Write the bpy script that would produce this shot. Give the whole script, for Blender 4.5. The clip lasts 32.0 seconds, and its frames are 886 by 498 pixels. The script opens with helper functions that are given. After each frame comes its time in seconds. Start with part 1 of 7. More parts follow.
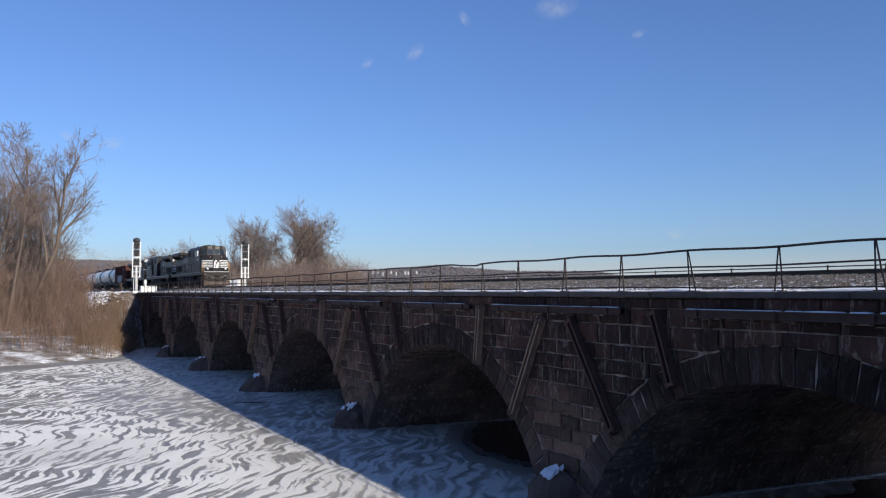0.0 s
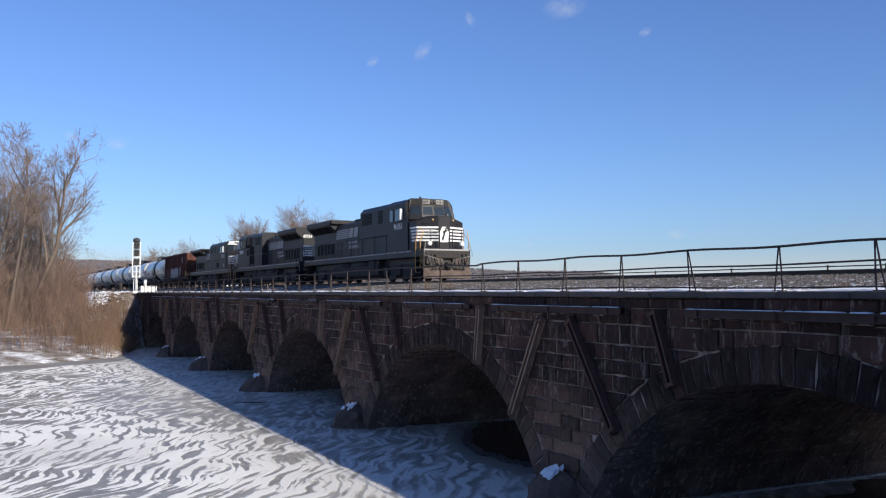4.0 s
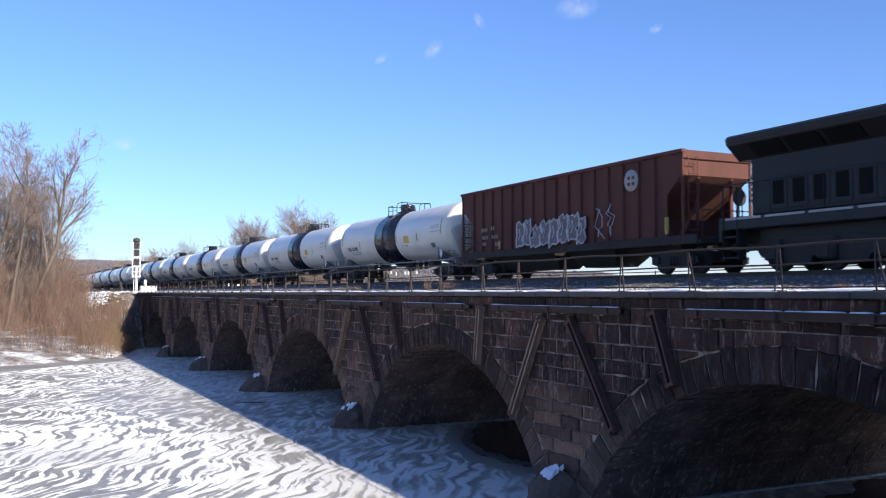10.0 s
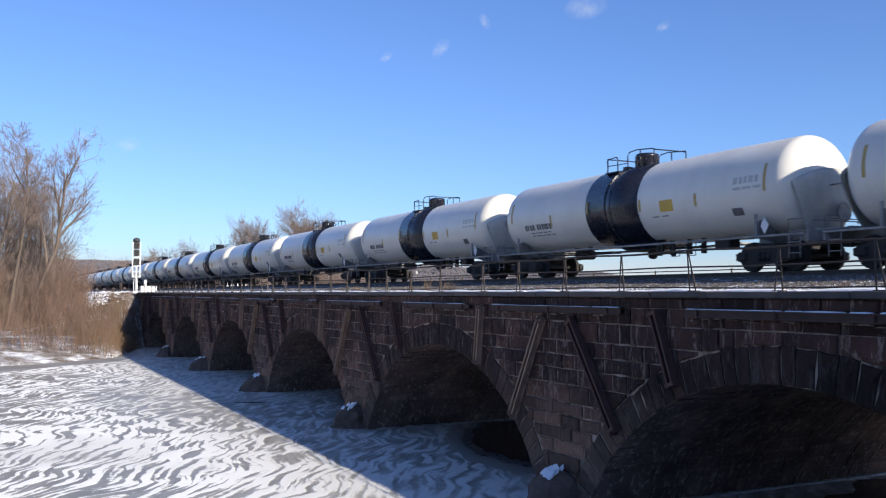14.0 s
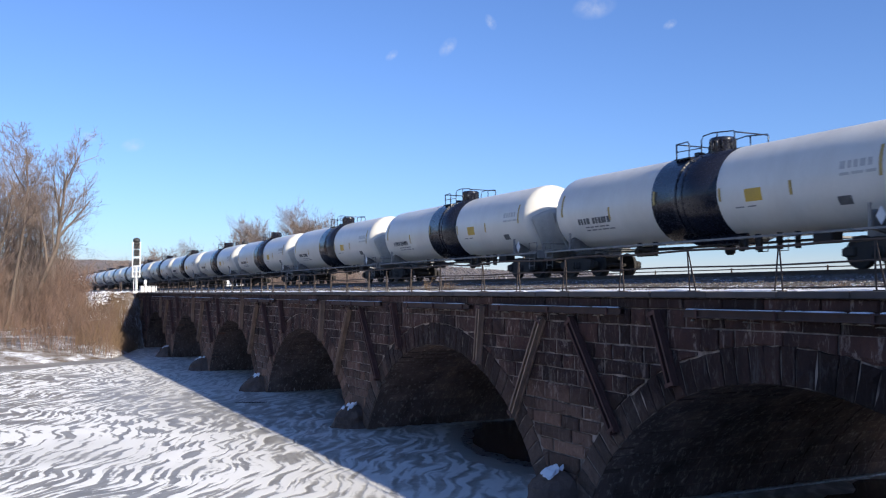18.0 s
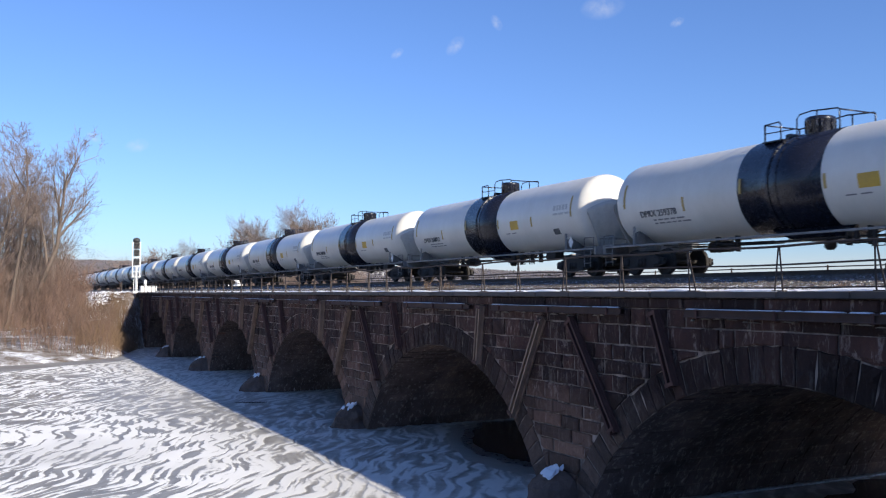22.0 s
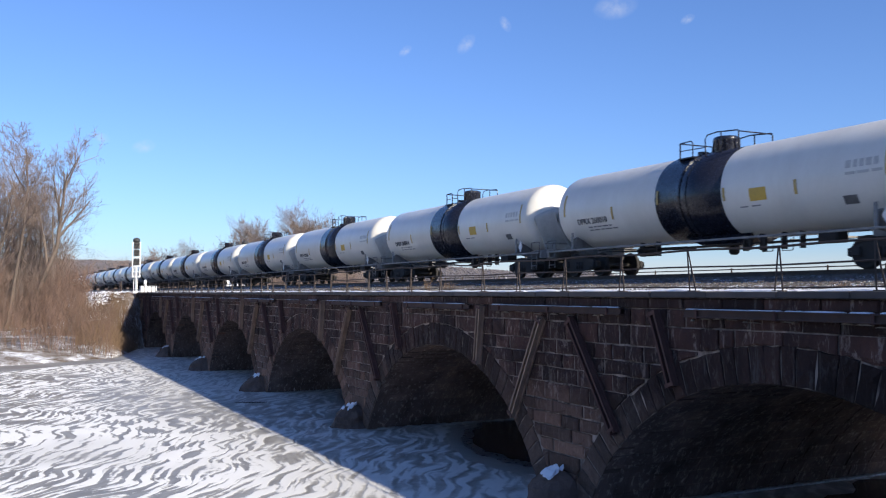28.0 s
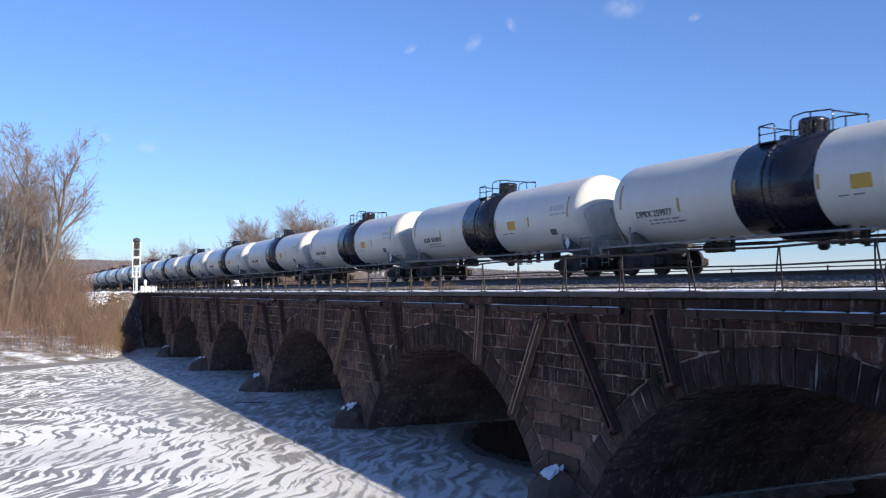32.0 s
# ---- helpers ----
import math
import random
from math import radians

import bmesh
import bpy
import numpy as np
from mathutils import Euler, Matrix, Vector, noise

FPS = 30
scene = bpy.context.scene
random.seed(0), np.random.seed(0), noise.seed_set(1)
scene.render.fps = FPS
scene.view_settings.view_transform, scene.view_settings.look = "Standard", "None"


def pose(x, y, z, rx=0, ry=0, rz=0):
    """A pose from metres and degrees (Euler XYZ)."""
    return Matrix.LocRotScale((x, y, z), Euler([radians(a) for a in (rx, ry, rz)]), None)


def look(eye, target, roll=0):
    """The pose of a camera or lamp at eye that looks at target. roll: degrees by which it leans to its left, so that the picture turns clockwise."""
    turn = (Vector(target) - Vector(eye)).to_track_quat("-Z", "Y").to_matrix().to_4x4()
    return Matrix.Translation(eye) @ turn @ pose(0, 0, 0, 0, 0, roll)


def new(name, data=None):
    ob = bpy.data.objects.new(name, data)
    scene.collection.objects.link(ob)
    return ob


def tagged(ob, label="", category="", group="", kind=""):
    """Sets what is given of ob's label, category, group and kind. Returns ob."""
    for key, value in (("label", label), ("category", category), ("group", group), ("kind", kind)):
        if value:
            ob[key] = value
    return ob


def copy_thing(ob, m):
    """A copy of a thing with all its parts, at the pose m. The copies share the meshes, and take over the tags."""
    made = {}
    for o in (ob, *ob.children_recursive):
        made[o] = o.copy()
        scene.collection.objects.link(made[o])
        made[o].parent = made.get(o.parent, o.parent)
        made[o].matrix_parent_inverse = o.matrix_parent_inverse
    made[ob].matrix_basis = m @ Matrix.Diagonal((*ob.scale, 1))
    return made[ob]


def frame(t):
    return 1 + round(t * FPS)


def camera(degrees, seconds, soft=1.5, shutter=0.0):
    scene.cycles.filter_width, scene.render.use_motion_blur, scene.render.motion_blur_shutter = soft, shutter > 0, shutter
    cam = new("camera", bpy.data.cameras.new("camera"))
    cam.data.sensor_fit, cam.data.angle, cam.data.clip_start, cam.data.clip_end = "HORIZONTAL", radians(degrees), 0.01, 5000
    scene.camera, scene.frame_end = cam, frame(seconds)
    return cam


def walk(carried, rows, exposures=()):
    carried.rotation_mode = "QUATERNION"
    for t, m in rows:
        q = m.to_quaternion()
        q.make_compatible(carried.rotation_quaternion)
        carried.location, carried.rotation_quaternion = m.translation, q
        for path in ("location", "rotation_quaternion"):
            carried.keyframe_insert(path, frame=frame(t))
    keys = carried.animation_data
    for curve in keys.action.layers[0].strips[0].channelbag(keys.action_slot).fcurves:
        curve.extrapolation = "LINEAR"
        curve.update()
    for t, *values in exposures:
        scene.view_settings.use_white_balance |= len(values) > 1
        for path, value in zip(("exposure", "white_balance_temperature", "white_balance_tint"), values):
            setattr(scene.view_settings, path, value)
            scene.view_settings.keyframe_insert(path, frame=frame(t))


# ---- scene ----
# World: x along the bridge (towards the near bank), y across it (away from the camera), z up, ice at z = 0.
EYE = 6.5                 # camera height over the ice
ZR = EYE + 0.656          # top of rail
ZD = EYE + 0.03           # top of the bridge coping
YF = 16.0                 # near face of the bridge
YB = 32.6                 # far face of the bridge
YT = 22.35                # centre line of the track
PERIOD = 17.9             # from arch to arch
ARCH0 = -15.1             # centre of the arch nearest to the camera
SPEED = 14.84             # of the train, metres a second
END_L, END_R = -118.5, 14.0

cam = camera(52.05, 32.0, soft=1.2, shutter=0.14)
YAW, PITCH = radians(26.2), radians(2.75)
FWD = Vector((-math.cos(YAW) * math.cos(PITCH), math.sin(YAW) * math.cos(PITCH), math.sin(PITCH)))
CAM_POSE = look((0, 0, EYE), Vector((0, 0, EYE)) + FWD * 100)
walk(cam, [(0, CAM_POSE), (32, CAM_POSE)],
     exposures=[(0, 0.15), (3.0, 0.2), (5.5, 0.68), (7, 0.86), (9.5, 0.86), (12, 0.66), (14, 0.6), (32, 0.6)])

# ---- light ----
SUN = Vector((0.862, 0.262, 0.432)).normalized()
world = bpy.data.worlds.new("sky")
scene.world = world
world.use_nodes = True
wn, wl = world.node_tree.nodes, world.node_tree.links
sky = wn.new("ShaderNodeTexSky")
sky.sky_type, sky.sun_disc = "NISHITA", False
sky.sun_elevation, sky.sun_rotation = math.asin(SUN.z), math.atan2(SUN.x, SUN.y)
sky.altitude, sky.air_density, sky.dust_density, sky.ozone_density = 100, 1.0, 0.6, 4.0
tint = wn.new("ShaderNodeMix")
tint.data_type, tint.blend_type = "RGBA", "MULTIPLY"
tint.inputs[0].default_value, tint.inputs[7].default_value = 1.0, (0.74, 0.87, 1.19, 1)
wl.new(sky.outputs[0], tint.inputs[6])
wl.new(tint.outputs[2], wn["Background"].inputs[0])
wn["Background"].inputs[1].default_value = 0.1
sun = new("sun", bpy.data.lights.new("sun", "SUN"))
sun.data.energy, sun.data.angle, sun.data.color = 5.0, radians(0.53), (1.0, 0.92, 0.78)
sun.matrix_world = look(SUN * 200, (0, 0, 0))


# ---- mesh helpers ----
class M:
    """Gathers vertices and faces for one mesh."""

    def __init__(self):
        self.v, self.f, self.sm = [], [], []

    def add(self, vs, fs, smooth=False):
        k = len(self.v)
        self.v.extend(vs)
        self.f.extend(tuple(i + k for i in f) for f in fs)
        self.sm.extend([smooth] * len(fs))
        return self

    def box(self, x0, x1, y0, y1, z0, z1, b=0.0):
        """A box, its edges chamfered by b."""
        if x0 > x1: x0, x1 = x1, x0
        if y0 > y1: y0, y1 = y1, y0
        if z0 > z1: z0, z1 = z1, z0
        if b <= 0:
            vs = [(x, y, z) for x in (x0, x1) for y in (y0, y1) for z in (z0, z1)]
            return self.add(vs, [(0, 1, 3, 2), (4, 6, 7, 5), (0, 4, 5, 1), (2, 3, 7, 6), (0, 2, 6, 4), (1, 5, 7, 3)])
        b = min(b, (x1 - x0) / 2.2, (y1 - y0) / 2.2, (z1 - z0) / 2.2)
        vs, ix = [], {}
        for i, x in enumerate((x0, x1)):
            for j, y in enumerate((y0, y1)):
                for k, z in enumerate((z0, z1)):
                    sx, sy, sz = (b, -b)[i], (b, -b)[j], (b, -b)[k]
                    for a, p in enumerate(((x, y + sy, z + sz), (x + sx, y, z + sz), (x + sx, y + sy, z))):
                        ix[i, j, k, a] = len(vs)
                        vs.append(p)
        fs = []
        for s in (0, 1):
            q = [(s, 0, 0), (s, 1, 0), (s, 1, 1), (s, 0, 1)]
            fs.append([ix[c + (0,)] for c in q])
            q = [(0, s, 0), (1, s, 0), (1, s, 1), (0, s, 1)]
            fs.append([ix[c + (1,)] for c in q])
            q = [(0, 0, s), (1, 0, s), (1, 1, s), (0, 1, s)]
            fs.append([ix[c + (2,)] for c in q])
        for a in (0, 1):
            for c in (0, 1):
                fs.append([ix[a, c, 0, 0], ix[a, c, 1, 0], ix[a, c, 1, 1], ix[a, c, 0, 1]])
                fs.append([ix[a, 0, c, 0], ix[a, 1, c, 0], ix[a, 1, c, 2], ix[a, 0, c, 2]])
                fs.append([ix[0, a, c, 1], ix[1, a, c, 1], ix[1, a, c, 2], ix[0, a, c, 2]])
        for i in (0, 1):
            for j in (0, 1):
                for k in (0, 1):
                    fs.append([ix[i, j, k, a] for a in (0, 1, 2)])
        return self.add(vs, fs)

    def tube(self, pts, r, n=6, r1=None, caps=True):
        """A round bar along points; its radius runs from r to r1."""
        pts = [Vector(p) for p in pts]
        r1 = r if r1 is None else r1
        vs, fs = [], []
        for i, p in enumerate(pts):
            d = (pts[min(i + 1, len(pts) - 1)] - pts[max(i - 1, 0)]).normalized()
            a = d.cross(Vector((0, 0, 1)) if abs(d.z) < 0.9 else Vector((1, 0, 0))).normalized()
            c = d.cross(a)
            rr = r + (r1 - r) * i / max(1, len(pts) - 1)
            vs += [tuple(p + (a * math.cos(2 * math.pi * k / n) + c * math.sin(2 * math.pi * k / n)) * rr) for k in range(n)]
        for i in range(len(pts) - 1):
            fs += [(i * n + k, i * n + (k + 1) % n, i * n + n + (k + 1) % n, i * n + n + k) for k in range(n)]
        self.add(vs, fs, n > 4)
        if caps:
            m = len(self.v)
            self.f += [tuple(m - len(vs) + k for k in range(n))[::-1], tuple(m - n + k for k in range(n))]
            self.sm += [False, False]
        return self

    def lathe(self, prof, axis="x", c=(0, 0, 0), n=24, smooth=True):
        """Turns (along, radius) points round an axis through c."""
        vs, fs = [], []
        for a, r in prof:
            for k in range(n):
                u, w = r * math.cos(2 * math.pi * k / n), r * math.sin(2 * math.pi * k / n)
                p = {"x": (a, u, w), "y": (u, a, w), "z": (u, w, a)}[axis]
                vs.append((p[0] + c[0], p[1] + c[1], p[2] + c[2]))
        for i in range(len(prof) - 1):
            fs += [(i * n + k, i * n + (k + 1) % n, i * n + n + (k + 1) % n, i * n + n + k) for k in range(n)]
        self.add(vs, fs, smooth)
        m = len(self.v)
        if prof[0][1] > 1e-4:
            self.f.append(tuple(m - len(vs) + k for k in range(n)))
            self.sm.append(False)
        if prof[-1][1] > 1e-4:
            self.f.append(tuple(m - n + k for k in range(n)))
            self.sm.append(False)
        return self

    def prism(self, poly, a0, a1, axis="y"):
        """Extrudes a polygon: (x, z) along y, (y, z) along x, (x, y) along z."""
        n = len(poly)
        def at(p, a):
            return {"y": (p[0], a, p[1]), "x": (a, p[0], p[1]), "z": (p[0], p[1], a)}[axis]
        vs = [at(p, a0) for p in poly] + [at(p, a1) for p in poly]
        fs = [tuple(range(n)), tuple(range(2 * n - 1, n - 1, -1))] + [(i, (i + 1) % n, n + (i + 1) % n, n + i) for i in range(n)]
        return self.add(vs, fs)

    def loft(self, rings, caps=True):
        """Joins equal-length closed rings of points."""
        n = len(rings[0])
        vs = [p for r in rings for p in r]
        fs = [(i * n + k, i * n + (k + 1) % n, i * n + n + (k + 1) % n, i * n + n + k) for i in range(len(rings) - 1) for k in range(n)]
        if caps:
            fs += [tuple(range(n)), tuple(range(len(vs) - 1, len(vs) - n - 1, -1))]
        return self.add(vs, fs)

    def mesh(self, name):
        me = bpy.data.meshes.new(name)
        me.from_pydata(self.v, [], self.f)
        bm = bmesh.new()
        bm.from_mesh(me)
        if len(bm.faces) < 60000:
            bmesh.ops.recalc_face_normals(bm, faces=bm.faces)
        bm.to_mesh(me)
        bm.free()
        me.polygons.foreach_set("use_smooth", self.sm)
        return me


def part(name, m, material, parent=None, label="", at=None):
    """Links a mesh as one object, as a thing or as a part under parent."""
    me = m.mesh(name) if isinstance(m, M) else m
    if material and not me.materials:
        me.materials.append(material)
    ob = new(name, me)
    ob.parent = parent
    if at is not None:
        ob.location = at
    if label:
        ob["label"] = label
    return ob


def thing(name, label, category, group="", kind="", at=(0, 0, 0)):
    ob = new(name)
    ob.empty_display_size = 0.3
    ob.location = at
    return tagged(ob, label, category, group, kind)


def letters(body, size, depth=0.004):
    """A mesh of raised characters in the built-in font, upright in the x-z plane, facing -y, centred."""
    cu = bpy.data.curves.new("letters", "FONT")
    cu.body, cu.size, cu.extrude, cu.align_x, cu.align_y = body, size, depth, "CENTER", "CENTER"
    cu.resolution_u = 3
    cu.offset = 0.012 * size
    ob = bpy.data.objects.new("letters", cu)
    me = bpy.data.meshes.new_from_object(ob)
    bpy.data.objects.remove(ob)
    me.transform(Matrix.Rotation(math.pi / 2, 4, "X"))
    return me


# ---- materials ----
def nodes_of(name):
    m = bpy.data.materials.new(name)
    m.use_nodes = True
    return m, m.node_tree.nodes, m.node_tree.links, m.node_tree.nodes["Principled BSDF"]


def noise_node(n, l, vec, scale, detail=4.0, rough=0.6, dist=0.0):
    t = n.new("ShaderNodeTexNoise")
    t.inputs["Scale"].default_value, t.inputs["Detail"].default_value = scale, detail
    t.inputs["Roughness"].default_value, t.inputs["Distortion"].default_value = rough, dist
    if vec is not None:
        l.new(vec, t.inputs["Vector"])
    return t.outputs["Fac"]


def ramp_node(n, l, fac, stops):
    r = n.new("ShaderNodeValToRGB")
    while len(r.color_ramp.elements) < len(stops):
        r.color_ramp.elements.new(0.5)
    for e, (p, c) in zip(r.color_ramp.elements, stops):
        e.position = p
        e.color = (c, c, c, 1) if isinstance(c, (int, float)) else (*c, 1)
    l.new(fac, r.inputs[0])
    return r.outputs[0]


def mix_node(n, l, fac, a, b, mode="MIX"):
    x = n.new("ShaderNodeMix")
    x.data_type, x.blend_type = "RGBA", mode
    for i, v in ((0, fac), (6, a), (7, b)):
        if isinstance(v, bpy.types.NodeSocket):
            l.new(v, x.inputs[i])
        elif isinstance(v, (int, float)):
            x.inputs[i].default_value = v if i == 0 else (v, v, v, 1)
        else:
            x.inputs[i].default_value = (*v, 1)
    return x.outputs[2]


def bump_node(n, l, bsdf, height, strength, distance):
    b = n.new("ShaderNodeBump")
    b.inputs["Strength"].default_value, b.inputs["Distance"].default_value = strength, distance
    l.new(height, b.inputs["Height"])
    l.new(b.outputs[0], bsdf.inputs["Normal"])


def surface(name, base, dark, rough=0.7, metal=0.0, grain=30.0, stain=1.2, amount=0.6, bump=0.3, dist=0.01, streaks=0.0, vary=0.0, spec=0.5, bloom=None, silt=None, mottle=0.35):
    """A worn surface: base colour with darker stains at a large scale, grain and fine relief; streaks run downwards."""
    m, n, l, b = nodes_of(name)
    co = n.new("ShaderNodeTexCoord").outputs["Object"]
    if streaks:
        mp = n.new("ShaderNodeMapping")
        mp.inputs["Scale"].default_value = (1, 1, 1 - streaks)
        l.new(co, mp.inputs[0])
        big = noise_node(n, l, mp.outputs[0], stain, 6, 0.65, 0.3)
    else:
        big = noise_node(n, l, co, stain, 6, 0.65, 0.3)
    fine = noise_node(n, l, co, grain, 5, 0.7)
    mask = ramp_node(n, l, big, [(0.35, 1.0), (0.68, 0.0)])
    scale = n.new("ShaderNodeMath")
    scale.operation = "MULTIPLY"
    scale.inputs[1].default_value = amount
    l.new(mask, scale.inputs[0])
    c = mix_node(n, l, scale.outputs[0], base, dark)
    c = mix_node(n, l, mottle, c, ramp_node(n, l, fine, [(0.3, 0.55), (0.7, 1.0)]), "MULTIPLY")
    if bloom:
        mb = n.new("ShaderNodeMapping")
        mb.inputs["Scale"].default_value = (2.2, 2.2, 0.55)
        l.new(co, mb.inputs[0])
        c = mix_node(n, l, ramp_node(n, l, noise_node(n, l, mb.outputs[0], 2.6, 8, 0.76, 0.5), [(0.535, 0.0), (0.62, 0.8)]), c, bloom)
    if silt:
        sz = n.new("ShaderNodeSeparateXYZ")
        l.new(co, sz.inputs[0])
        hi = n.new("ShaderNodeMath")
        hi.operation = "MULTIPLY_ADD"
        hi.inputs[1].default_value = 4.5
        l.new(noise_node(n, l, co, 0.8, 6, 0.7), hi.inputs[0])
        l.new(sz.outputs["Z"], hi.inputs[2])
        mr = n.new("ShaderNodeMapRange")
        mr.inputs["From Min"].default_value, mr.inputs["From Max"].default_value = 3.2, 6.3
        mr.inputs["To Min"].default_value, mr.inputs["To Max"].default_value = 0.75, 0.0
        l.new(hi.outputs[0], mr.inputs["Value"])
        c = mix_node(n, l, mr.outputs[0], c, mix_node(n, l, fine, silt, tuple(0.4 * v for v in silt)))
    if vary:
        oi = n.new("ShaderNodeObjectInfo").outputs["Random"]
        ge = n.new("ShaderNodeNewGeometry").outputs["Random Per Island"]
        ad = n.new("ShaderNodeMath")
        ad.operation = "ADD"
        l.new(oi, ad.inputs[0])
        l.new(ge, ad.inputs[1])
        fr = n.new("ShaderNodeMath")
        fr.operation = "FRACT"
        l.new(ad.outputs[0], fr.inputs[0])
        c = mix_node(n, l, vary, c, ramp_node(n, l, fr.outputs[0], [(0.0, 0.35), (0.5, 0.9), (1.0, (1.5, 1.4, 1.3))]), "MULTIPLY")
    l.new(c, b.inputs["Base Color"])
    l.new(ramp_node(n, l, fine, [(0.2, max(0.02, rough - 0.34 * mottle)), (0.8, min(1, rough + 0.34 * mottle))]), b.inputs["Roughness"])
    b.inputs["Metallic"].default_value = metal
    b.inputs["Specular IOR Level"].default_value = spec
    if bump:
        bump_node(n, l, b, fine, bump, dist)
    return m


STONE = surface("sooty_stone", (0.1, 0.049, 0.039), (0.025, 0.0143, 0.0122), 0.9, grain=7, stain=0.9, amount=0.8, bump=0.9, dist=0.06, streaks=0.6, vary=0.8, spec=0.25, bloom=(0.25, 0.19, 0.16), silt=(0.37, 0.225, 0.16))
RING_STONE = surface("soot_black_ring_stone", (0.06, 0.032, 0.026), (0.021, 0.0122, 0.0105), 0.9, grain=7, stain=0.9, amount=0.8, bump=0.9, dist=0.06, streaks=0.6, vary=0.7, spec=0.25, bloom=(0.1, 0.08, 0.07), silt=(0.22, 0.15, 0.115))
MORTAR = surface("old_mortar", (0.48, 0.37, 0.3), (0.03, 0.025, 0.022), 0.95, grain=14, stain=1.9, amount=0.95, bump=0.4, streaks=0.5, spec=0.2)
BARREL = surface("soot_blackened_vault", (0.22, 0.152, 0.128), (0.057, 0.041, 0.035), 0.95, grain=5, stain=0.7, amount=0.8, bump=0.8, dist=0.06, streaks=0.75, spec=0.2, bloom=(0.36, 0.29, 0.25), vary=0.35)
COPING = surface("weathered_coping_stone", (0.12, 0.098, 0.088), (0.055, 0.046, 0.042), 0.85, grain=12, stain=1.3, bump=0.4, dist=0.02, vary=0.3)
RUST = surface("rusty_steel", (0.135, 0.06, 0.045), (0.05, 0.025, 0.02), 0.85, 0.1, grain=40, stain=3, bump=0.3, streaks=0.6)
TAN_BAR = surface("tan_weathered_bar", (0.38, 0.245, 0.165), (0.08, 0.046, 0.034), 0.9, 0.0, grain=25, stain=3, bump=0.3, streaks=0.7)
RAILING = surface("dark_weathered_railing_steel", (0.075, 0.053, 0.044), (0.035, 0.027, 0.024), 0.8, 0.1, grain=40, stain=3, bump=0.3, streaks=0.4)
RAIL_STEEL = surface("brown_rail_steel", (0.09, 0.065, 0.05), (0.04, 0.03, 0.026), 0.6, 0.5, grain=40, stain=2, bump=0.15)
CRUST = surface("pale_lime_crust", (0.5, 0.42, 0.36), (0.16, 0.13, 0.11), 0.95, grain=20, stain=4, bump=0.4, spec=0.2)
TIMBER = surface("dark_creosoted_timber", (0.06, 0.045, 0.035), (0.03, 0.024, 0.02), 0.9, grain=25, stain=2, bump=0.5)
LEDGER = surface("rusted_waling_beam", (0.1, 0.056, 0.042), (0.042, 0.025, 0.021), 0.9, 0.0, grain=20, stain=2, bump=0.4, streaks=0.3)
BLACK_PAINT = surface("black_locomotive_paint", (0.019, 0.0195, 0.0235), (0.034, 0.03, 0.03), 0.42, grain=12, stain=0.6, amount=0.45, bump=0.04, streaks=0.75, spec=0.16, mottle=0.2)
DARK_STEEL = surface("greasy_running_gear", (0.018, 0.016, 0.015), (0.04, 0.032, 0.026), 0.8, 0.0, grain=20, stain=2, bump=0.3)
LOCO_GEAR = surface("dusty_brown_running_gear", (0.042, 0.034, 0.031), (0.018, 0.015, 0.014), 0.9, grain=15, stain=2, bump=0.3)
PLOW = surface("grimy_brown_steel_plow", (0.12, 0.084, 0.066), (0.03, 0.023, 0.02), 0.85, 0.0, grain=15, stain=2.5, bump=0.3)
GRIME = surface("soot_streaked_grey_steel", (0.3, 0.285, 0.265), (0.06, 0.052, 0.047), 0.8, grain=15, stain=2.2, amount=0.9, bump=0.1, streaks=0.5)
WHITE_PAINT = surface("white_vehicle_paint", (0.78, 0.77, 0.75), (0.55, 0.54, 0.52), 0.5, grain=14, stain=1.5, amount=0.4, bump=0.04)
GREY_STENCIL = surface("faded_stencil_paint", (0.16, 0.16, 0.17), (0.3, 0.3, 0.3), 0.7, grain=20, stain=3, bump=0.0)
BLACK_STENCIL = surface("worn_black_stencil_paint", (0.08, 0.08, 0.083), (0.24, 0.235, 0.225), 0.7, grain=20, stain=3, bump=0.0)
PALE_STENCIL = surface("washed_out_stencil_paint", (0.44, 0.425, 0.4), (0.56, 0.54, 0.5), 0.6, grain=20, stain=2, bump=0.0)
LOUVRE = surface("matt_black_louvres_and_recess", (0.006, 0.006, 0.0065), (0.012, 0.011, 0.01), 0.8, grain=20, stain=3, bump=0.0, spec=0.1)
GREY_LETTER = surface("dull_white_lettering", (0.38, 0.37, 0.36), (0.24, 0.235, 0.23), 0.6, grain=20, stain=2, bump=0.0)
FADED_YELLOW = surface("weathered_yellow_reflective_tape", (0.5, 0.33, 0.08), (0.36, 0.26, 0.12), 0.55, grain=20, stain=3, bump=0.0)
YELLOW = surface("yellow_safety_paint", (0.64, 0.4, 0.05), (0.5, 0.31, 0.06), 0.55, grain=20, stain=2, bump=0.0)
ORANGE = surface("orange_yellow_handrail", (0.6, 0.33, 0.1), (0.35, 0.2, 0.07), 0.5, grain=30, stain=4, bump=0.0)
TANK_WHITE = surface("off_white_tank_paint", (0.71, 0.685, 0.625), (0.5, 0.465, 0.405), 0.3, grain=9, stain=0.5, amount=0.5, bump=0.01, streaks=0.6, mottle=0.08, spec=0.45)
SHIELD = surface("grimy_grey_head_shield_paint", (0.52, 0.51, 0.47), (0.3, 0.285, 0.25), 0.5, grain=6, stain=1.1, amount=0.7, bump=0.04, streaks=0.8)
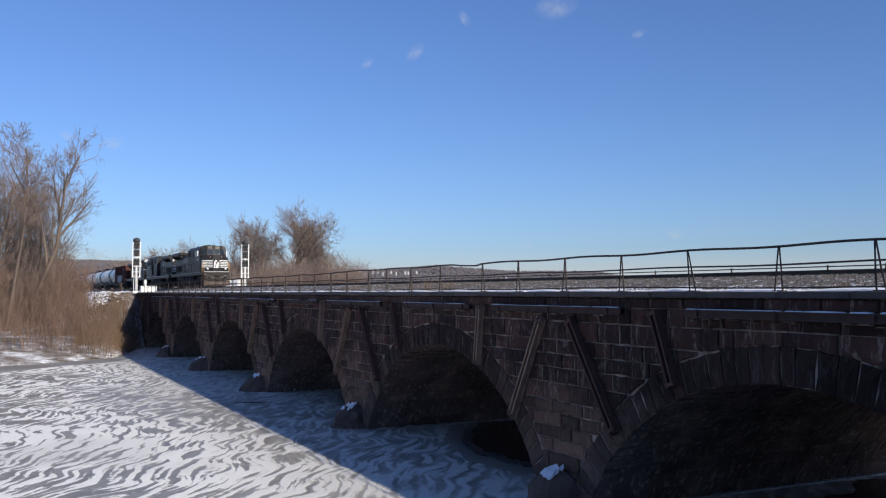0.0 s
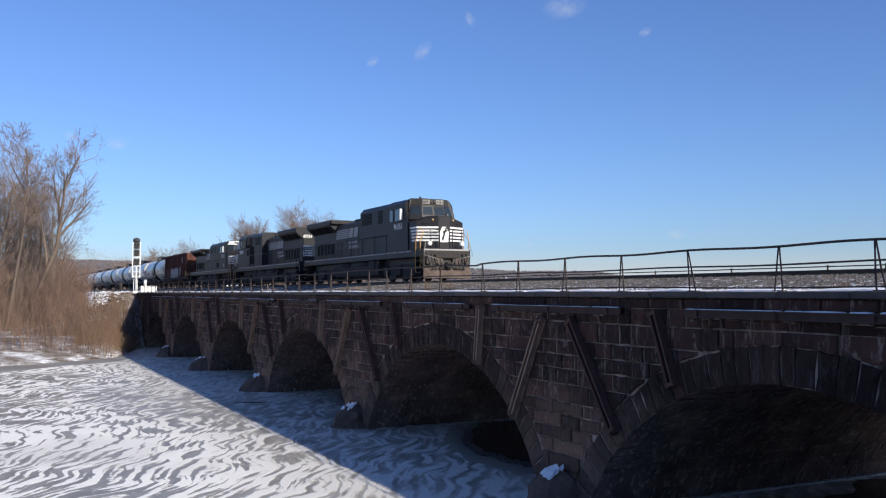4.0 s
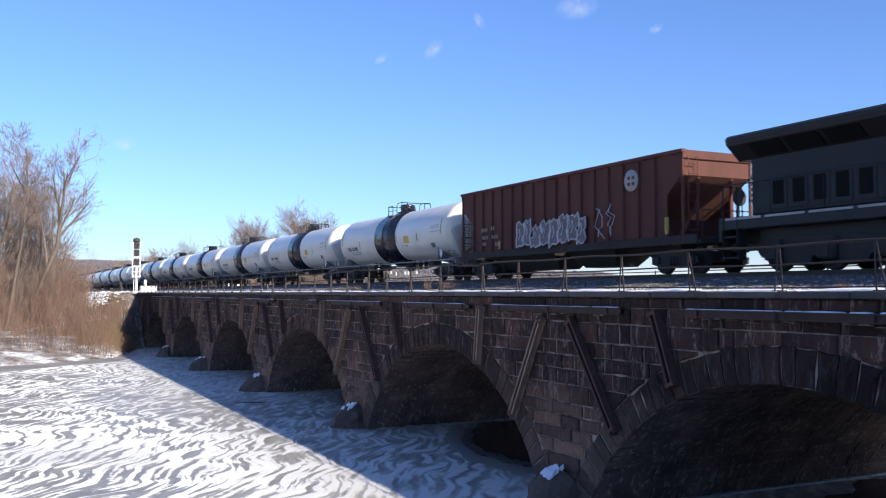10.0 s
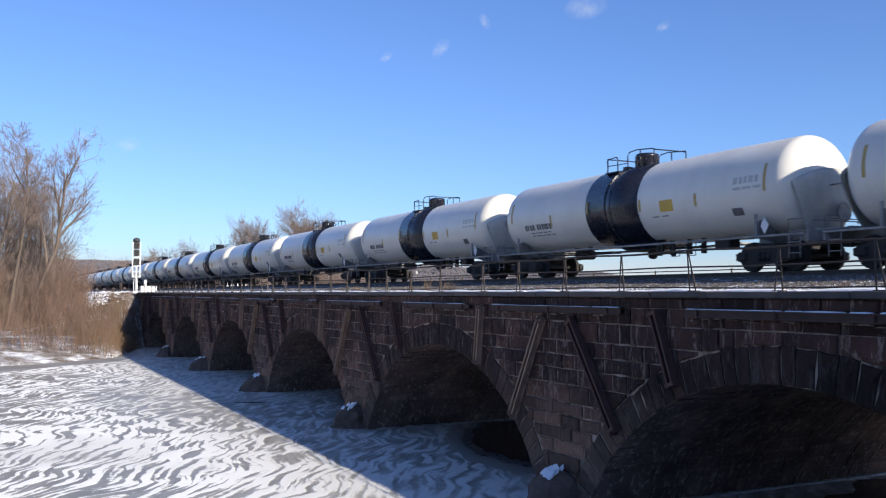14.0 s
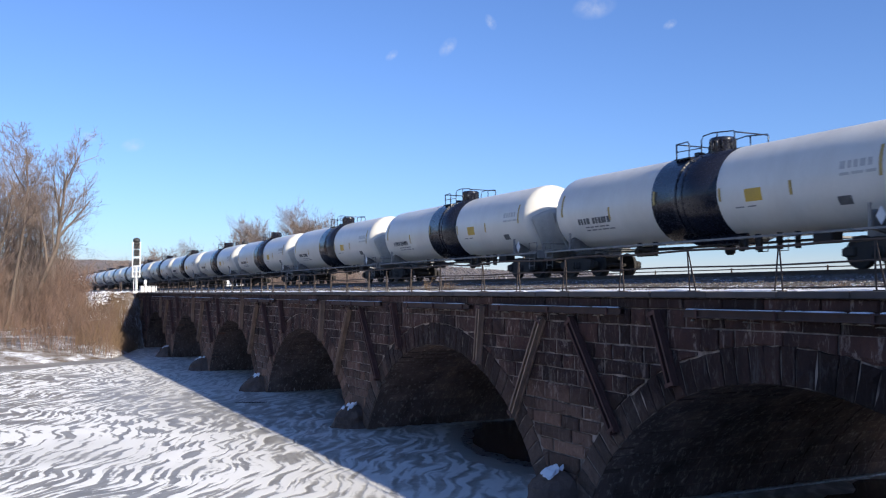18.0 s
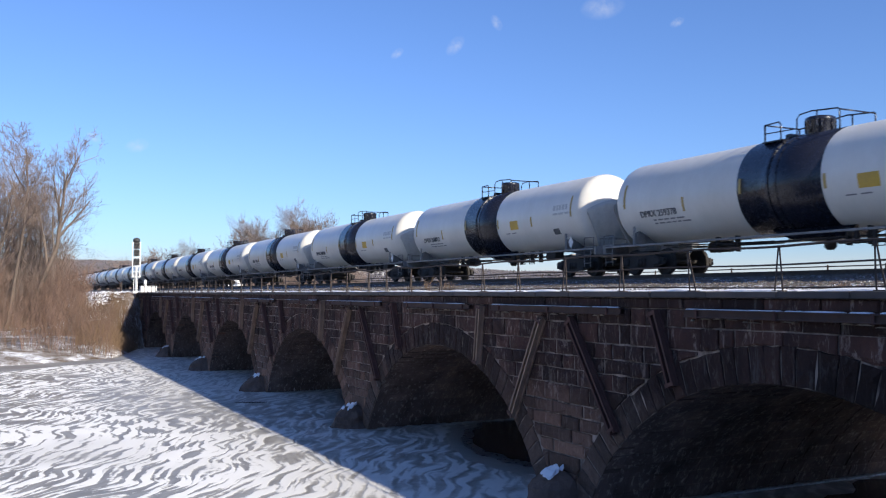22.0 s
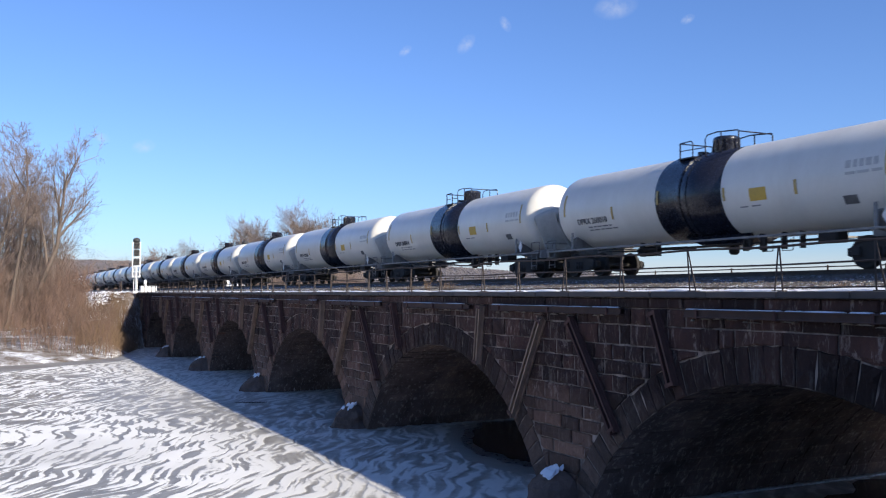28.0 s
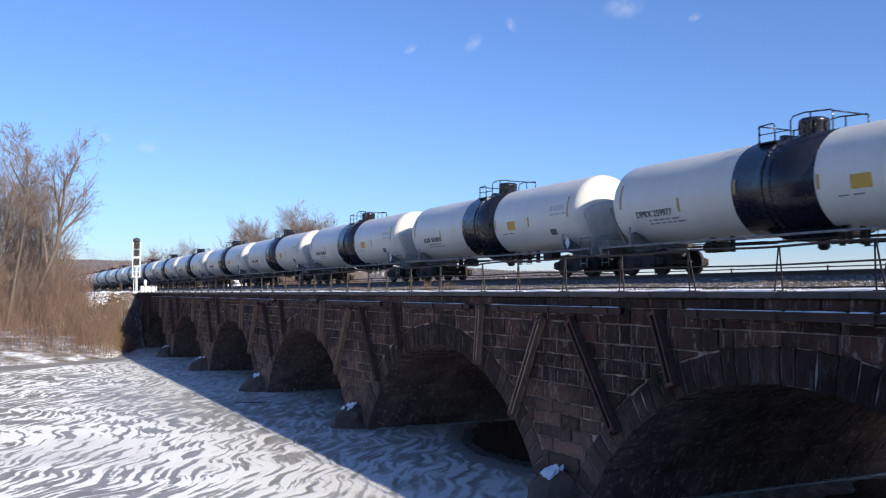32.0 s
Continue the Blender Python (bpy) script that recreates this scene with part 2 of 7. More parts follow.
TANK_BLACK = surface("black_tank_band", (0.009, 0.0105, 0.021), (0.02, 0.019, 0.022), 0.24, grain=10, stain=1.5, amount=0.4, bump=0.03, streaks=0.8)
TANK_FRAME = surface("dirty_white_sill", (0.34, 0.32, 0.3), (0.12, 0.11, 0.1), 0.7, grain=15, stain=2, amount=0.7, bump=0.1)
HOPPER = surface("oxide_brown_hopper_paint", (0.13, 0.052, 0.042), (0.068, 0.034, 0.029), 0.8, grain=10, stain=0.9, amount=0.7, bump=0.12, streaks=0.8, spec=0.18)
FADED_LETTER = surface("faded_hopper_lettering", (0.27, 0.21, 0.2), (0.17, 0.11, 0.1), 0.7, grain=20, stain=3, bump=0.0)
GRAFFITI = surface("faded_spray_paint", (0.2, 0.165, 0.165), (0.11, 0.075, 0.075), 0.7, grain=10, stain=2, bump=0.0)
SIGNAL_WHITE = surface("white_signal_paint", (0.8, 0.8, 0.79), (0.6, 0.6, 0.6), 0.5, grain=20, stain=3, amount=0.4, bump=0.0)
SIGNAL_BLACK = surface("black_signal_hood", (0.03, 0.03, 0.032), (0.05, 0.05, 0.05), 0.6, grain=20, stain=3, bump=0.0)
ALUMINIUM = surface("brushed_aluminium_cabinet", (0.55, 0.55, 0.56), (0.4, 0.4, 0.4), 0.45, 0.6, grain=20, stain=1, bump=0.05)
BARK = surface("grey_brown_bark", (0.19, 0.145, 0.115), (0.085, 0.065, 0.055), 0.95, grain=20, stain=2, bump=0.4, vary=0.3)
TWIG = surface("pale_bare_twigs", (0.22, 0.165, 0.14), (0.12, 0.09, 0.078), 0.95, grain=20, stain=0.4, bump=0.0, vary=0.4)
BRUSH = surface("russet_brush_stems", (0.19, 0.12, 0.09), (0.1, 0.066, 0.052), 0.95, grain=20, stain=0.25, bump=0.0, vary=0.5)
REED = surface("straw_coloured_dry_grass", (0.2, 0.13, 0.08), (0.115, 0.077, 0.05), 0.95, grain=20, stain=0.3, bump=0.0, vary=0.5)
# paler and bluer than bare woods: distance haze is put into the colour
HAZED_WOODS = surface("far_bare_woods_haze_tinted", (0.16, 0.143, 0.15), (0.125, 0.113, 0.12), 1.0, grain=0.2, stain=0.02, bump=0.0, vary=0.12)
EVERGREEN = surface("dark_evergreen", (0.035, 0.045, 0.03), (0.02, 0.025, 0.02), 1.0, grain=2, stain=0.2, bump=0.0, vary=0.4)
SNOW = surface("powder_snow", (0.86, 0.87, 0.9), (0.7, 0.72, 0.76), 0.8, grain=25, stain=1.5, amount=0.4, bump=0.35, dist=0.02)
ROCK = surface("dark_wet_rock", (0.2, 0.145, 0.12), (0.06, 0.045, 0.038), 0.9, grain=8, stain=1.2, bump=0.8, dist=0.08, spec=0.15)


def glass_material():
    m, n, l, b = nodes_of("tinted_cab_glass")
    b.inputs["Base Color"].default_value = (0.02, 0.028, 0.034, 1)
    b.inputs["Roughness"].default_value = 0.05
    b.inputs["Specular IOR Level"].default_value = 0.6
    co = n.new("ShaderNodeTexCoord").outputs["Object"]
    bump_node(n, l, b, noise_node(n, l, co, 3, 2), 0.1, 0.02)
    return m


GLASS = glass_material()


def ice_material():
    """Grey river ice with wind-blown snow in long wavering stripes."""
    m, n, l, b = nodes_of("snow_streaked_ice")
    co = n.new("ShaderNodeTexCoord").outputs["Object"]
    at = co
    for scale, size in ((0.05, 7.0), (0.2, 3.0), (0.6, 0.9)):
        warp = n.new("ShaderNodeTexNoise")
        warp.inputs["Scale"].default_value, warp.inputs["Detail"].default_value = scale, 1.5
        l.new(co, warp.inputs["Vector"])
        off = n.new("ShaderNodeVectorMath")
        off.operation = "MULTIPLY_ADD"
        off.inputs[1].default_value, off.inputs[2].default_value = (size, size, 0), (-size / 2, -size / 2, 0)
        l.new(warp.outputs["Color"], off.inputs[0])
        add = n.new("ShaderNodeVectorMath")
        l.new(at, add.inputs[0])
        l.new(off.outputs[0], add.inputs[1])
        at = add.outputs[0]
    rot = n.new("ShaderNodeMapping")
    rot.inputs["Rotation"].default_value = (0, 0, radians(-62))
    l.new(at, rot.inputs[0])
    st = n.new("ShaderNodeMapping")
    st.inputs["Scale"].default_value = (1.0, 0.16, 1)
    l.new(rot.outputs[0], st.inputs[0])
    streak = noise_node(n, l, st.outputs[0], 2.9, 1.4, 0.45, 0.1)
    cover = noise_node(n, l, co, 0.055, 2, 0.5)
    calm = ramp_node(n, l, noise_node(n, l, co, 0.06, 3, 0.55), [(0.57, 0.0), (0.7, 1.0)])
    mixv = n.new("ShaderNodeMath")
    mixv.operation = "MULTIPLY_ADD"
    mixv.inputs[1].default_value = 0.5
    l.new(cover, mixv.inputs[0])
    l.new(streak, mixv.inputs[2])
    fleck = n.new("ShaderNodeMath")
    fleck.operation = "MULTIPLY_ADD"
    fleck.inputs[1].default_value = 0.3
    l.new(noise_node(n, l, co, 2.6, 5, 0.66), fleck.inputs[0])
    l.new(mixv.outputs[0], fleck.inputs[2])
    hard = ramp_node(n, l, fleck.outputs[0], [(0.885, 0.0), (0.91, 0.65), (0.945, 1.0)])
    dust = ramp_node(n, l, fleck.outputs[0], [(0.74, 0.02), (1.08, 0.58)])
    # wind-polished patches keep only a soft dusting; so does the ice towards the bridge
    sep = n.new("ShaderNodeSeparateXYZ")
    l.new(at, sep.inputs[0])
    mr = n.new("ShaderNodeMapRange")
    mr.inputs["From Min"].default_value, mr.inputs["From Max"].default_value, mr.inputs["To Max"].default_value = 6.0, 12.0, 0.84
    l.new(sep.outputs["Y"], mr.inputs["Value"])
    mx = n.new("ShaderNodeMath")
    mx.operation = "MAXIMUM"
    l.new(mr.outputs[0], mx.inputs[0])
    half = n.new("ShaderNodeMath")
    half.operation = "MULTIPLY"
    half.inputs[1].default_value = 0.75
    l.new(calm, half.inputs[0])
    l.new(half.outputs[0], mx.inputs[1])
    mask = mix_node(n, l, mx.outputs[0], hard, dust)
    soft = ramp_node(n, l, noise_node(n, l, st.outputs[0], 2.4, 5, 0.65), [(0.35, 0.0), (0.75, 1.0)])
    grey = mix_node(n, l, soft, (0.2, 0.186, 0.16), (0.36, 0.34, 0.3))
    c = mix_node(n, l, mask, grey, (0.85, 0.83, 0.785))
    l.new(c, b.inputs["Base Color"])
    l.new(ramp_node(n, l, mask, [(0.0, 0.42), (1.0, 0.85)]), b.inputs["Roughness"])
    b.inputs["Specular IOR Level"].default_value = 0.35
    bump_node(n, l, b, mask, 0.6, 0.06)
    return m


def ground_material():
    """Frozen soil and dead leaves under patchy snow."""
    m, n, l, b = nodes_of("patchy_snow_on_soil")
    co = n.new("ShaderNodeTexCoord").outputs["Object"]
    a = noise_node(n, l, co, 0.45, 7, 0.7, 0.5)
    d = noise_node(n, l, co, 5, 5, 0.7)
    soil = mix_node(n, l, d, (0.07, 0.05, 0.035), (0.18, 0.13, 0.09))
    l.new(mix_node(n, l, ramp_node(n, l, a, [(0.38, 0.0), (0.54, 0.35), (0.62, 1.0)]), soil, (0.8, 0.81, 0.84)), b.inputs["Base Color"])
    b.inputs["Roughness"].default_value = 0.95
    bump_node(n, l, b, d, 0.8, 0.15)
    return m


def ballast_material():
    """Grey crushed stone with snow in the gaps."""
    m, n, l, b = nodes_of("crushed_stone_ballast")
    co = n.new("ShaderNodeTexCoord").outputs["Object"]
    v = n.new("ShaderNodeTexVoronoi")
    v.inputs["Scale"].default_value = 14
    l.new(co, v.inputs["Vector"])
    snow = noise_node(n, l, co, 3.4, 8, 0.82, 0.2)
    stone = mix_node(n, l, 0.8, (0.135, 0.117, 0.104), v.outputs["Color"], "MULTIPLY")
    stone = mix_node(n, l, 0.5, stone, (0.135, 0.117, 0.104))
    sp = n.new("ShaderNodeSeparateXYZ")
    l.new(co, sp.inputs[0])
    edge = n.new("ShaderNodeMapRange")
    edge.inputs["From Min"].default_value, edge.inputs["From Max"].default_value = 16.9, 18.3
    edge.inputs["To Min"].default_value, edge.inputs["To Max"].default_value = 0.12, -0.03
    l.new(sp.outputs["Y"], edge.inputs["Value"])
    lie = n.new("ShaderNodeMath")
    l.new(snow, lie.inputs[0])
    l.new(edge.outputs[0], lie.inputs[1])
    l.new(mix_node(n, l, ramp_node(n, l, lie.outputs[0], [(0.52, 0.0), (0.57, 1.0)]), stone, (0.8, 0.8, 0.82)), b.inputs["Base Color"])
    b.inputs["Roughness"].default_value = 0.95
    bump_node(n, l, b, v.outputs["Distance"], 0.9, 0.05)
    return m


ICE, SOIL, BALLAST = ice_material(), ground_material(), ballast_material()
SHORE_ICE = surface("wet_grey_shore_ice", (0.2, 0.19, 0.17), (0.42, 0.42, 0.42), 0.4, grain=6, stain=0.35, bump=0.2)
THIN_ICE = surface("thin_dark_ice", (0.085, 0.085, 0.085), (0.17, 0.168, 0.16), 0.3, grain=3, stain=0.5, bump=0.1)
GREY_ICE = surface("bare_grey_ice", (0.28, 0.27, 0.25), (0.4, 0.38, 0.35), 0.35, grain=3, stain=0.5, bump=0.1)
OPEN_WATER = surface("black_open_water", (0.012, 0.014, 0.018), (0.02, 0.022, 0.026), 0.12, grain=3, stain=0.4, bump=0.1)


# ---- ground, ice and distance ----
def spot(px, depth):
    """The plan position at a sideways bearing and a depth along the view."""
    a = (px - 784) / 1607 * depth
    return 0.4415 * a - 0.8973 * depth, 0.8973 * a + 0.4415 * depth


def ramp01(v, a, b):
    t = min(1.0, max(0.0, (v - a) / (b - a)))
    return t * t * (3 - 2 * t)


def shore(y):
    if y < 0: return -88
    if y < 11: return -88 - 0.73 * y
    if y < 15.5: return -96 - 3.6 * (y - 11)
    return -113.0


def ground_z(x, y):
    w = noise.noise((x * 0.07, y * 0.07, 0)) * 0.8 + noise.noise((x * 0.3, y * 0.3, 4)) * 0.25
    d = shore(y) + w - x
    left = max(-2.0, 0.5 * d) if d < 0 else min(0.12 * d + 0.15 * w * min(1, d / 4), 1.2 + 0.03 * d)
    left = min(left, 6.0)
    dx = max(0.0, x - END_L)
    dy = max(0.0, 14.6 - y, y - 33.5)
    steep = 0.75 if y < 15.3 else 1.3
    emb = EYE - 0.12 - math.hypot(dx * steep, dy * 0.45)
    if x < END_L - 2 or y < 15.3: emb += 0.2 * w * min(1.0, dy)
    right = -2 + 6.9 * ramp01(x, -14 + 0.4 * max(-30, min(30, y)), 2 + 0.4 * max(-30, min(30, y)))
    dxr = max(0.0, END_R - x)
    emr = EYE - 0.12 - math.hypot(dxr * 1.3, dy * 0.45)
    # unseen rise behind the viewpoint, added to keep sky light off the bridge
    sky_block = -2 + 15 * ramp01(x, 10, 30) * ramp01(-y, -12, 0)
    far = -2 + 3.5 * ramp01(y, 560, 700) + 3 * ramp01(-y, 300, 420)
    return max(left, emb, right, emr, far, sky_block, -2.0)


def build_ground():
    xs = [-4500, -2500, -1500, -900, -600, -450, -350, -270, -210, -180, -165] + [-155 + 1.5 * i for i in range(52)] + \
         [-75 + 6 * i for i in range(9)] + [-22 + 2 * i for i in range(22)] + [26, 35, 50, 80, 140, 280, 520, 1200, 3000]
    ys = [-3000, -1500, -700, -420, -300, -180, -110, -70, -45] + [-32 + 2 * i for i in range(20)] + [8 + 0.8 * i for i in range(10)] + \
         [16 + 1.5 * i for i in range(9)] + [30, 34, 40, 50, 70, 110, 200, 400, 560, 630, 700, 1200, 2500, 4500]
    m = M()
    vs = [(x, y, ground_z(x, y)) for x in xs for y in ys]
    n = len(ys)
    m.add(vs, [(i * n + j, i * n + j + 1, i * n + n + j + 1, i * n + n + j) for i in range(len(xs) - 1) for j in range(n - 1)], True)
    tagged(part("ground", m, SOIL), "frozen riverbank ground with patchy snow", "ground", kind="structure")
    m = M()
    xs = [-130 + 8 * i for i in range(20)]
    ys = [-420, -200, -100, -60, -30] + [-15 + 6 * i for i in range(9)] + [60, 120, 300, 640]
    n = len(ys)
    m.add([(x, y, 0) for x in xs for y in ys], [(i * n + j, i * n + j + 1, i * n + n + j + 1, i * n + n + j) for i in range(len(xs) - 1) for j in range(n - 1)])
    tagged(part("water", m, ICE), "frozen river with grey ice and streaks of drifted snow", "ice", kind="structure")


build_ground()


def patch(x, y, lx, ly, turn, seed, k=1.0, rough=0.3):
    out = []
    c, s = math.cos(turn), math.sin(turn)
    for i in range(90):
        a = 2 * math.pi * i / 90
        e = (math.cos(a), math.sin(a))
        r = k + rough * noise.noise((e[0] * 1.3 + seed * 5, e[1] * 1.3, k)) + 0.4 * rough * noise.noise((e[0] * 5 + seed, e[1] * 5, k)) + 0.08 * rough * noise.noise((e[0] * 11 + seed, e[1] * 11, k))
        u, w = lx * r * e[0], ly * r * e[1]
        out.append((x + u * c - w * s, y + u * s + w * c))
    return out


def lead(x, y, lx, ly, turn, seed, rings):
    """A hole in the ice: black open water with rims of thin and grey ice, each a few millimetres over the next."""
    for z, k, material, name, label in ((0.004, 1.3, GREY_ICE, "ice_rim", "bare grey ice round the open water"), (0.008, 1.12, THIN_ICE, "ice_rim", "thin dark ice at the water's edge"), (0.012, 1.0, OPEN_WATER, "open_water", "black open water between ice edges, beside a pier or added out of view"))[3 - rings:]:
        pts = patch(x, y, lx, ly, turn, seed, k)
        m = M()
        m.add([(*p, z) for p in pts] + [(x, y, z)], [(i, (i + 1) % 90, 90) for i in range(90)])
        tagged(part(name, m, material), label, "water" if k == 1 else "ice", kind="structure")


# the last, out of view, is added to dim ice-reflected light on the near arch
for i, (x, y, lx, ly, turn, rings) in enumerate(((-35.0, 21.9, 6.4, 2.9, -0.45, 3), (-52.6, 20.9, 4.6, 1.7, -0.45, 3), (-53.6, 13.7, 0.9, 0.22, 1.12, 2), (-70.5, 20.5, 4.4, 1.6, -0.45, 3), (-14.6, 24.6, 6.6, 7.2, 0.0, 1), (-11.0, 5.0, 9.5, 14.0, 0.0, 1))):
    lead(x, y, lx, ly, turn, i, rings)

# ice and snow frozen to the foot of the first pier, and seeps down the vaults
for px, y0, y1, k in ((-22.62, 16.6, 31.5, 0), (-40.52, 16.5, 30.0, 1)):
    m = M()
    rnd = random.Random(90 + k)
    y = y0
    while y < y1:
        r = rnd.uniform(0.05, 0.16)
        m.loft([[(px + 0.1 + r * q * math.cos(t), y + r * 1.6 * q * math.sin(t), z * r) for t in [2 * math.pi * j / 9 for j in range(9)]] for q, z in ((1, 0.0), (0.85, 0.35), (0.45, 0.55), (0.05, 0.6))])
        y += r * rnd.uniform(1.0, 2.2)
    tagged(part("ice_collar", m, GREY_ICE), "broken snowy ice frozen to the pier's foot", "ice", kind="stuff")
for px, y, z1, z0 in ((-22.62, 26.63, 1.67, 1.07), (-22.62, 24.7, 2.1, 1.7), (-22.62, 25.5, 0.96, 0.67), (-58.42, 17.6, 1.75, 0.9), (-58.42, 18.0, 2.26, 1.4), (-58.42, 17.8, 1.3, 0.0), (-58.42, 19.25, 1.4, 0.9), (-58.42, 20.5, 1.34, 0.92)):
    m = M()
    m.tube([(0, 0, z1 - z0), (0.03, 0.02, (z1 - z0) * 0.6), (0.02, -0.02, 0)], 0.05, 6, 0.02)
    tagged(part("icicle", m, SNOW, at=(px + 0.02, y, z0)), "pale frozen seep down the dark vault wall", "icicle", "frozen seeps on the vaults")


m = M()
ys = [-60 + 2.0 * i for i in range(38)]
rows = [[(shore(y) + 5 + 0.5 * math.sin(y * 0.7) + 0.8 * noise.noise((y * 0.3, 1, 0)), y, 0.008), (shore(y) - 4, y, 0.008)] for y in ys]
m.add([p for r in rows for p in r], [(2 * i, 2 * i + 1, 2 * i + 3, 2 * i + 2) for i in range(len(ys) - 1)])
tagged(part("shore_ice", m, SHORE_ICE), "smooth grey wet ice along the bank", "ice", kind="structure")


# ---- the bridge ----
def intrados(d):
    """Height of the arch's underside at a distance d from its centre."""
    d = min(abs(d), 7.98)
    drop = 0.5 * (5.6 * (1 - math.sqrt(1 - (d / 8) ** 2)) + 8.3 - math.sqrt(8.3 ** 2 - d * d))
    return EYE - 2.1 - drop


HALF = 7.62
ARC = []
for i in range(241):
    d = -HALF + 2 * HALF * i / 240
    ARC.append((d, intrados(d)))
LEN = [0.0]
for a, b in zip(ARC, ARC[1:]):
    LEN.append(LEN[-1] + math.hypot(b[0] - a[0], b[1] - a[1]))
RING = 0.88


def arc_at(f):
    """Point and outward normal at the fraction f of the arch ring."""
    s = f * LEN[-1]
    i = max(0, min(239, next((k for k in range(240) if LEN[k + 1] >= s), 239)))
    t = (s - LEN[i]) / (LEN[i + 1] - LEN[i])
    p = (ARC[i][0] + t * (ARC[i + 1][0] - ARC[i][0]), ARC[i][1] + t * (ARC[i + 1][1] - ARC[i][1]))
    dx, dz = ARC[i + 1][0] - ARC[i][0], ARC[i + 1][1] - ARC[i][1]
    q = math.hypot(dx, dz)
    return p, (-dz / q, dx / q)


EXT = []
for i in range(121):
    p, nn = arc_at(i / 120)
    EXT.append((p[0] + nn[0] * RING, p[1] + nn[1] * RING))


def extrados(d):
    """Height of the ring's back at a distance d from the arch's centre."""
    if d <= EXT[0][0] or d >= EXT[-1][0]:
        return -1.0
    for a, b in zip(EXT, EXT[1:]):
        if a[0] <= d <= b[0]:
            return a[1] + (b[1] - a[1]) * (d - a[0]) / max(1e-6, b[0] - a[0])
    return -1.0


ARCHES = [ARCH0 + PERIOD * k for k in (1, 0, -1, -2, -3, -4, -5)]
PIERS = [a - PERIOD / 2 for a in ARCHES[:-1]]


def nearest_arch(x):
    return min(ARCHES, key=lambda a: abs(a - x))


def wedge(poly, y0, y1, inset):
    """A rough-faced stone: its outline in (x, z), from y0 back to y1 in front, its edges chipped and its face bulging."""
    cx, cz = sum(p[0] for p in poly) / len(poly), sum(p[1] for p in poly) / len(poly)
    ring = []
    for p, q in zip(poly, poly[1:] + poly[:1]):
        ring.append((p[0] + random.uniform(-0.012, 0.012), p[1] + random.uniform(-0.012, 0.012)))
        if len(poly) < 6 and math.hypot(q[0] - p[0], q[1] - p[1]) > 0.36:
            f = random.uniform(0.3, 0.7)
            x, z = p[0] + f * (q[0] - p[0]), p[1] + f * (q[1] - p[1])
            k = random.uniform(-0.01, 0.035) / max(0.2, math.hypot(cx - x, cz - z))
            ring.append((x + k * (cx - x), z + k * (cz - z)))
    n = len(ring)
    vs = [(x, y0, z) for x, z in ring] + [(x, y1 + 0.02, z) for x, z in ring]
    for share, out in ((0.0, 0.014), (0.45, 0.022)):
        for x, z in ring:
            dx, dz = cx - x, cz - z
            q = max(1e-6, math.hypot(dx, dz))
            k = share + inset * random.uniform(0.6, 1.5) / q
            vs.append((x + k * dx, y1 + random.uniform(-out, out) - (0.012 if share else 0), z + k * dz))
    vs.append((cx, y1 - random.uniform(-0.01, 0.05), cz))
    fs = [(3 * n + i, 3 * n + (i + 1) % n, 4 * n) for i in range(n)]
    for k in (0, n, 2 * n):
        fs += [(k + i, k + (i + 1) % n, k + n + (i + 1) % n, k + n + i) for i in range(n)]
    return vs, fs


BRIDGE = thing("stone_arch_bridge", "soot-blackened stone arch railway bridge over the frozen river", "bridge", kind="structure")


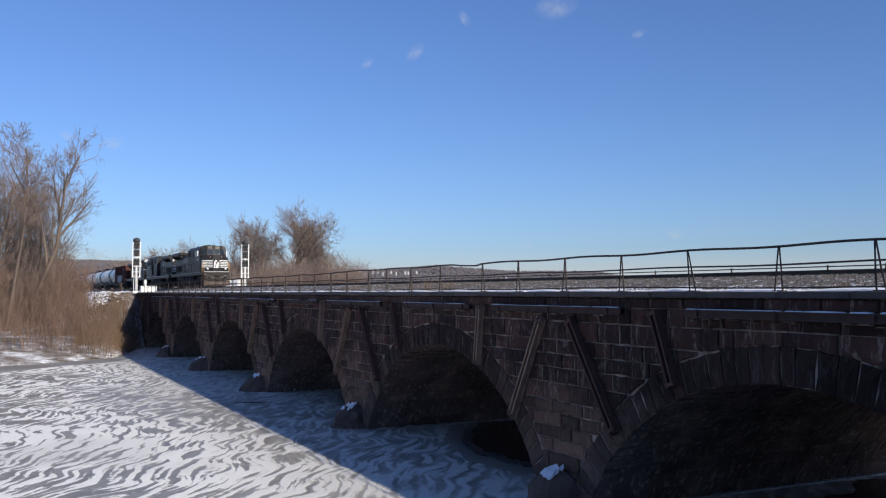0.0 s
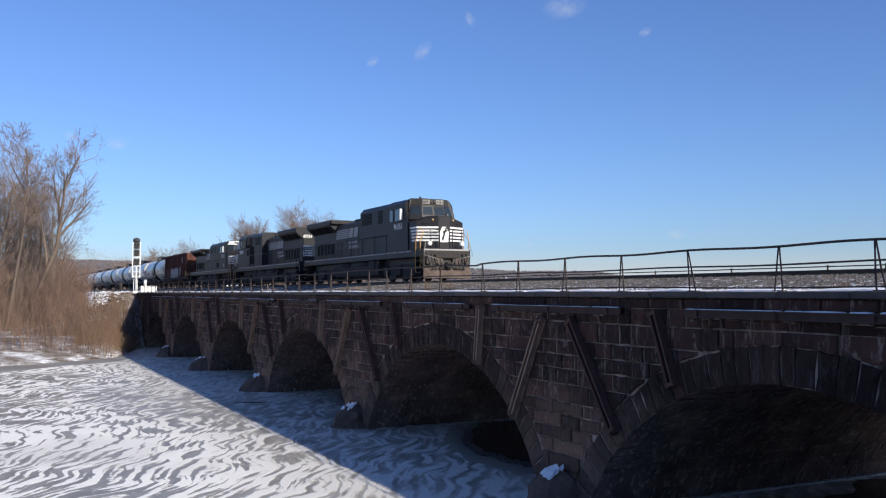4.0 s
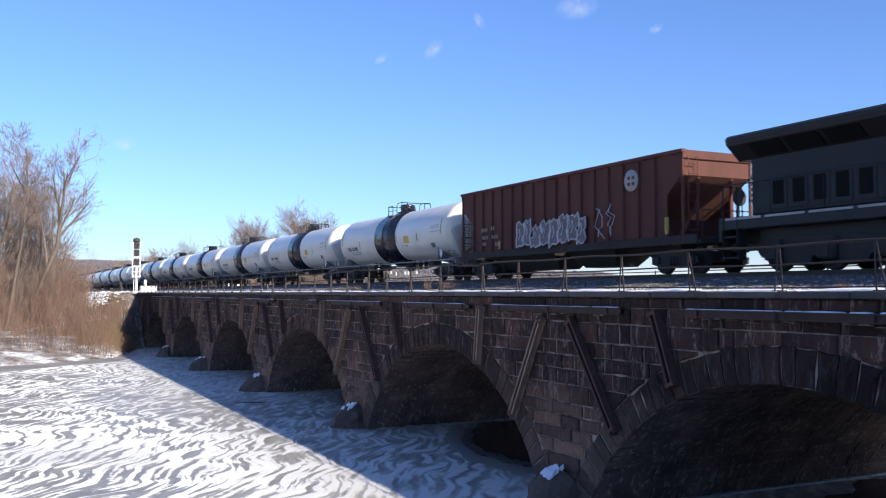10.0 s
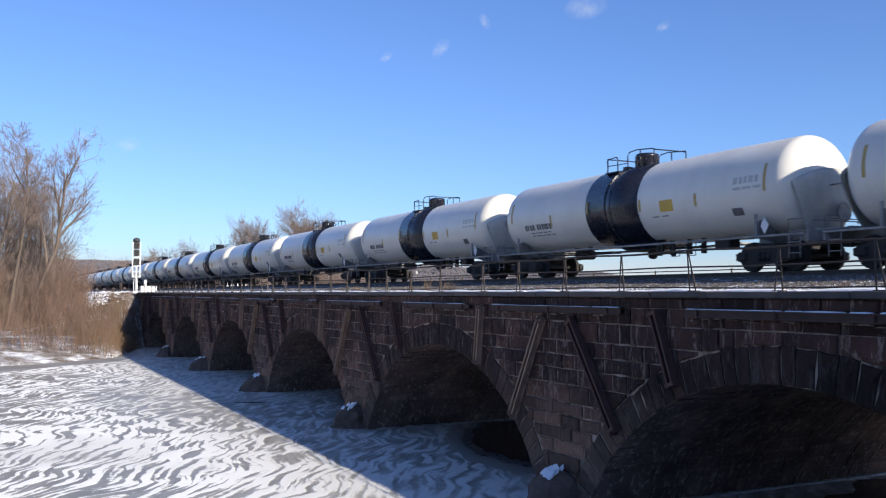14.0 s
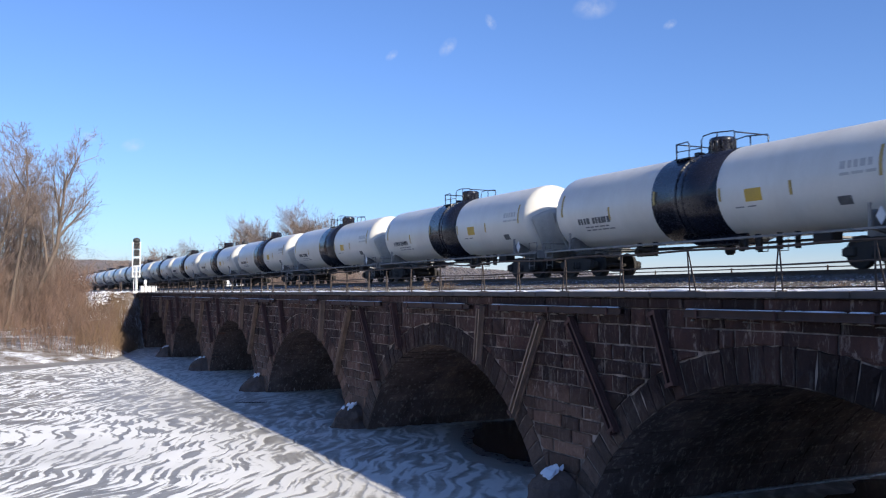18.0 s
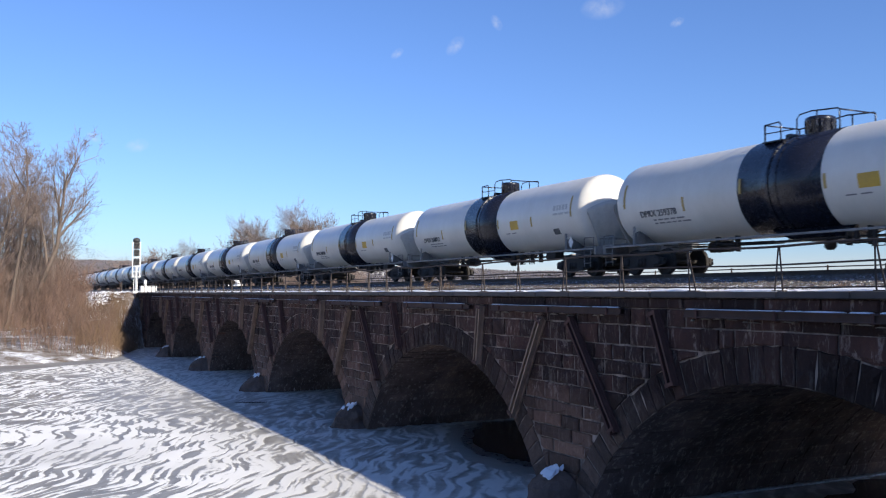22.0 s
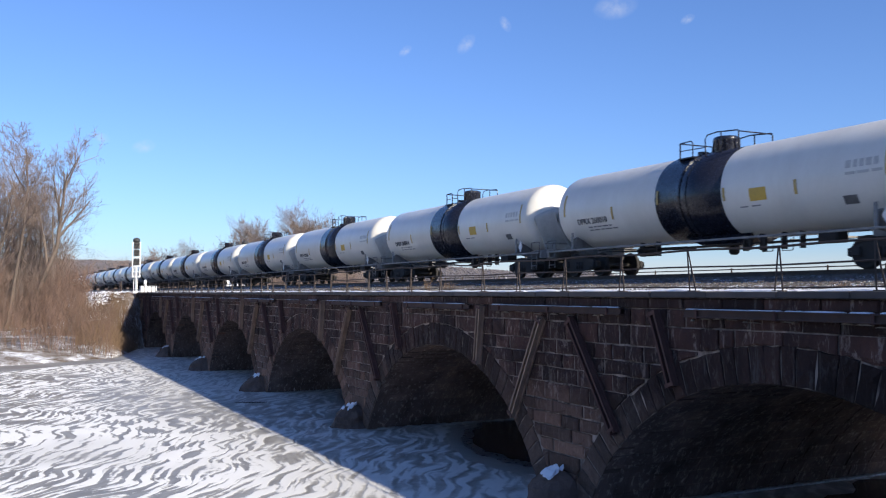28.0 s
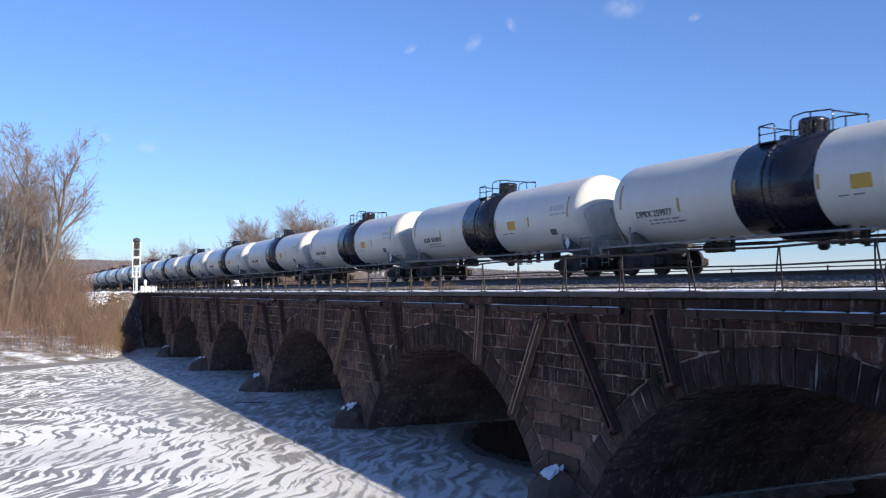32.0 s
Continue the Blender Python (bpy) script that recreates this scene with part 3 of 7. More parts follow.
def build_bridge():
    # the masonry body, bay by bay
    for a in ARCHES:
        x0, x1 = a - PERIOD / 2, a + PERIOD / 2
        if a == ARCHES[-1]: x0 = END_L
        if a == ARCHES[0]: x1 = END_R
        bot = [(x0, -1.5), (a - HALF, -1.5)] + [(a + d, z) for d, z in ARC[::4]] + [(a + HALF, -1.5), (x1, -1.5)]
        m = M()
        m.prism(bot + [(x1, ZD - 0.16), (x0, ZD - 0.16)], YF + 0.018, YB)
        part("bay_wall", m, MORTAR, BRIDGE, "recessed pale mortar behind the face stones")
        m = M()
        ring = [(a - HALF + 0.006, -1.4)] + [(a + d * 0.9993, z - 0.006) for d, z in ARC[::4]] + [(a + HALF - 0.006, -1.4)]
        n = len(ring)
        vs = [(x, y, z) for y in (YF + 0.035, YF + 3, YF + 7, YF + 11, YB) for x, z in ring]
        m.add(vs, [(j * n + i, j * n + i + 1, j * n + n + i + 1, j * n + n + i) for j in range(4) for i in range(n - 1)])
        part("vault_lining", m, BARREL, BRIDGE, "soot-black underside of the vault")
    # dressed stones of the vaults, course by course up from the springing
    for a in ARCHES[1:4]:
        rows = [0.0]
        while rows[-1] < 0.46: rows.append(rows[-1] + random.uniform(0.026, 0.034))
        far = M()
        for f0, f1 in zip(rows, rows[1:]):
            (p0, n0), (p1, n1) = arc_at(f0 + 0.001), arc_at(f1 - 0.001)
            y = YF + 0.62
            while y < YB - 4:
                w = random.uniform(0.7, 1.6)
                out = random.uniform(0.012, 0.04)
                back = [(a + p[0] + 0.02 * n[0], yy, p[1] + 0.02 * n[1]) for p, n, yy in ((p0, n0, y + 0.012), (p1, n1, y + 0.012), (p1, n1, y + w - 0.012), (p0, n0, y + w - 0.012))]
                cx = sum(q[0] for q in back) / 4, sum(q[1] for q in back) / 4, sum(q[2] for q in back) / 4
                front = []
                for q, n in zip(back, (n0, n1, n1, n0)):
                    front.append(tuple(q[i] + 0.07 * (cx[i] - q[i]) - (out + 0.02) * (n[0], 0, n[1])[i] for i in range(3)))
                vs, fs = back + front, [(4, 5, 6, 7), (0, 1, 5, 4), (1, 2, 6, 5), (2, 3, 7, 6), (3, 0, 4, 7)]
                if a in ARCHES[1:3]: part("vault_stone", M().add(vs, fs), BARREL, BRIDGE)
                else: far.add(vs, fs)
                y += w
        if far.v: tagged(part("vault_stones", far, BARREL, BRIDGE, "dark coursed stones of the vault"), kind="stuff")
    # arch rings
    rest = M()
    rnd = random.Random(7)
    for a in ARCHES:
        near = a in ARCHES[1:3]
        cuts = [0.0]
        while cuts[-1] < 1: cuts.append(cuts[-1] + rnd.uniform(0.022, 0.03))
        cuts = [c / cuts[-1] for c in cuts]
        for f0, f1 in zip(cuts, cuts[1:]):
            (p0, n0), (p1, n1) = arc_at(f0 + 0.0006), arc_at(f1 - 0.0006)
            r0 = RING * rnd.uniform(0.94, 1.04)
            poly = [(a + p0[0], p0[1]), (a + p1[0], p1[1]), (a + p1[0] + n1[0] * r0, p1[1] + n1[1] * r0), (a + p0[0] + n0[0] * r0, p0[1] + n0[1] * r0)]
            vs, fs = wedge(poly, YF + 0.6, YF - rnd.uniform(0.0, 0.03), 0.026)
            if near:
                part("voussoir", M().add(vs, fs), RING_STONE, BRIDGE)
            else:
                rest.add(vs, fs)
    # face courses
    courses = [0.0]
    while courses[-1] < ZD - 0.46: courses.append(courses[-1] + rnd.uniform(0.36, 0.6))
    k = (ZD - 0.46) / courses[-1]
    courses = [c * k for c in courses]
    for z0, z1 in zip(courses, courses[1:]):
        x = END_R
        while x > END_L:
            w = rnd.uniform(0.5, 1.0) if rnd.random() < 0.3 else rnd.uniform(0.85, 1.75)
            xa, xb = max(END_L, x - w), x
            x -= w
            a = nearest_arch((xa + xb) / 2)
            pts = [xa + 0.022 + (xb - xa - 0.044) * i / 8 for i in range(9)]
            low = [max(z0 + 0.02, extrados(p - a) + 0.015) for p in pts]
            keep = [i for i in range(9) if low[i] < z1 - 0.07]
            if len(keep) < 2: continue
            # a stone cut by the ring keeps its longest run
            runs, run = [], [keep[0]]
            for i in keep[1:]:
                if i == run[-1] + 1: run.append(i)
                else: runs.append(run); run = [i]
            runs.append(run)
            run = max(runs, key=len)
            if len(run) < 2: continue
            plain = all(abs(low[i] - z0 - 0.02) < 1e-6 for i in run)
            bottom = [(pts[i], low[i]) for i in ((run[0], run[-1]) if plain else run)]
            poly = bottom + [(pts[run[-1]], z1 - 0.012), (pts[run[0]], z1 - 0.012)]
            vs, fs = wedge(poly, YF + 0.12, YF - rnd.uniform(0.0, 0.055), 0.035)
            if -44 < xa < -11 and len(run) > 2:
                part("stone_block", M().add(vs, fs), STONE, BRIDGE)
            else:
                rest.add(vs, fs)
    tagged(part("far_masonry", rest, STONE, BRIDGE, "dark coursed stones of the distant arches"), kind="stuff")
    # string course and coping slabs
    x = END_R
    while x > END_L:
        w = rnd.uniform(1.2, 2.2)
        q = M().box(max(END_L, x - w) + 0.01, x - 0.01, YF - 0.05 - rnd.uniform(0, 0.03), YF + 0.5, ZD - 0.45, ZD - 0.17 - rnd.uniform(0, 0.02), 0.03)
        part("string_stone", q, STONE, BRIDGE)
        x -= w
    x = END_R
    while x > END_L:
        w = rnd.uniform(1.7, 2.3)
        q = M().box(max(END_L, x - w) + 0.008, x - 0.008, YF - 0.2 - rnd.uniform(0, 0.03), YF + 0.62, ZD - 0.16, ZD + rnd.uniform(-0.008, 0.008), 0.02)
        part("coping_slab", q, COPING, BRIDGE)
        x -= w
    part("far_parapet", M().box(END_L, END_R, YB - 0.6, YB + 0.15, ZD - 0.16, ZD + 0.05, 0.03), COPING, BRIDGE)
    # footings with rounded noses
    for i, p in enumerate(PIERS):
        m = M()
        r2 = random.Random(40 + i)
        rings = []
        for z, r in ((-1.0, 1.05), (0.0, 0.98), (0.3, 0.9), (0.55, 0.77), (0.78, 0.6), (0.95, 0.36), (1.04, 0.08)):
            ring = []
            for k in range(16):
                t = 2 * math.pi * k / 16
                q = r * (1 + 0.4 * noise.noise((math.cos(t) * 1.6 + i * 3, math.sin(t) * 1.6, z * 1.8)))
                ring.append((p + 0.15 + q * math.cos(t) * 0.92, YF - 0.35 + q * math.sin(t) * 1.05, z))
            rings.append(ring)
        m.loft(rings)
        f = part("footing", m, ROCK, BRIDGE, "rounded dark stone footing at the pier's foot")
        m = M()
        for k in range(9):
            u, w = r2.uniform(-0.42, 0.3), r2.uniform(-0.5, 0.15)
            rr = math.hypot(u / 0.92, (w) / 1.05)
            z = 1.04 * math.sqrt(max(0.05, 1 - (rr / 0.85) ** 2)) + 0.01
            sx, sy = r2.uniform(0.08, 0.26), r2.uniform(0.07, 0.16)
            m.loft([[(p + 0.15 + u + sx * q * math.cos(t), YF - 0.35 + w + sy * q * math.sin(t), z + dz - 0.12 * q * math.sin(t) * -1) for t in [2 * math.pi * j / 10 for j in range(10)]] for q, dz in ((1, -0.03), (0.9, 0.05), (0.5, 0.08))])
        part("snow_cap", m, SNOW, f, "clumps of snow on the footing")
    # bracing against the face
    for p in PIERS + [PIERS[-1] - PERIOD]:
        for (xa, za), (xb, zb) in (((-0.95, -0.8), (-2.85, -4.2)), ((0.65, -0.8), (2.9, -4.0)), ((4.65, -0.5), (5.4, -2.45)), ((-5.05, -0.47), (-5.35, -2.6))):
            if p + xb < END_L + 2: continue
            brace(p + xa, EYE + za, p + xb, EYE + zb, TAN_BAR if xb < xa else RUST)
        for xa, xb in ((-4.2, 3.25), (5.9, 12.0)):
            if p + xa < END_L + 1: continue
            waler(p + xa, p + xb, rnd)


def brace(x0, z0, x1, z1, material):
    """A pair of old rails set slanting against the wall."""
    ob = new("raking_brace")
    tagged(ob, "pair of %s steel rails raking against the stone face" % ("tan weathered" if material == TAN_BAR else "dark rusty"), "brace", "raking braces on the bridge face")
    ob.location = (x0, YF - 0.06, z0)
    d = Vector((x1 - x0, 0, z1 - z0))
    u = d.normalized()
    w = Vector((-u.z, 0, u.x))
    for side in (-0.095, 0.095):
        m = M()
        for wd, ya, yb in ((0.06, -0.03, 0.02), (0.016, -0.17, -0.03), (0.035, -0.21, -0.17)):
            q = []
            for e in (Vector((0, 0, 0)), d):
                for s2, y in ((-wd, ya), (wd, ya), (wd, yb), (-wd, yb)):
                    q.append(tuple(e + w * (side + s2) + Vector((0, y, 0))))
            m.loft([q[:4], q[4:]])
        part("rail_bar", m, material, ob)
    for e in (0.03, 0.97):
        c = d * e
        m = M()
        m.loft([[tuple(c + u * a + w * b + Vector((0, y, 0))) for a, b in ((-0.05, -0.17), (0.05, -0.17), (0.05, 0.17), (-0.05, 0.17))] for y in (-0.23, -0.212)])
        part("tie_plate", m, RUST, ob)


def waler(x0, x1, rnd):
    """A horizontal beam along the face, with snow lying on it."""
    ob = new("waling_beam")
    tagged(ob, "rusty horizontal steel beam along the wall, snow on top", "beam", "waling beams on the bridge face")
    ob.location = (x0, YF - 0.06, EYE - 0.63)
    n = x1 - x0
    m = M()
    m.box(0, n, -0.2, 0.0, 0.165, 0.2, 0.005).box(0, n, -0.2, 0.0, 0.0, 0.03, 0.005).box(0, n, -0.14, -0.1, 0.03, 0.165)
    part("flanged_beam", m, LEDGER, ob)
    for f in (0.08, 0.5, 0.92):
        part("bracket", M().box(n * f - 0.04, n * f + 0.04, -0.21, 0.02, -0.02, 0.21, 0.01), RUST, ob)
    m = M()
    x = 0.05
    while x < n - 0.3:
        w = rnd.uniform(0.3, 1.4)
        if rnd.random() < 0.93:
            e = min(n - 0.02, x + w)
            h = rnd.uniform(0.012, 0.035)
            m.loft([[(q, -0.2 + 0.02 * k, 0.202), (q, 0.0, 0.202), (q, -0.03, 0.202 + hh), (q, -0.17 + 0.02 * k, 0.202 + hh)] for q, hh, k in ((x, 0.005, 2), (x + 0.08, h, 0), ((x + e) / 2, h * rnd.uniform(0.6, 1.4), 1), (e - 0.08, h, 0), (e, 0.005, 2))])
        x += w + rnd.uniform(0, 0.25)
    if m.v:
        part("snow_strip", m, SNOW, ob, "thin strip of snow")
    m = M()
    x = 0.1
    while x < n - 0.5:
        w = rnd.uniform(0.08, 0.45)
        if rnd.random() < 0.7:
            z = rnd.uniform(-0.1, -0.03)
            h = rnd.uniform(0.02, 0.055)
            m.loft([[(q, -0.03, z), (q, 0.06, z), (q, 0.06, z + hh), (q, -0.01, z + hh)] for q, hh in ((x, 0.008), (x + w * 0.3, h), (x + w * 0.7, h * 0.7), (x + w, 0.008))])
        x += w + rnd.uniform(0.0, 0.2)
    part("lime_crust", m, CRUST, ob, "pale broken crust under the beam")


build_bridge()


def wing_wall():
    """Stepped stone wall falling from the bridge end towards the ice."""
    ww = thing("wing_wall", "stepped dark stone wing wall at the bridge end", "wall", kind="structure", at=(END_L - 1.0, YF, 0))
    for i in range(7):
        y1 = -0.3 * i
        z1 = ZD - 0.25 - 0.75 * i
        part("step_block", M().box(-0.6 - 0.05 * (i % 2), 1.0, y1 - 0.3, y1 - 0.006, -0.5, z1, 0.04), STONE, ww)
        part("step_slab", M().box(-0.7, 1.05, y1 - 0.34, y1 - 0.008, z1 + 0.003, z1 + 0.14, 0.03), COPING, ww)


wing_wall()


# ---- deck, track and railings ----
def build_track():
    xs = [-640, -500, -400, -300, -220, -170, -140] + [-122 + 0.9 * i for i in range(72)] + [-57 + 0.45 * i for i in range(110)] + [-7 + 3 * i for i in range(8)] + [25, 60, 120, 250, 520]
    prof = [(16.45, -0.1), (16.6, 0.0), (17.0, 0.04), (17.5, 0.1), (18.0, 0.17), (18.5, 0.25), (19.0, 0.32), (19.5, 0.38), (20.0, 0.43), (20.5, 0.475), (21.0, 0.49), (22.35, 0.49), (23.8, 0.49), (24.6, 0.36), (26.5, 0.3), (29.0, 0.28), (31.4, 0.1), (32.0, -0.1)]
    m = M()
    n = len(prof)
    vs = [(x, y, EYE + z + (0.035 * noise.noise((x * 1.7, y * 1.7, 1)) + 0.02 * noise.noise((x * 5, y * 5, 2)) if 0 < i < n - 1 else 0)) for x in xs for i, (y, z) in enumerate(prof)]
    m.add(vs, [(i * n + j, i * n + j + 1, i * n + n + j + 1, i * n + n + j) for i in range(len(xs) - 1) for j in range(n - 1)])
    tagged(part("ballast_bed", m, BALLAST), "grey crushed-stone ballast bed dusted with snow", "ballast", kind="structure")
    rnd = random.Random(3)
    m = M()
    for k in range(7000):
        x, y = rnd.uniform(-52, -9), rnd.uniform(17.2, 20.7)
        z = EYE + np.interp(y, [p[0] for p in prof], [p[1] for p in prof]) + 0.01
        r = rnd.uniform(0.018, 0.045)
        t = rnd.uniform(0, 3)
        c, s = math.cos(t) * r, math.sin(t) * r
        m.add([(x + c, y + s, z), (x - s, y + c, z), (x - c, y - s, z), (x + s, y - c, z), (x + rnd.uniform(-0.3, 0.3) * r, y, z + r * 0.9)], [(0, 1, 4), (1, 2, 4), (2, 3, 4), (3, 0, 4)])
    tagged(part("loose_ballast", m, surface("loose_ballast_stone", (0.14, 0.123, 0.11), (0.06, 0.05, 0.045), 0.95, grain=20, stain=2, bump=0, vary=0.7)), "scattered loose grey ballast stones", "gravel", kind="stuff")
    track = thing("railway_track", "single railway track on timber ties in ballast", "track", kind="structure", at=(0, YT, 0))
    for side in (-0.755, 0.755):
        m = M()
        for wd, za, zb in ((0.07, -0.17, -0.15), (0.012, -0.15, -0.045), (0.036, -0.045, 0.0)):
            m.box(-640, 520, side - wd, side + wd, ZR + za, ZR + zb)
        part("rail", m, RAIL_STEEL, track, "brown steel rail with a worn head")
    m = M()
    x = -160
    while x < 20:
        m.box(x, x + 0.23, -1.3 + rnd.uniform(-0.04, 0.04), 1.3, ZR - 0.36, ZR - 0.165)
        x += 0.53
    tagged(part("ties", m, TIMBER, track, "dark creosoted timber ties"), kind="stuff")
    # drifted snow just inside the coping
    m = M()
    x = -122.0
    while x < 12:
        w = rnd.uniform(1.0, 4.5)
        rings = []
        k = max(3, int(w / 0.3))
        for i in range(k + 1):
            q = x + w * i / k
            e = abs(math.sin(math.pi * i / k)) ** 0.5
            ya, yb = 16.58 + 0.05 * rnd.random(), 16.66 + e * (0.5 + 0.3 * noise.noise((q, 3, 0)))
            hh = 0.07 + 0.05 * noise.noise((q * 0.9, 7, 0)) + 0.03 * noise.noise((q * 4, 8, 0))
            rings.append([(q, ya, EYE + 0.0), (q, ya + 0.06, EYE + 0.03 + 0.5 * hh * e), (q, (ya + yb) / 2, EYE + 0.04 + hh * e), (q, yb, EYE + 0.05)])
        m.loft(rings, False)
        x += w + rnd.uniform(-0.2, 0.5)
    tagged(part("snow_drift", m, SNOW), "low drift of snow along the inside of the coping", "snow", kind="stuff")


build_track()

POSTS = [-12.61, -15.31, -18.17, -21.14, -24.07, -26.89, -29.4, -32.97, -35.94, -38.61, -40.88, -43.88, -46.33]
while POSTS[-1] > -114: POSTS.append(POSTS[-1] - 2.85)
POSTS = [-9.8, -6.9, -4.0, -1.1, 1.8, 4.7, 7.6, 10.5] [::-1] + POSTS


def build_railing():
    rl = thing("bridge_railing", "rusty bent steel pipe railing along the bridge edge", "railing", at=(0, YF + 0.12, ZD))
    rnd = random.Random(11)
    def top(x):
        if -31.4 < x < -29.5: return 0.96 + 0.03 * (-29.5 - x)
        return 1.045 + 0.02 * math.sin(x * 1.3) - (0.05 if x < -46 else 0)
    for x in POSTS:
        lean = {-18.17: -0.16, -15.31: 0.05, -12.61: -0.1}.get(x, rnd.uniform(-0.07, 0.07))
        h = top(x)
        p = new("post")
        p.parent, p.location = rl, (x, 0, 0)
        for o, off in ((-0.035, -0.06), (0.035, 0.1)):
            m = M()
            b0, b1 = Vector((o + off, 0.0, 0)), Vector((o * 0.4 + lean, 0, h))
            mid = b0.lerp(b1, 0.45) + Vector((rnd.uniform(-0.015, 0.015), 0, 0))
            rings = [[(q.x + a, q.y + c, q.z) for a, c in ((-0.022, -0.022), (0.022, -0.022), (0.022, -0.014), (-0.014, -0.014), (-0.014, 0.022), (-0.022, 0.022))] for q in (b0, mid, b1)]
            m.loft(rings)
            part("angle_bar", m, RAILING, p)
        part("foot_plate", M().box(-0.14, 0.18, -0.07, 0.09, 0.0, 0.025, 0.005), RAILING, p)
    pts = []
    x = 11.0
    while x > -115:
        pts.append((x, 0, top(x)))
        x -= 0.45
    part("top_rail", M().tube(pts, 0.032, 6), RAILING, rl)
    part("middle_rail", M().tube([(p[0], 0.0, 0.62 + 0.015 * math.sin(p[0] * 0.9)) for p in pts], 0.024, 6), RAILING, rl)
    part("lower_cable", M().tube([(p[0], 0.3, 0.1 + 0.02 * math.sin(p[0] * 0.5)) for p in pts], 0.022, 6), RAILING, rl, "dark cable along the deck edge")
    fr = thing("bridge_railing", "low dark pipe railing along the opposite bridge edge", "railing", at=(0, YB - 0.25, ZD + 0.05))
    part("top_rail", M().box(-117, 12, -0.02, 0.02, 1.02, 1.07), RAIL_STEEL, fr)
    pm = M().box(-0.025, 0.025, -0.03, 0.03, 0, 1.12).mesh("post")
    for i in range(43):
        part("post", pm, RAIL_STEEL, fr, at=(6.5 - 2.87 * i, 0, 0))


build_railing()


# ---- trackside things at the far end ----
def signal(x, y, z, turn, label):
    sg = thing("signal_mast", label, "railway signal", "railway signals", at=(x, y, z))
    sg.rotation_euler.z = turn
    part("base", M().box(-0.45, 0.45, -0.45, 0.45, -0.6, 0.3, 0.04), SIGNAL_WHITE, sg, "white concrete footing")
    part("mast", M().tube([(0, 0, 0.25), (0, 0, 6.5)], 0.13, 10, 0.09), SIGNAL_WHITE, sg, "white tubular mast")
    for a in (-0.46, 0.46):
        part("cage_post", M().box(a - 0.06, a + 0.06, -0.05, 0.05, 2.1, 6.55, 0.01), SIGNAL_WHITE, sg)
    for h in (2.1, 2.75, 3.45, 4.6, 5.75, 6.5):
        part("cage_bar", M().box(-0.52, 0.52, -0.12, 0.3, h - 0.05, h + 0.03, 0.01), SIGNAL_WHITE, sg)
    for a in (-0.24, 0.24):
        part("ladder_rail", M().box(a - 0.025, a + 0.025, 0.3, 0.34, 0.3, 6.4), SIGNAL_WHITE, sg)
    for i in range(14):
        part("ladder_rung", M().box(-0.24, 0.24, 0.305, 0.335, 0.6 + 0.42 * i, 0.63 + 0.42 * i), SIGNAL_WHITE, sg)
    for h in (4.02, 5.17, 6.1):
        hd = part("signal_head", M().prism([(-0.36, h - 0.42), (0.36, h - 0.42), (0.36, h + 0.3), (0.22, h + 0.42), (-0.22, h + 0.42), (-0.36, h + 0.3)], -0.28, -0.16), SIGNAL_BLACK, sg, "black signal backplate")
        for a, b in ((-0.17, 0.15), (0.17, 0.15), (0, -0.2)):
            part("lamp_hood", M().lathe([(-0.28, 0.13), (-0.52, 0.12), (-0.52, 0.09), (-0.3, 0.09)], "y", (a, 0, h + b), 10), SIGNAL_BLACK, hd)
    part("finial", M().lathe([(6.55, 0.44), (6.8, 0.45), (7.0, 0.34), (7.12, 0.05)], "z", n=14), SIGNAL_BLACK, sg, "black domed top")
    return sg


signal(-121.3, 16.0, EYE - 0.1, radians(90), "white twin-post signal mast with dark heads at the bridge end")
signal(-119.0, 29.4, EYE - 0.2, radians(90), "white signal mast beyond the track with dark heads")


def cabinet(x, y, z, w, d, h, material, label):
    c = thing("equipment_cabinet", label, "cabinet", at=(x, y, z))
    part("body", M().box(-w / 2, w / 2, -d / 2, d / 2, 0, h, 0.03), material, c)
    part("roof", M().box(-w / 2 - 0.06, w / 2 + 0.06, -d / 2 - 0.06, d / 2 + 0.06, h, h + 0.07, 0.02), material, c)
    part("door", M().box(w / 2, w / 2 + 0.03, -d / 2 + 0.08, d / 2 - 0.08, 0.08, h - 0.08, 0.01), material, c)
    return c


cabinet(-117.2, 16.9, EYE + 0.0, 1.1, 1.9, 0.75, SIGNAL_WHITE, "low white equipment box at the bridge end")
cabinet(-122.5, 28.6, EYE - 0.4, 1.3, 1.9, 2.1, ALUMINIUM, "silver trackside equipment cabinet beside the track")
for x, y, h, r, material, label in ((-117.5, 16.6, 1.7, 0.16, SIGNAL_WHITE, "short white post beside the equipment box"), (-133.0, 15.6, 1.5, 0.12, TIMBER, "weathered wooden marker post on the embankment")):
    p = tagged(part("marker_post", M().lathe([(0, r), (h - 0.05, r), (h, r * 0.6)], "z", n=10), material, at=(x, y, EYE - 0.1)), label, "post")
p = tagged(part("marker_post", M().box(-0.07, 0.07, -0.05, 0.05, 0, 0.5, 0.01), COPING, at=(-64.5, 17.6, EYE + 0.1)), "small pale stake standing in the ballast", "post")


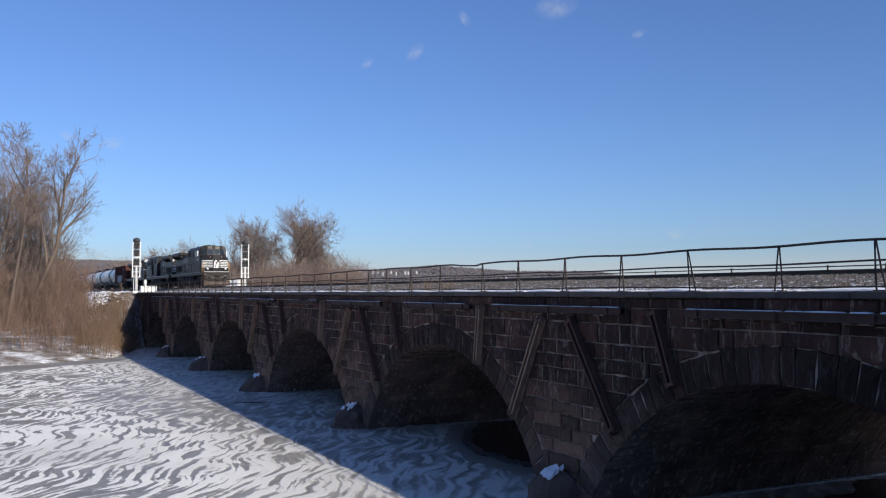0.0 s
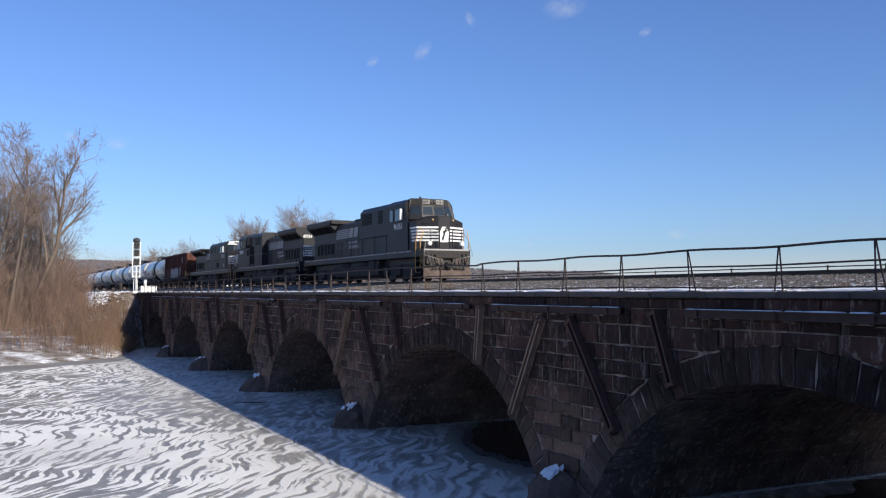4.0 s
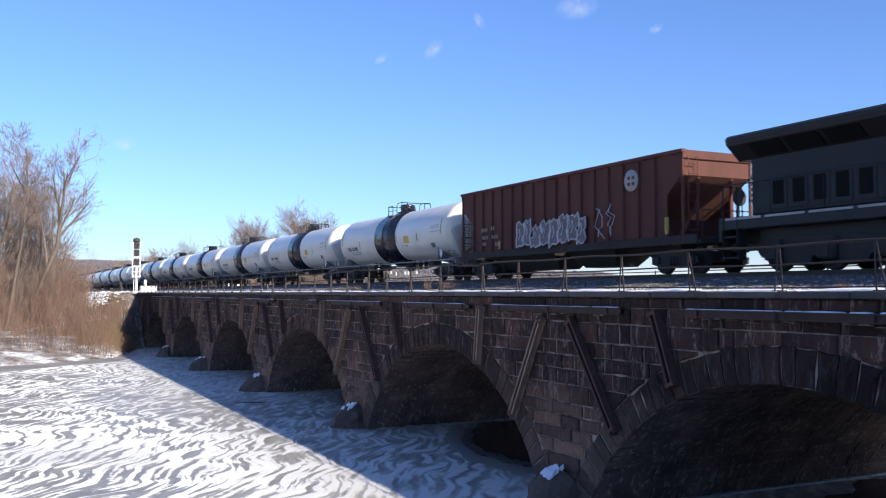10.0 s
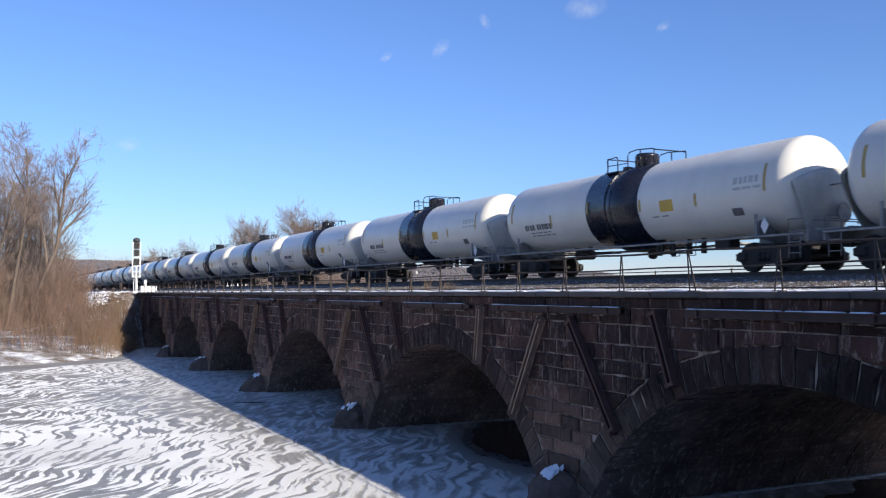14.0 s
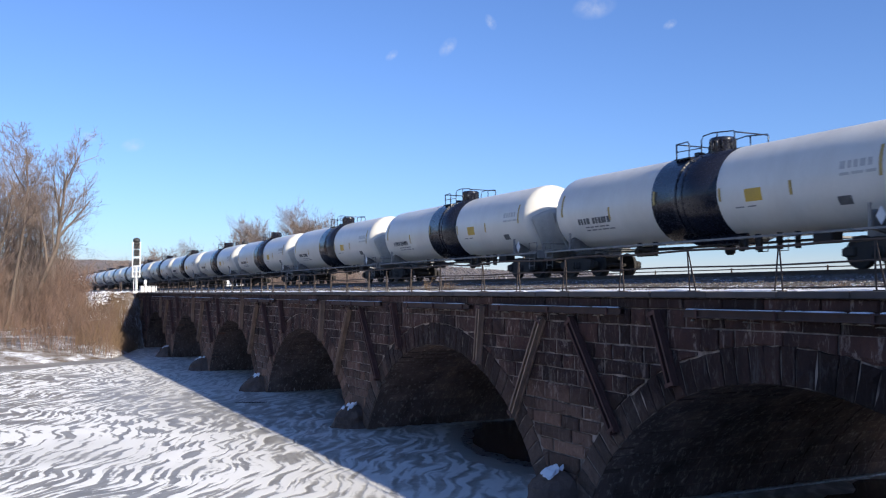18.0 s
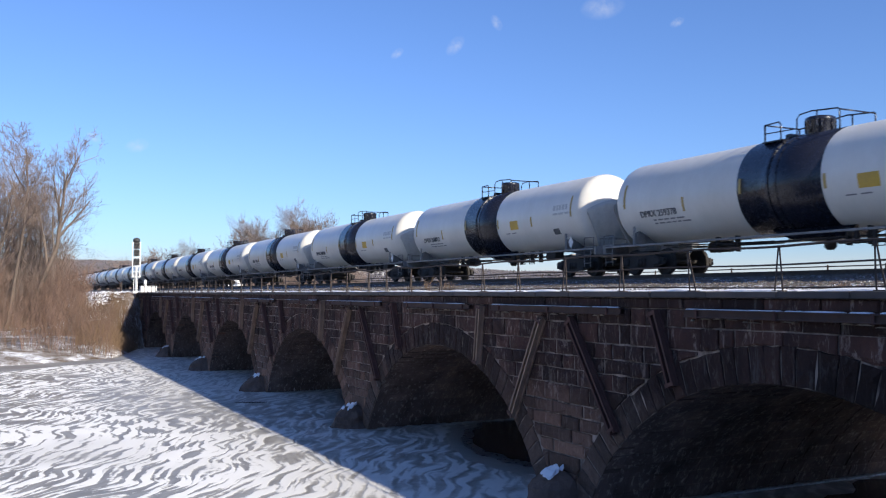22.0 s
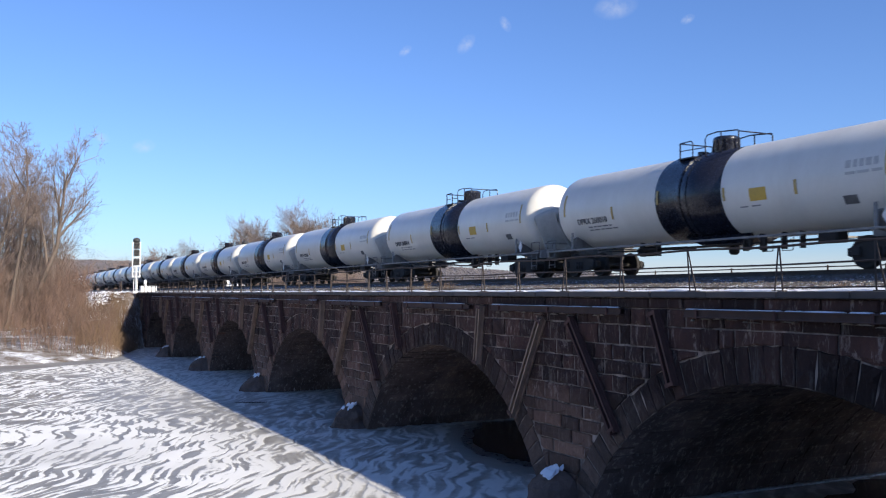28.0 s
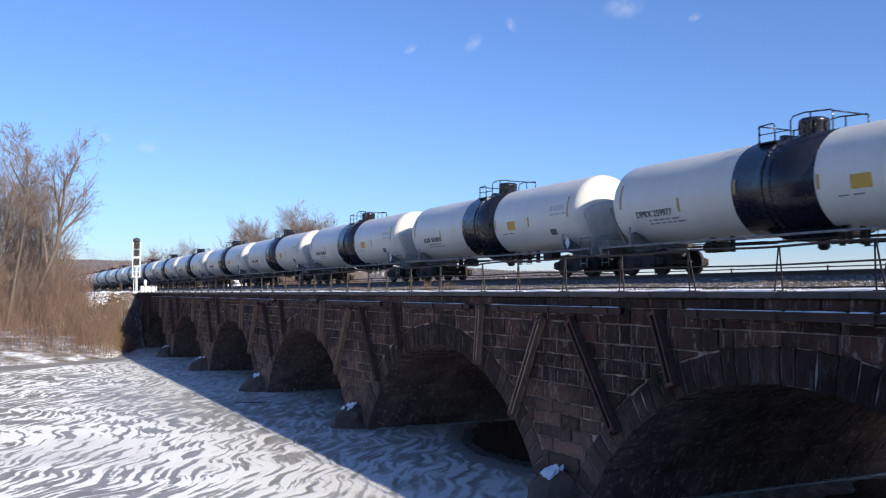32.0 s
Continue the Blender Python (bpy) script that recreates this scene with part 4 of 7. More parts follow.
# ---- trees and brush ----
def tree(x, y, z, height, seed, spread=0.5, trunk=0.3, lean=(0, 0), levels=5, up=0.35, stems=1, rmin=0.022, grow=0.64, extra=0, name="bare_tree", label="tall leafless deciduous tree with a grey-brown crown", first=0.25, axis=None):
    rnd = random.Random(seed)
    tr, cr = M(), M()
    count = [0]

    def limb(p, d, length, r, level, line=None):
        k = len(line) - 1 if line else (4 if level < 2 else 3)
        pts = line or [p]
        q, dd = Vector(p), Vector(d)
        for i in range(0 if line else k):
            dd = (dd + Vector((rnd.uniform(-1, 1), rnd.uniform(-1, 1), rnd.uniform(-0.4, 0.7))) * (0.1 + 0.025 * level) + Vector((0, 0, up * 0.12))).normalized()
            q = q + dd * (length / k)
            pts.append(q.copy())
        r1 = r * (0.16 if line else (0.5 if level < levels else 0.35))
        (tr if level < 2 else cr).tube(pts, r, 6 if level == 0 else (5 if level == 1 else (4 if level == 2 else 3)), r1, caps=False)
        count[0] += 1
        if level >= levels: return
        kids = {0: rnd.randint(7, 9) + 4 * extra, 1: rnd.randint(5, 6) + 2 * extra, 2: rnd.randint(3, 5) + extra, 3: rnd.randint(3, 4), 4: 3}.get(level, 3)
        for c in range(kids):
            f = (first if level == 0 else 0.2) + (1 - (first if level == 0 else 0.2)) * (c + rnd.random() * 0.8) / kids
            f = min(f, 0.999)
            seg = min(k - 1, int(f * k))
            at = pts[seg].lerp(pts[seg + 1], f * k - seg)
            base = (pts[seg + 1] - pts[seg]).normalized()
            t = rnd.uniform(0, 2 * math.pi)
            side = base.cross(Vector((math.cos(t), math.sin(t), 0.3))).normalized()
            ang = rnd.uniform(0.35, 0.8) * (1 + spread * 0.5)
            nd = base * math.cos(ang) + side * math.sin(ang) + Vector((0, 0, up * 0.5))
            limb(at, nd.normalized(), length * rnd.uniform(0.45, 0.7) * (1.15 - 0.45 * f if level == 0 else 1), max(rmin, r * (1 - 0.5 * f) * rnd.uniform(0.4, 0.6)), level + 1)

    for s in range(stems):
        t = 2 * math.pi * s / max(1, stems) + 0.5
        off = Vector((math.cos(t), math.sin(t), 0)) * (0.25 if stems > 1 else 0)
        limb(Vector((0, 0, -0.3)) + off if not axis else axis[0], Vector((lean[0], lean[1], 1)) + off * 0.9, height * grow * rnd.uniform(0.92, 1.0), trunk, 0, axis)
    ob = thing(name, label, "tree", at=(x, y, z))
    part("trunk", tr, BARK, ob)
    part("crown", cr, TWIG, ob, "bare spreading twigs")
    return ob


def stems(m, rnd, x, y, z, h, r, twigs, bend=0.25):
    """One thin stem with twigs."""
    a, b = rnd.uniform(-bend, bend), rnd.uniform(-bend, bend)
    p0, p1, p2 = Vector((x, y, z - 0.1)), Vector((x + a * h * 0.4, y + b * h * 0.4, z + h * 0.5)), Vector((x + a * h, y + b * h, z + h))
    m.tube([p0, p1, p2], r, 3, r * 0.35, caps=False)
    for i in range(twigs):
        f = rnd.uniform(0.3, 0.95)
        q = p0.lerp(p1, f * 2) if f < 0.5 else p1.lerp(p2, f * 2 - 1)
        e = q + Vector((rnd.uniform(-1, 1), rnd.uniform(-1, 1), rnd.uniform(0.6, 1.6))) * h * 0.17
        m.tube([q, e], r * 0.55, 3, r * 0.2, caps=False)


def thicket(name, label, material, n, hmin, hmax, r, twigs, px, depth, seed, bend=0.25, clump=0.0, accept=None):
    rnd = random.Random(seed)
    m = M()
    k = 0
    while k < n:
        x, y = spot(rnd.uniform(*px), rnd.uniform(*depth))
        if clump and noise.noise((x * 0.12, y * 0.12, seed)) < rnd.uniform(-0.5, 0.5) * clump: continue
        z = ground_z(x, y)
        k += 1
        if z < -0.05 or (accept and not accept(x, y, z)): continue
        stems(m, rnd, x, y, z, rnd.uniform(hmin, hmax) * (0.75 + 0.5 * (noise.noise((x * 0.1, y * 0.1, 9)) + 0.5)), r * rnd.uniform(0.7, 1.3), twigs, bend)
    return tagged(part(name, m, material), label, "brush", kind="stuff")


def off_track(x, y, z):
    return y < 13.5 or y > 29


thicket("brush", "dense russet leafless brush on the snowy riverbank", BRUSH, 1600, 3.0, 7.2, 0.024, 9, (-120, 152), (100, 128), 21, 0.36, 0.35, off_track)
thicket("brush", "tangled grey-brown saplings behind the brush", TWIG, 1000, 6, 11.5, 0.024, 9, (-120, 112), (108, 140), 22, 0.25, 0.5, off_track)
thicket("reeds", "straw-coloured dry grass at the ice edge", REED, 1500, 0.4, 1.5, 0.013, 2, (-60, 236), (90, 112), 23, 0.3, 0.6, off_track)
thicket("reeds", "dry weeds on the embankment slope", REED, 8000, 0.5, 1.7, 0.014, 2, (135, 246), (95, 119), 24, 0.3, 0.6, lambda x, y, z: y < 15.9 and z < 4.4)
thicket("brush", "low russet stems standing at the ice edge", BRUSH, 600, 1.6, 5.5, 0.02, 7, (-120, 205), (88, 106), 28, 0.4, 0.8, off_track)
thicket("reeds", "tall dry grass beside the bridge abutment", REED, 4500, 0.5, 1.6, 0.014, 2, (196, 250), (98, 121), 31, 0.3, 0.0, lambda x, y, z: y < 15.95 and z < 5.7)
thicket("thicket", "brown leafless thicket on the opposite bank", TWIG, 2600, 5, 9.5, 0.04, 6, (405, 640), (170, 230), 25, 0.25, 0.3, off_track)
thicket("thicket", "leafless wood edge behind the railway", TWIG, 2200, 5, 8.5, 0.05, 7, (100, 420), (230, 330), 26, 0.2, 0.3, off_track)

for px, depth, hgt, seed, sp, tk, lean, stemn, lv in ((-30, 110, 26, 3, 0.5, 0.34, (0, 0.05), 2, 5), (8, 122, 24, 4, 0.5, 0.26, (0, 0.05), 1, 5), (66, 121, 22, 1, 0.45, 0.24, (0.0, 0.02), 1, 5), (22, 118, 21, 33, 0.5, 0.24, (0.0, 0.02), 1, 5), (48, 126, 20, 34, 0.5, 0.22, (0.0, 0.0), 1, 5), (96, 122, 12, 15, 0.5, 0.16, (0, 0.1), 1, 4)):
    x, y = spot(px, depth)
    tree(x, y, ground_z(x, y), hgt, seed, sp, tk, lean, lv, 0.3, stemn, 0.016, 0.64, 0, first=0.3)
# two old trees of the bank: trunk lines as sideways bearings and heights, the first leaning out over the ice
for depth, seed, tk, hgt, line, label in ((112, 12, 0.42, 17, ((38, 1.0), (60, 5.2), (80, 8.8), (100, 12.2), (104, 15.4), (110, 18.6), (116, 21.4)), "old leafless tree leaning out from the bank, upright limbs"),
                                          (109, 2, 0.26, 13, ((12, 1.0), (20, 5.0), (28, 9.0), (40, 14.0), (45, 18.0), (44, 21.0), (42, 24.0)), "slender tall leafless tree on the bank with a pale trunk")):
    x, y = spot(line[0][0], depth)
    z = ground_z(x, y)
    axis = [Vector((*spot(px, depth), h if i else z - 0.3)) - Vector((x, y, z)) for i, (px, h) in enumerate(line)]
    tree(x, y, z, hgt, seed, 0.5, tk, (0, 0), 5, 0.24, 1, 0.017, 0.64, 0, first=0.36, label=label, axis=axis)
for px, depth, top, seed, sp, tk, lv, up, grow in ((514, 210, 364, 5, 0.5, 0.5, 5, 0.26, 0.64), (430, 215, 390, 6, 0.5, 0.42, 5, 0.3, 0.66), (458, 228, 398, 10, 0.5, 0.35, 5, 0.3, 0.66), (562, 208, 424, 7, 0.6, 0.35, 5, 0.2, 0.6), (288, 240, 432, 8, 0.4, 0.25, 4, 0.2, 0.66), (336, 236, 424, 9, 0.5, 0.3, 4, 0.2, 0.66), (262, 250, 440, 14, 0.5, 0.25, 4, 0.2, 0.66), (370, 250, 440, 16, 0.5, 0.25, 4, 0.2, 0.66)):
    x, y = spot(px, depth)
    z = max(0.5, ground_z(x, y))
    tree(x, y, z, (518 - top) / 1607 * depth + EYE - z, seed, sp, tk, (0, 0), lv, up, 1, 0.02, grow, 2 if px == 514 else 1, first=0.3, label="leafless tree with a rounded crown behind the railway")


def riprap():
    """Rough broken stone with snow on the embankment's shoulder."""
    rnd = random.Random(77)
    m, sn = M(), M()
    for k in range(800):
        x, y = rnd.uniform(-150, -117), rnd.uniform(9.5, 14.9)
        z = ground_z(x, y)
        r = rnd.uniform(0.15, 0.5)
        for q, dz, rr in ((m, 0.0, 1.0), (sn, 0.42, 0.72)):
            if q is sn and rnd.random() < 0.25: continue
            pts = [(x + r * rr * math.cos(a) * rnd.uniform(0.7, 1.2), y + r * rr * math.sin(a) * rnd.uniform(0.7, 1.2), z + r * dz + rnd.uniform(-0.05, 0.1) * r) for a in [1.05 * j for j in range(6)]]
            top = (x + rnd.uniform(-0.2, 0.2) * r, y + rnd.uniform(-0.2, 0.2) * r, z + r * (0.62 if q is m else 0.75))
            q.add(pts + [top], [(j, (j + 1) % 6, 6) for j in range(6)])
    tagged(part("riprap", m, ROCK), "broken stone on the railway embankment shoulder", "rocks", kind="stuff")
    tagged(part("riprap_snow", sn, SNOW), "snow lying on the embankment stones", "snow", kind="stuff")


riprap()


def tuft(x, y, seed, h=0.45, n=26):
    rnd = random.Random(seed)
    m = M()
    for i in range(n):
        a = rnd.uniform(0, 6.28)
        r = rnd.uniform(0, 0.15)
        p = Vector((r * math.cos(a), r * math.sin(a), -0.03))
        t = Vector((math.cos(a), math.sin(a), 0)) * rnd.uniform(0.05, 0.5) * h
        hh = h * rnd.uniform(0.5, 1.0)
        m.tube([p, p + t * 0.4 + Vector((0, 0, hh * 0.7)), p + t + Vector((0, 0, hh))], 0.007, 3, 0.003, caps=False)
    z = EYE + 0.03 + (y - 17.0) * 0.14
    tagged(part("dry_weed", m, REED, at=(x, y, z)), "tuft of dry straw-coloured weeds in the ballast", "weed", "dry weeds on the deck")


for i, (x, y, h) in enumerate(((-14.6, 17.3, 0.22), (-14.9, 17.6, 0.16), (-33.6, 16.9, 0.5), (-36.2, 17.0, 0.7), (-35.4, 17.4, 0.5), (-16.2, 17.2, 0.12), (-24.6, 17.0, 0.2), (-45.2, 17.2, 0.4), (-13.3, 18.8, 0.14), (-38.2, 17.1, 0.3))):
    tuft(x, y, 60 + i, h)


# ---- hills and far houses ----
FAR = 3.0
HILL = [(-400, 452), (0, 455), (140, 458), (300, 462), (450, 470), (560, 477), (640, 476), (720, 472), (770, 468), (830, 473), (900, 478), (980, 478), (1060, 480), (1110, 488), (1150, 500), (1220, 512), (1300, 517)]


def hill_top(px):
    return (518 - np.interp(px, [p[0] for p in HILL], [p[1] + 3 for p in HILL])) / 1607 * 1300 * FAR + EYE


def build_hills():
    m = M()
    rows = []
    pxs = [-400 + 20 * i for i in range(86)]
    for px in pxs:
        h = hill_top(px)
        row = []
        for depth, f in ((900, 0.0), (1000, 0.12), (1120, 0.5), (1220, 0.85), (1300, 1.0), (1400, 0.8), (1700, 0.0)):
            x, y = spot(px, depth * FAR)
            row.append((x, y, h * f * (1 + 0.06 * noise.noise((x * 0.01, y * 0.01, 0)))))
        rows.append(row)
    n = 7
    m.add([p for r in rows for p in r], [(i * n + j, i * n + j + 1, i * n + n + j + 1, i * n + n + j) for i in range(len(rows) - 1) for j in range(n - 1)], True)
    tagged(part("hill", m, HAZED_WOODS), "low wooded hills on the horizon, haze put into their colour", "hill", kind="structure")
    rnd = random.Random(31)
    w, g = M(), M()
    for k in range(15000):
        px = rnd.uniform(-380, 1180)
        f = rnd.random() ** 0.6
        depth = 960 + 340 * f
        h = hill_top(px) * np.interp(depth, [900, 1000, 1120, 1220, 1300], [0, 0.12, 0.5, 0.85, 1])
        x, y = spot(px, depth * FAR)
        s, t = rnd.uniform(2.2, 4.5), rnd.uniform(4, 9)
        q = g if rnd.random() < 0.03 else w
        vs = []
        for i in range(5):
            a = 6.283 * i / 5 + rnd.random()
            r = s * rnd.uniform(0.7, 1.2)
            vs.append((x + r * math.cos(a), y + r * math.sin(a), h + t * rnd.uniform(0.3, 0.6)))
        vs += [(x, y, h - 2), (x + rnd.uniform(-1, 1), y + rnd.uniform(-1, 1), h + t)]
        q.add(vs, [(i, (i + 1) % 5, 6) for i in range(5)] + [((i + 1) % 5, i, 5) for i in range(5)])
    tagged(part("far_woods", w, HAZED_WOODS), "bare brown woods covering the far hills, colour paled for haze", "woods", kind="stuff")
    tagged(part("far_evergreens", g, EVERGREEN), "scattered dark evergreens on the far hills", "woods", kind="stuff")
    pale = surface("pale_house_siding", (0.6, 0.59, 0.58), (0.2, 0.19, 0.18), 0.8, grain=1, stain=0.2, bump=0, vary=0.4)
    roofm = surface("snowy_house_roof", (0.45, 0.44, 0.45), (0.2, 0.19, 0.19), 0.9, grain=1, stain=0.2, bump=0)
    for k, (px, yy) in enumerate(((622, 481), (634, 479), (645, 482), (655, 478), (664, 480), (672, 478), (681, 481), (690, 479), (702, 482), (715, 480), (728, 481), (742, 479), (893, 489))):
        x, y = spot(px, 1090 * FAR)
        z = (518 - yy) / 1607 * 1090 * FAR + EYE
        hs = thing("house", "small pale house with a snowy gable roof on the far hill", "house", "houses on the far hill", at=(x + rnd.uniform(-12, 12), y + rnd.uniform(-12, 12), z - 3.5 + rnd.uniform(-4, 2)))
        hs.rotation_euler.z = rnd.uniform(0, 3)
        a, b, c = rnd.uniform(2.5, 5), rnd.uniform(1.8, 3), rnd.uniform(1.5, 3.5)
        part("wall", M().box(-a, a, -b, b, -8, c), pale, hs)
        part("roof", M().prism([(-b - 0.5, c), (b + 0.5, c), (0, c + 2.8)], -a - 0.5, a + 0.5, "x"), roofm, hs)
        part("window", M().box(a * 0.3, a * 0.3 + 1.2, -b - 0.06, -b + 0.05, c - 2.4, c - 1.0), GLASS, hs)
        part("window", M().box(-a * 0.3 - 1.2, -a * 0.3, -b - 0.06, -b + 0.05, c - 2.4, c - 1.0), GLASS, hs)


build_hills()


# ---- clouds ----
def cloud_material():
    m, n, l, b = nodes_of("thin_cloud_wisp")
    out = n["Material Output"]
    co = n.new("ShaderNodeTexCoord").outputs["Object"]
    lump = noise_node(n, l, co, 0.02, 5, 0.62, 0.3)
    ln = n.new("ShaderNodeVectorMath")
    ln.operation = "LENGTH"
    sc = n.new("ShaderNodeMapping")
    sc.inputs["Scale"].default_value = (1 / 60, 1 / 34, 1)
    l.new(co, sc.inputs[0])
    l.new(sc.outputs[0], ln.inputs[0])
    edge = ramp_node(n, l, ln.outputs["Value"], [(0.0, 1.0), (0.9, 0.0)])
    a = n.new("ShaderNodeMath")
    a.operation = "MULTIPLY"
    l.new(ramp_node(n, l, lump, [(0.3, 0.0), (0.75, 0.6)]), a.inputs[0])
    l.new(edge, a.inputs[1])
    em = n.new("ShaderNodeEmission")
    em.inputs[0].default_value, em.inputs[1].default_value = (0.86, 0.9, 1.0, 1), 0.6
    tr = n.new("ShaderNodeBsdfTransparent")
    mx = n.new("ShaderNodeMixShader")
    l.new(a.outputs[0], mx.inputs[0])
    l.new(tr.outputs[0], mx.inputs[1])
    l.new(em.outputs[0], mx.inputs[2])
    l.new(mx.outputs[0], out.inputs["Surface"])
    return m


CLOUD = cloud_material()
CLOUDS = []
EYE_V = Vector((0, 0, EYE))


def bearing(px, py, dist):
    """The place at a distance along a bearing."""
    d = CAM_POSE.to_3x3() @ Vector(((px - 784) / 1607, (441 - py) / 1607, -1)).normalized()
    return EYE_V + d * dist


# start and end bearings, and size, of each wisp
for x0, y0, x1, y1, size, turn in ((200, 253, 262, 260, 1.1, 10), (118, 240, 188, 244, 0.8, -15), (735, 92, 838, 76, 1.1, 50), (650, 112, 727, 87, 0.7, 40), (985, 12, 1105, 12, 2.0, 12), (822, 33, 905, 44, 0.8, -60), (1130, 60, 1230, 30, 0.7, 30), (1195, 415, 1215, 412, 0.9, 0), (935, 433, 950, 431, 0.4, 15)):
    m = M().add([(-62, -36, 0), (62, -36, 0), (62, 36, 0), (-62, 36, 0)], [(0, 1, 2, 3)])
    ob = tagged(part("cloud", m, CLOUD), "thin white wisp of cloud in the blue sky", "cloud", "cloud wisps", "structure")
    ob.scale = (size, size, size)
    ob.visible_shadow = False
    CLOUDS.append((ob, (x0, y0), (x1, y1), turn))


def haze():
    """Glowing ring beyond the hills, all round: pale haze painted low over the horizon."""
    m, n, l, b = nodes_of("glowing_haze_ring")
    co = n.new("ShaderNodeTexCoord").outputs["Object"]
    sz = n.new("ShaderNodeSeparateXYZ")
    l.new(co, sz.inputs[0])
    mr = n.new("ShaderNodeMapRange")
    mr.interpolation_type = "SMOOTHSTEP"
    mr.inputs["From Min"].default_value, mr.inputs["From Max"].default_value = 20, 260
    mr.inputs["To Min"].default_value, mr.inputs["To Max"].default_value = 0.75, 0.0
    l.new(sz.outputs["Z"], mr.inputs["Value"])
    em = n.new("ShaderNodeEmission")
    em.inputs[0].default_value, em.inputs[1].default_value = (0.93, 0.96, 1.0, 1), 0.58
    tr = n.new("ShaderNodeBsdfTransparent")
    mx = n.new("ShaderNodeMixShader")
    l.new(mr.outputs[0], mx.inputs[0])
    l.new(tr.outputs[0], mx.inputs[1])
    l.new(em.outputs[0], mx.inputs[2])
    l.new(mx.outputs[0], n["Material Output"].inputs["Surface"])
    q = M()
    k = 64
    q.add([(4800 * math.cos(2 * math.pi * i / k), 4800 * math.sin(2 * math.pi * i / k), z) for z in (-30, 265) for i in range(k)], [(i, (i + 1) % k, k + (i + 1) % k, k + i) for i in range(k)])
    ob = tagged(part("backdrop", q, m), "glowing backdrop ring painted as pale haze low over the horizon", "haze", kind="structure")
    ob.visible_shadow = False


haze()


# ---- the train ----
# Each vehicle stands on the rail top with its nose towards +x; its near side is -y.
def wheelset(x, r, parent):
    ws = new("wheelset")
    ws.parent, ws.location = parent, (x, 0, r)
    key = "wheel%.2f" % r
    if key not in SHARED:
        prof = [(0.055, r * 0.25), (0.06, r * 0.3), (0.03, r * 0.42), (0.03, r * 0.8), (0.055, r * 0.86), (0.065, r), (-0.045, r), (-0.06, r + 0.028), (-0.075, r + 0.028), (-0.075, r * 0.86), (-0.03, r * 0.8), (-0.03, r * 0.42), (-0.075, r * 0.3), (-0.075, 0.1)]
        SHARED[key] = M().lathe(prof, "y", n=20).mesh("wheel")
        SHARED[key].materials.append(DARK_STEEL)
        SHARED[key + "axle"] = M().lathe([(-0.95, 0.07), (-0.6, 0.08), (0.6, 0.08), (0.95, 0.07)], "y", n=10).mesh("axle")
        SHARED[key + "axle"].materials.append(DARK_STEEL)
    a = part("wheel", SHARED[key], None, ws, at=(0, 0.755, 0))
    b = part("wheel", SHARED[key], None, ws, at=(0, -0.755, 0))
    b.rotation_euler.z = math.pi
    part("axle", SHARED[key + "axle"], None, ws)
    return ws


SHARED = {}


def truck(x, parent, axles, r, base, heavy):
    """A bogie: side frames and springs under the vehicle, with its wheelsets as parts of the vehicle."""
    m = M()
    e = base / 2 + (0.55 if heavy else 0.3)
    for s in (-1, 1):
        ya, yb = sorted((s * 0.98, s * 1.16))
        if heavy:
            m.prism([(x - e, 0.62), (x - e + 0.15, 0.42), (x + e - 0.15, 0.42), (x + e, 0.62), (x + e, 0.86), (x + 0.8, 0.98), (x - 0.8, 0.98), (x - e, 0.86)], ya, yb)
            for k in range(axles):
                ax = x - base / 2 + base * k / (axles - 1)
                m.box(ax - 0.24, ax + 0.24, min(s * 0.95, s * 1.26), max(s * 0.95, s * 1.26), 0.32, 0.8, 0.05)
                m.tube([(ax + 0.36, s * 1.2, 0.3), (ax + 0.36, s * 1.2, 0.95)], 0.11, 8)
                if k: m.prism([(ax - base / (axles - 1) + 0.42, 0.5), (ax - base / (axles - 1) + 0.55, 0.2), (ax - 0.55, 0.2), (ax - 0.42, 0.5)], ya, yb)
        else:
            m.prism([(x - e, 0.36), (x - e + 0.2, 0.3), (x - 0.5, 0.22), (x + 0.5, 0.22), (x + e - 0.2, 0.3), (x + e, 0.36), (x + e, 0.56), (x + 0.62, 0.72), (x - 0.62, 0.72), (x - e, 0.56)], ya, yb)
            for k in (-0.17, 0.0, 0.17):
                m.tube([(x + k, s * 1.15, 0.3), (x + k, s * 1.15, 0.58)], 0.075, 7)
            for k in (-1, 1):
                m.box(x + k * base / 2 - 0.17, x + k * base / 2 + 0.17, min(s * 0.95, s * 1.24), max(s * 0.95, s * 1.24), 0.33, 0.62, 0.04)
    m.box(x - 0.35, x + 0.35, -1.1, 1.1, 0.5, 0.86, 0.04)
    if heavy:
        for k in range(axles):
            ax = x - base / 2 + base * k / (axles - 1) + (0.62 if k < axles - 1 else -0.62)
            m.box(ax - 0.5, ax + 0.5, -0.6, 0.6, 0.17, 0.9, 0.08)
    part("truck_frame", m, LOCO_GEAR if heavy else DARK_STEEL, parent, "greasy cast-steel bogie side frames")
    return [wheelset(x - base / 2 + base * k / (axles - 1), r, parent) for k in range(axles)]


def coupler(x, parent):
    s = 1 if x > 0 else -1
    m = M().box(min(x, x - s * 1.0), max(x, x - s * 1.0), -0.12, 0.12, 0.72, 0.98, 0.02)
    m.box(x - 0.2, x + 0.0 if s > 0 else x + 0.2, -0.2, 0.2, 0.68, 1.02, 0.04)
    part("coupler", m, DARK_STEEL, parent, "grimy steel knuckle coupler")


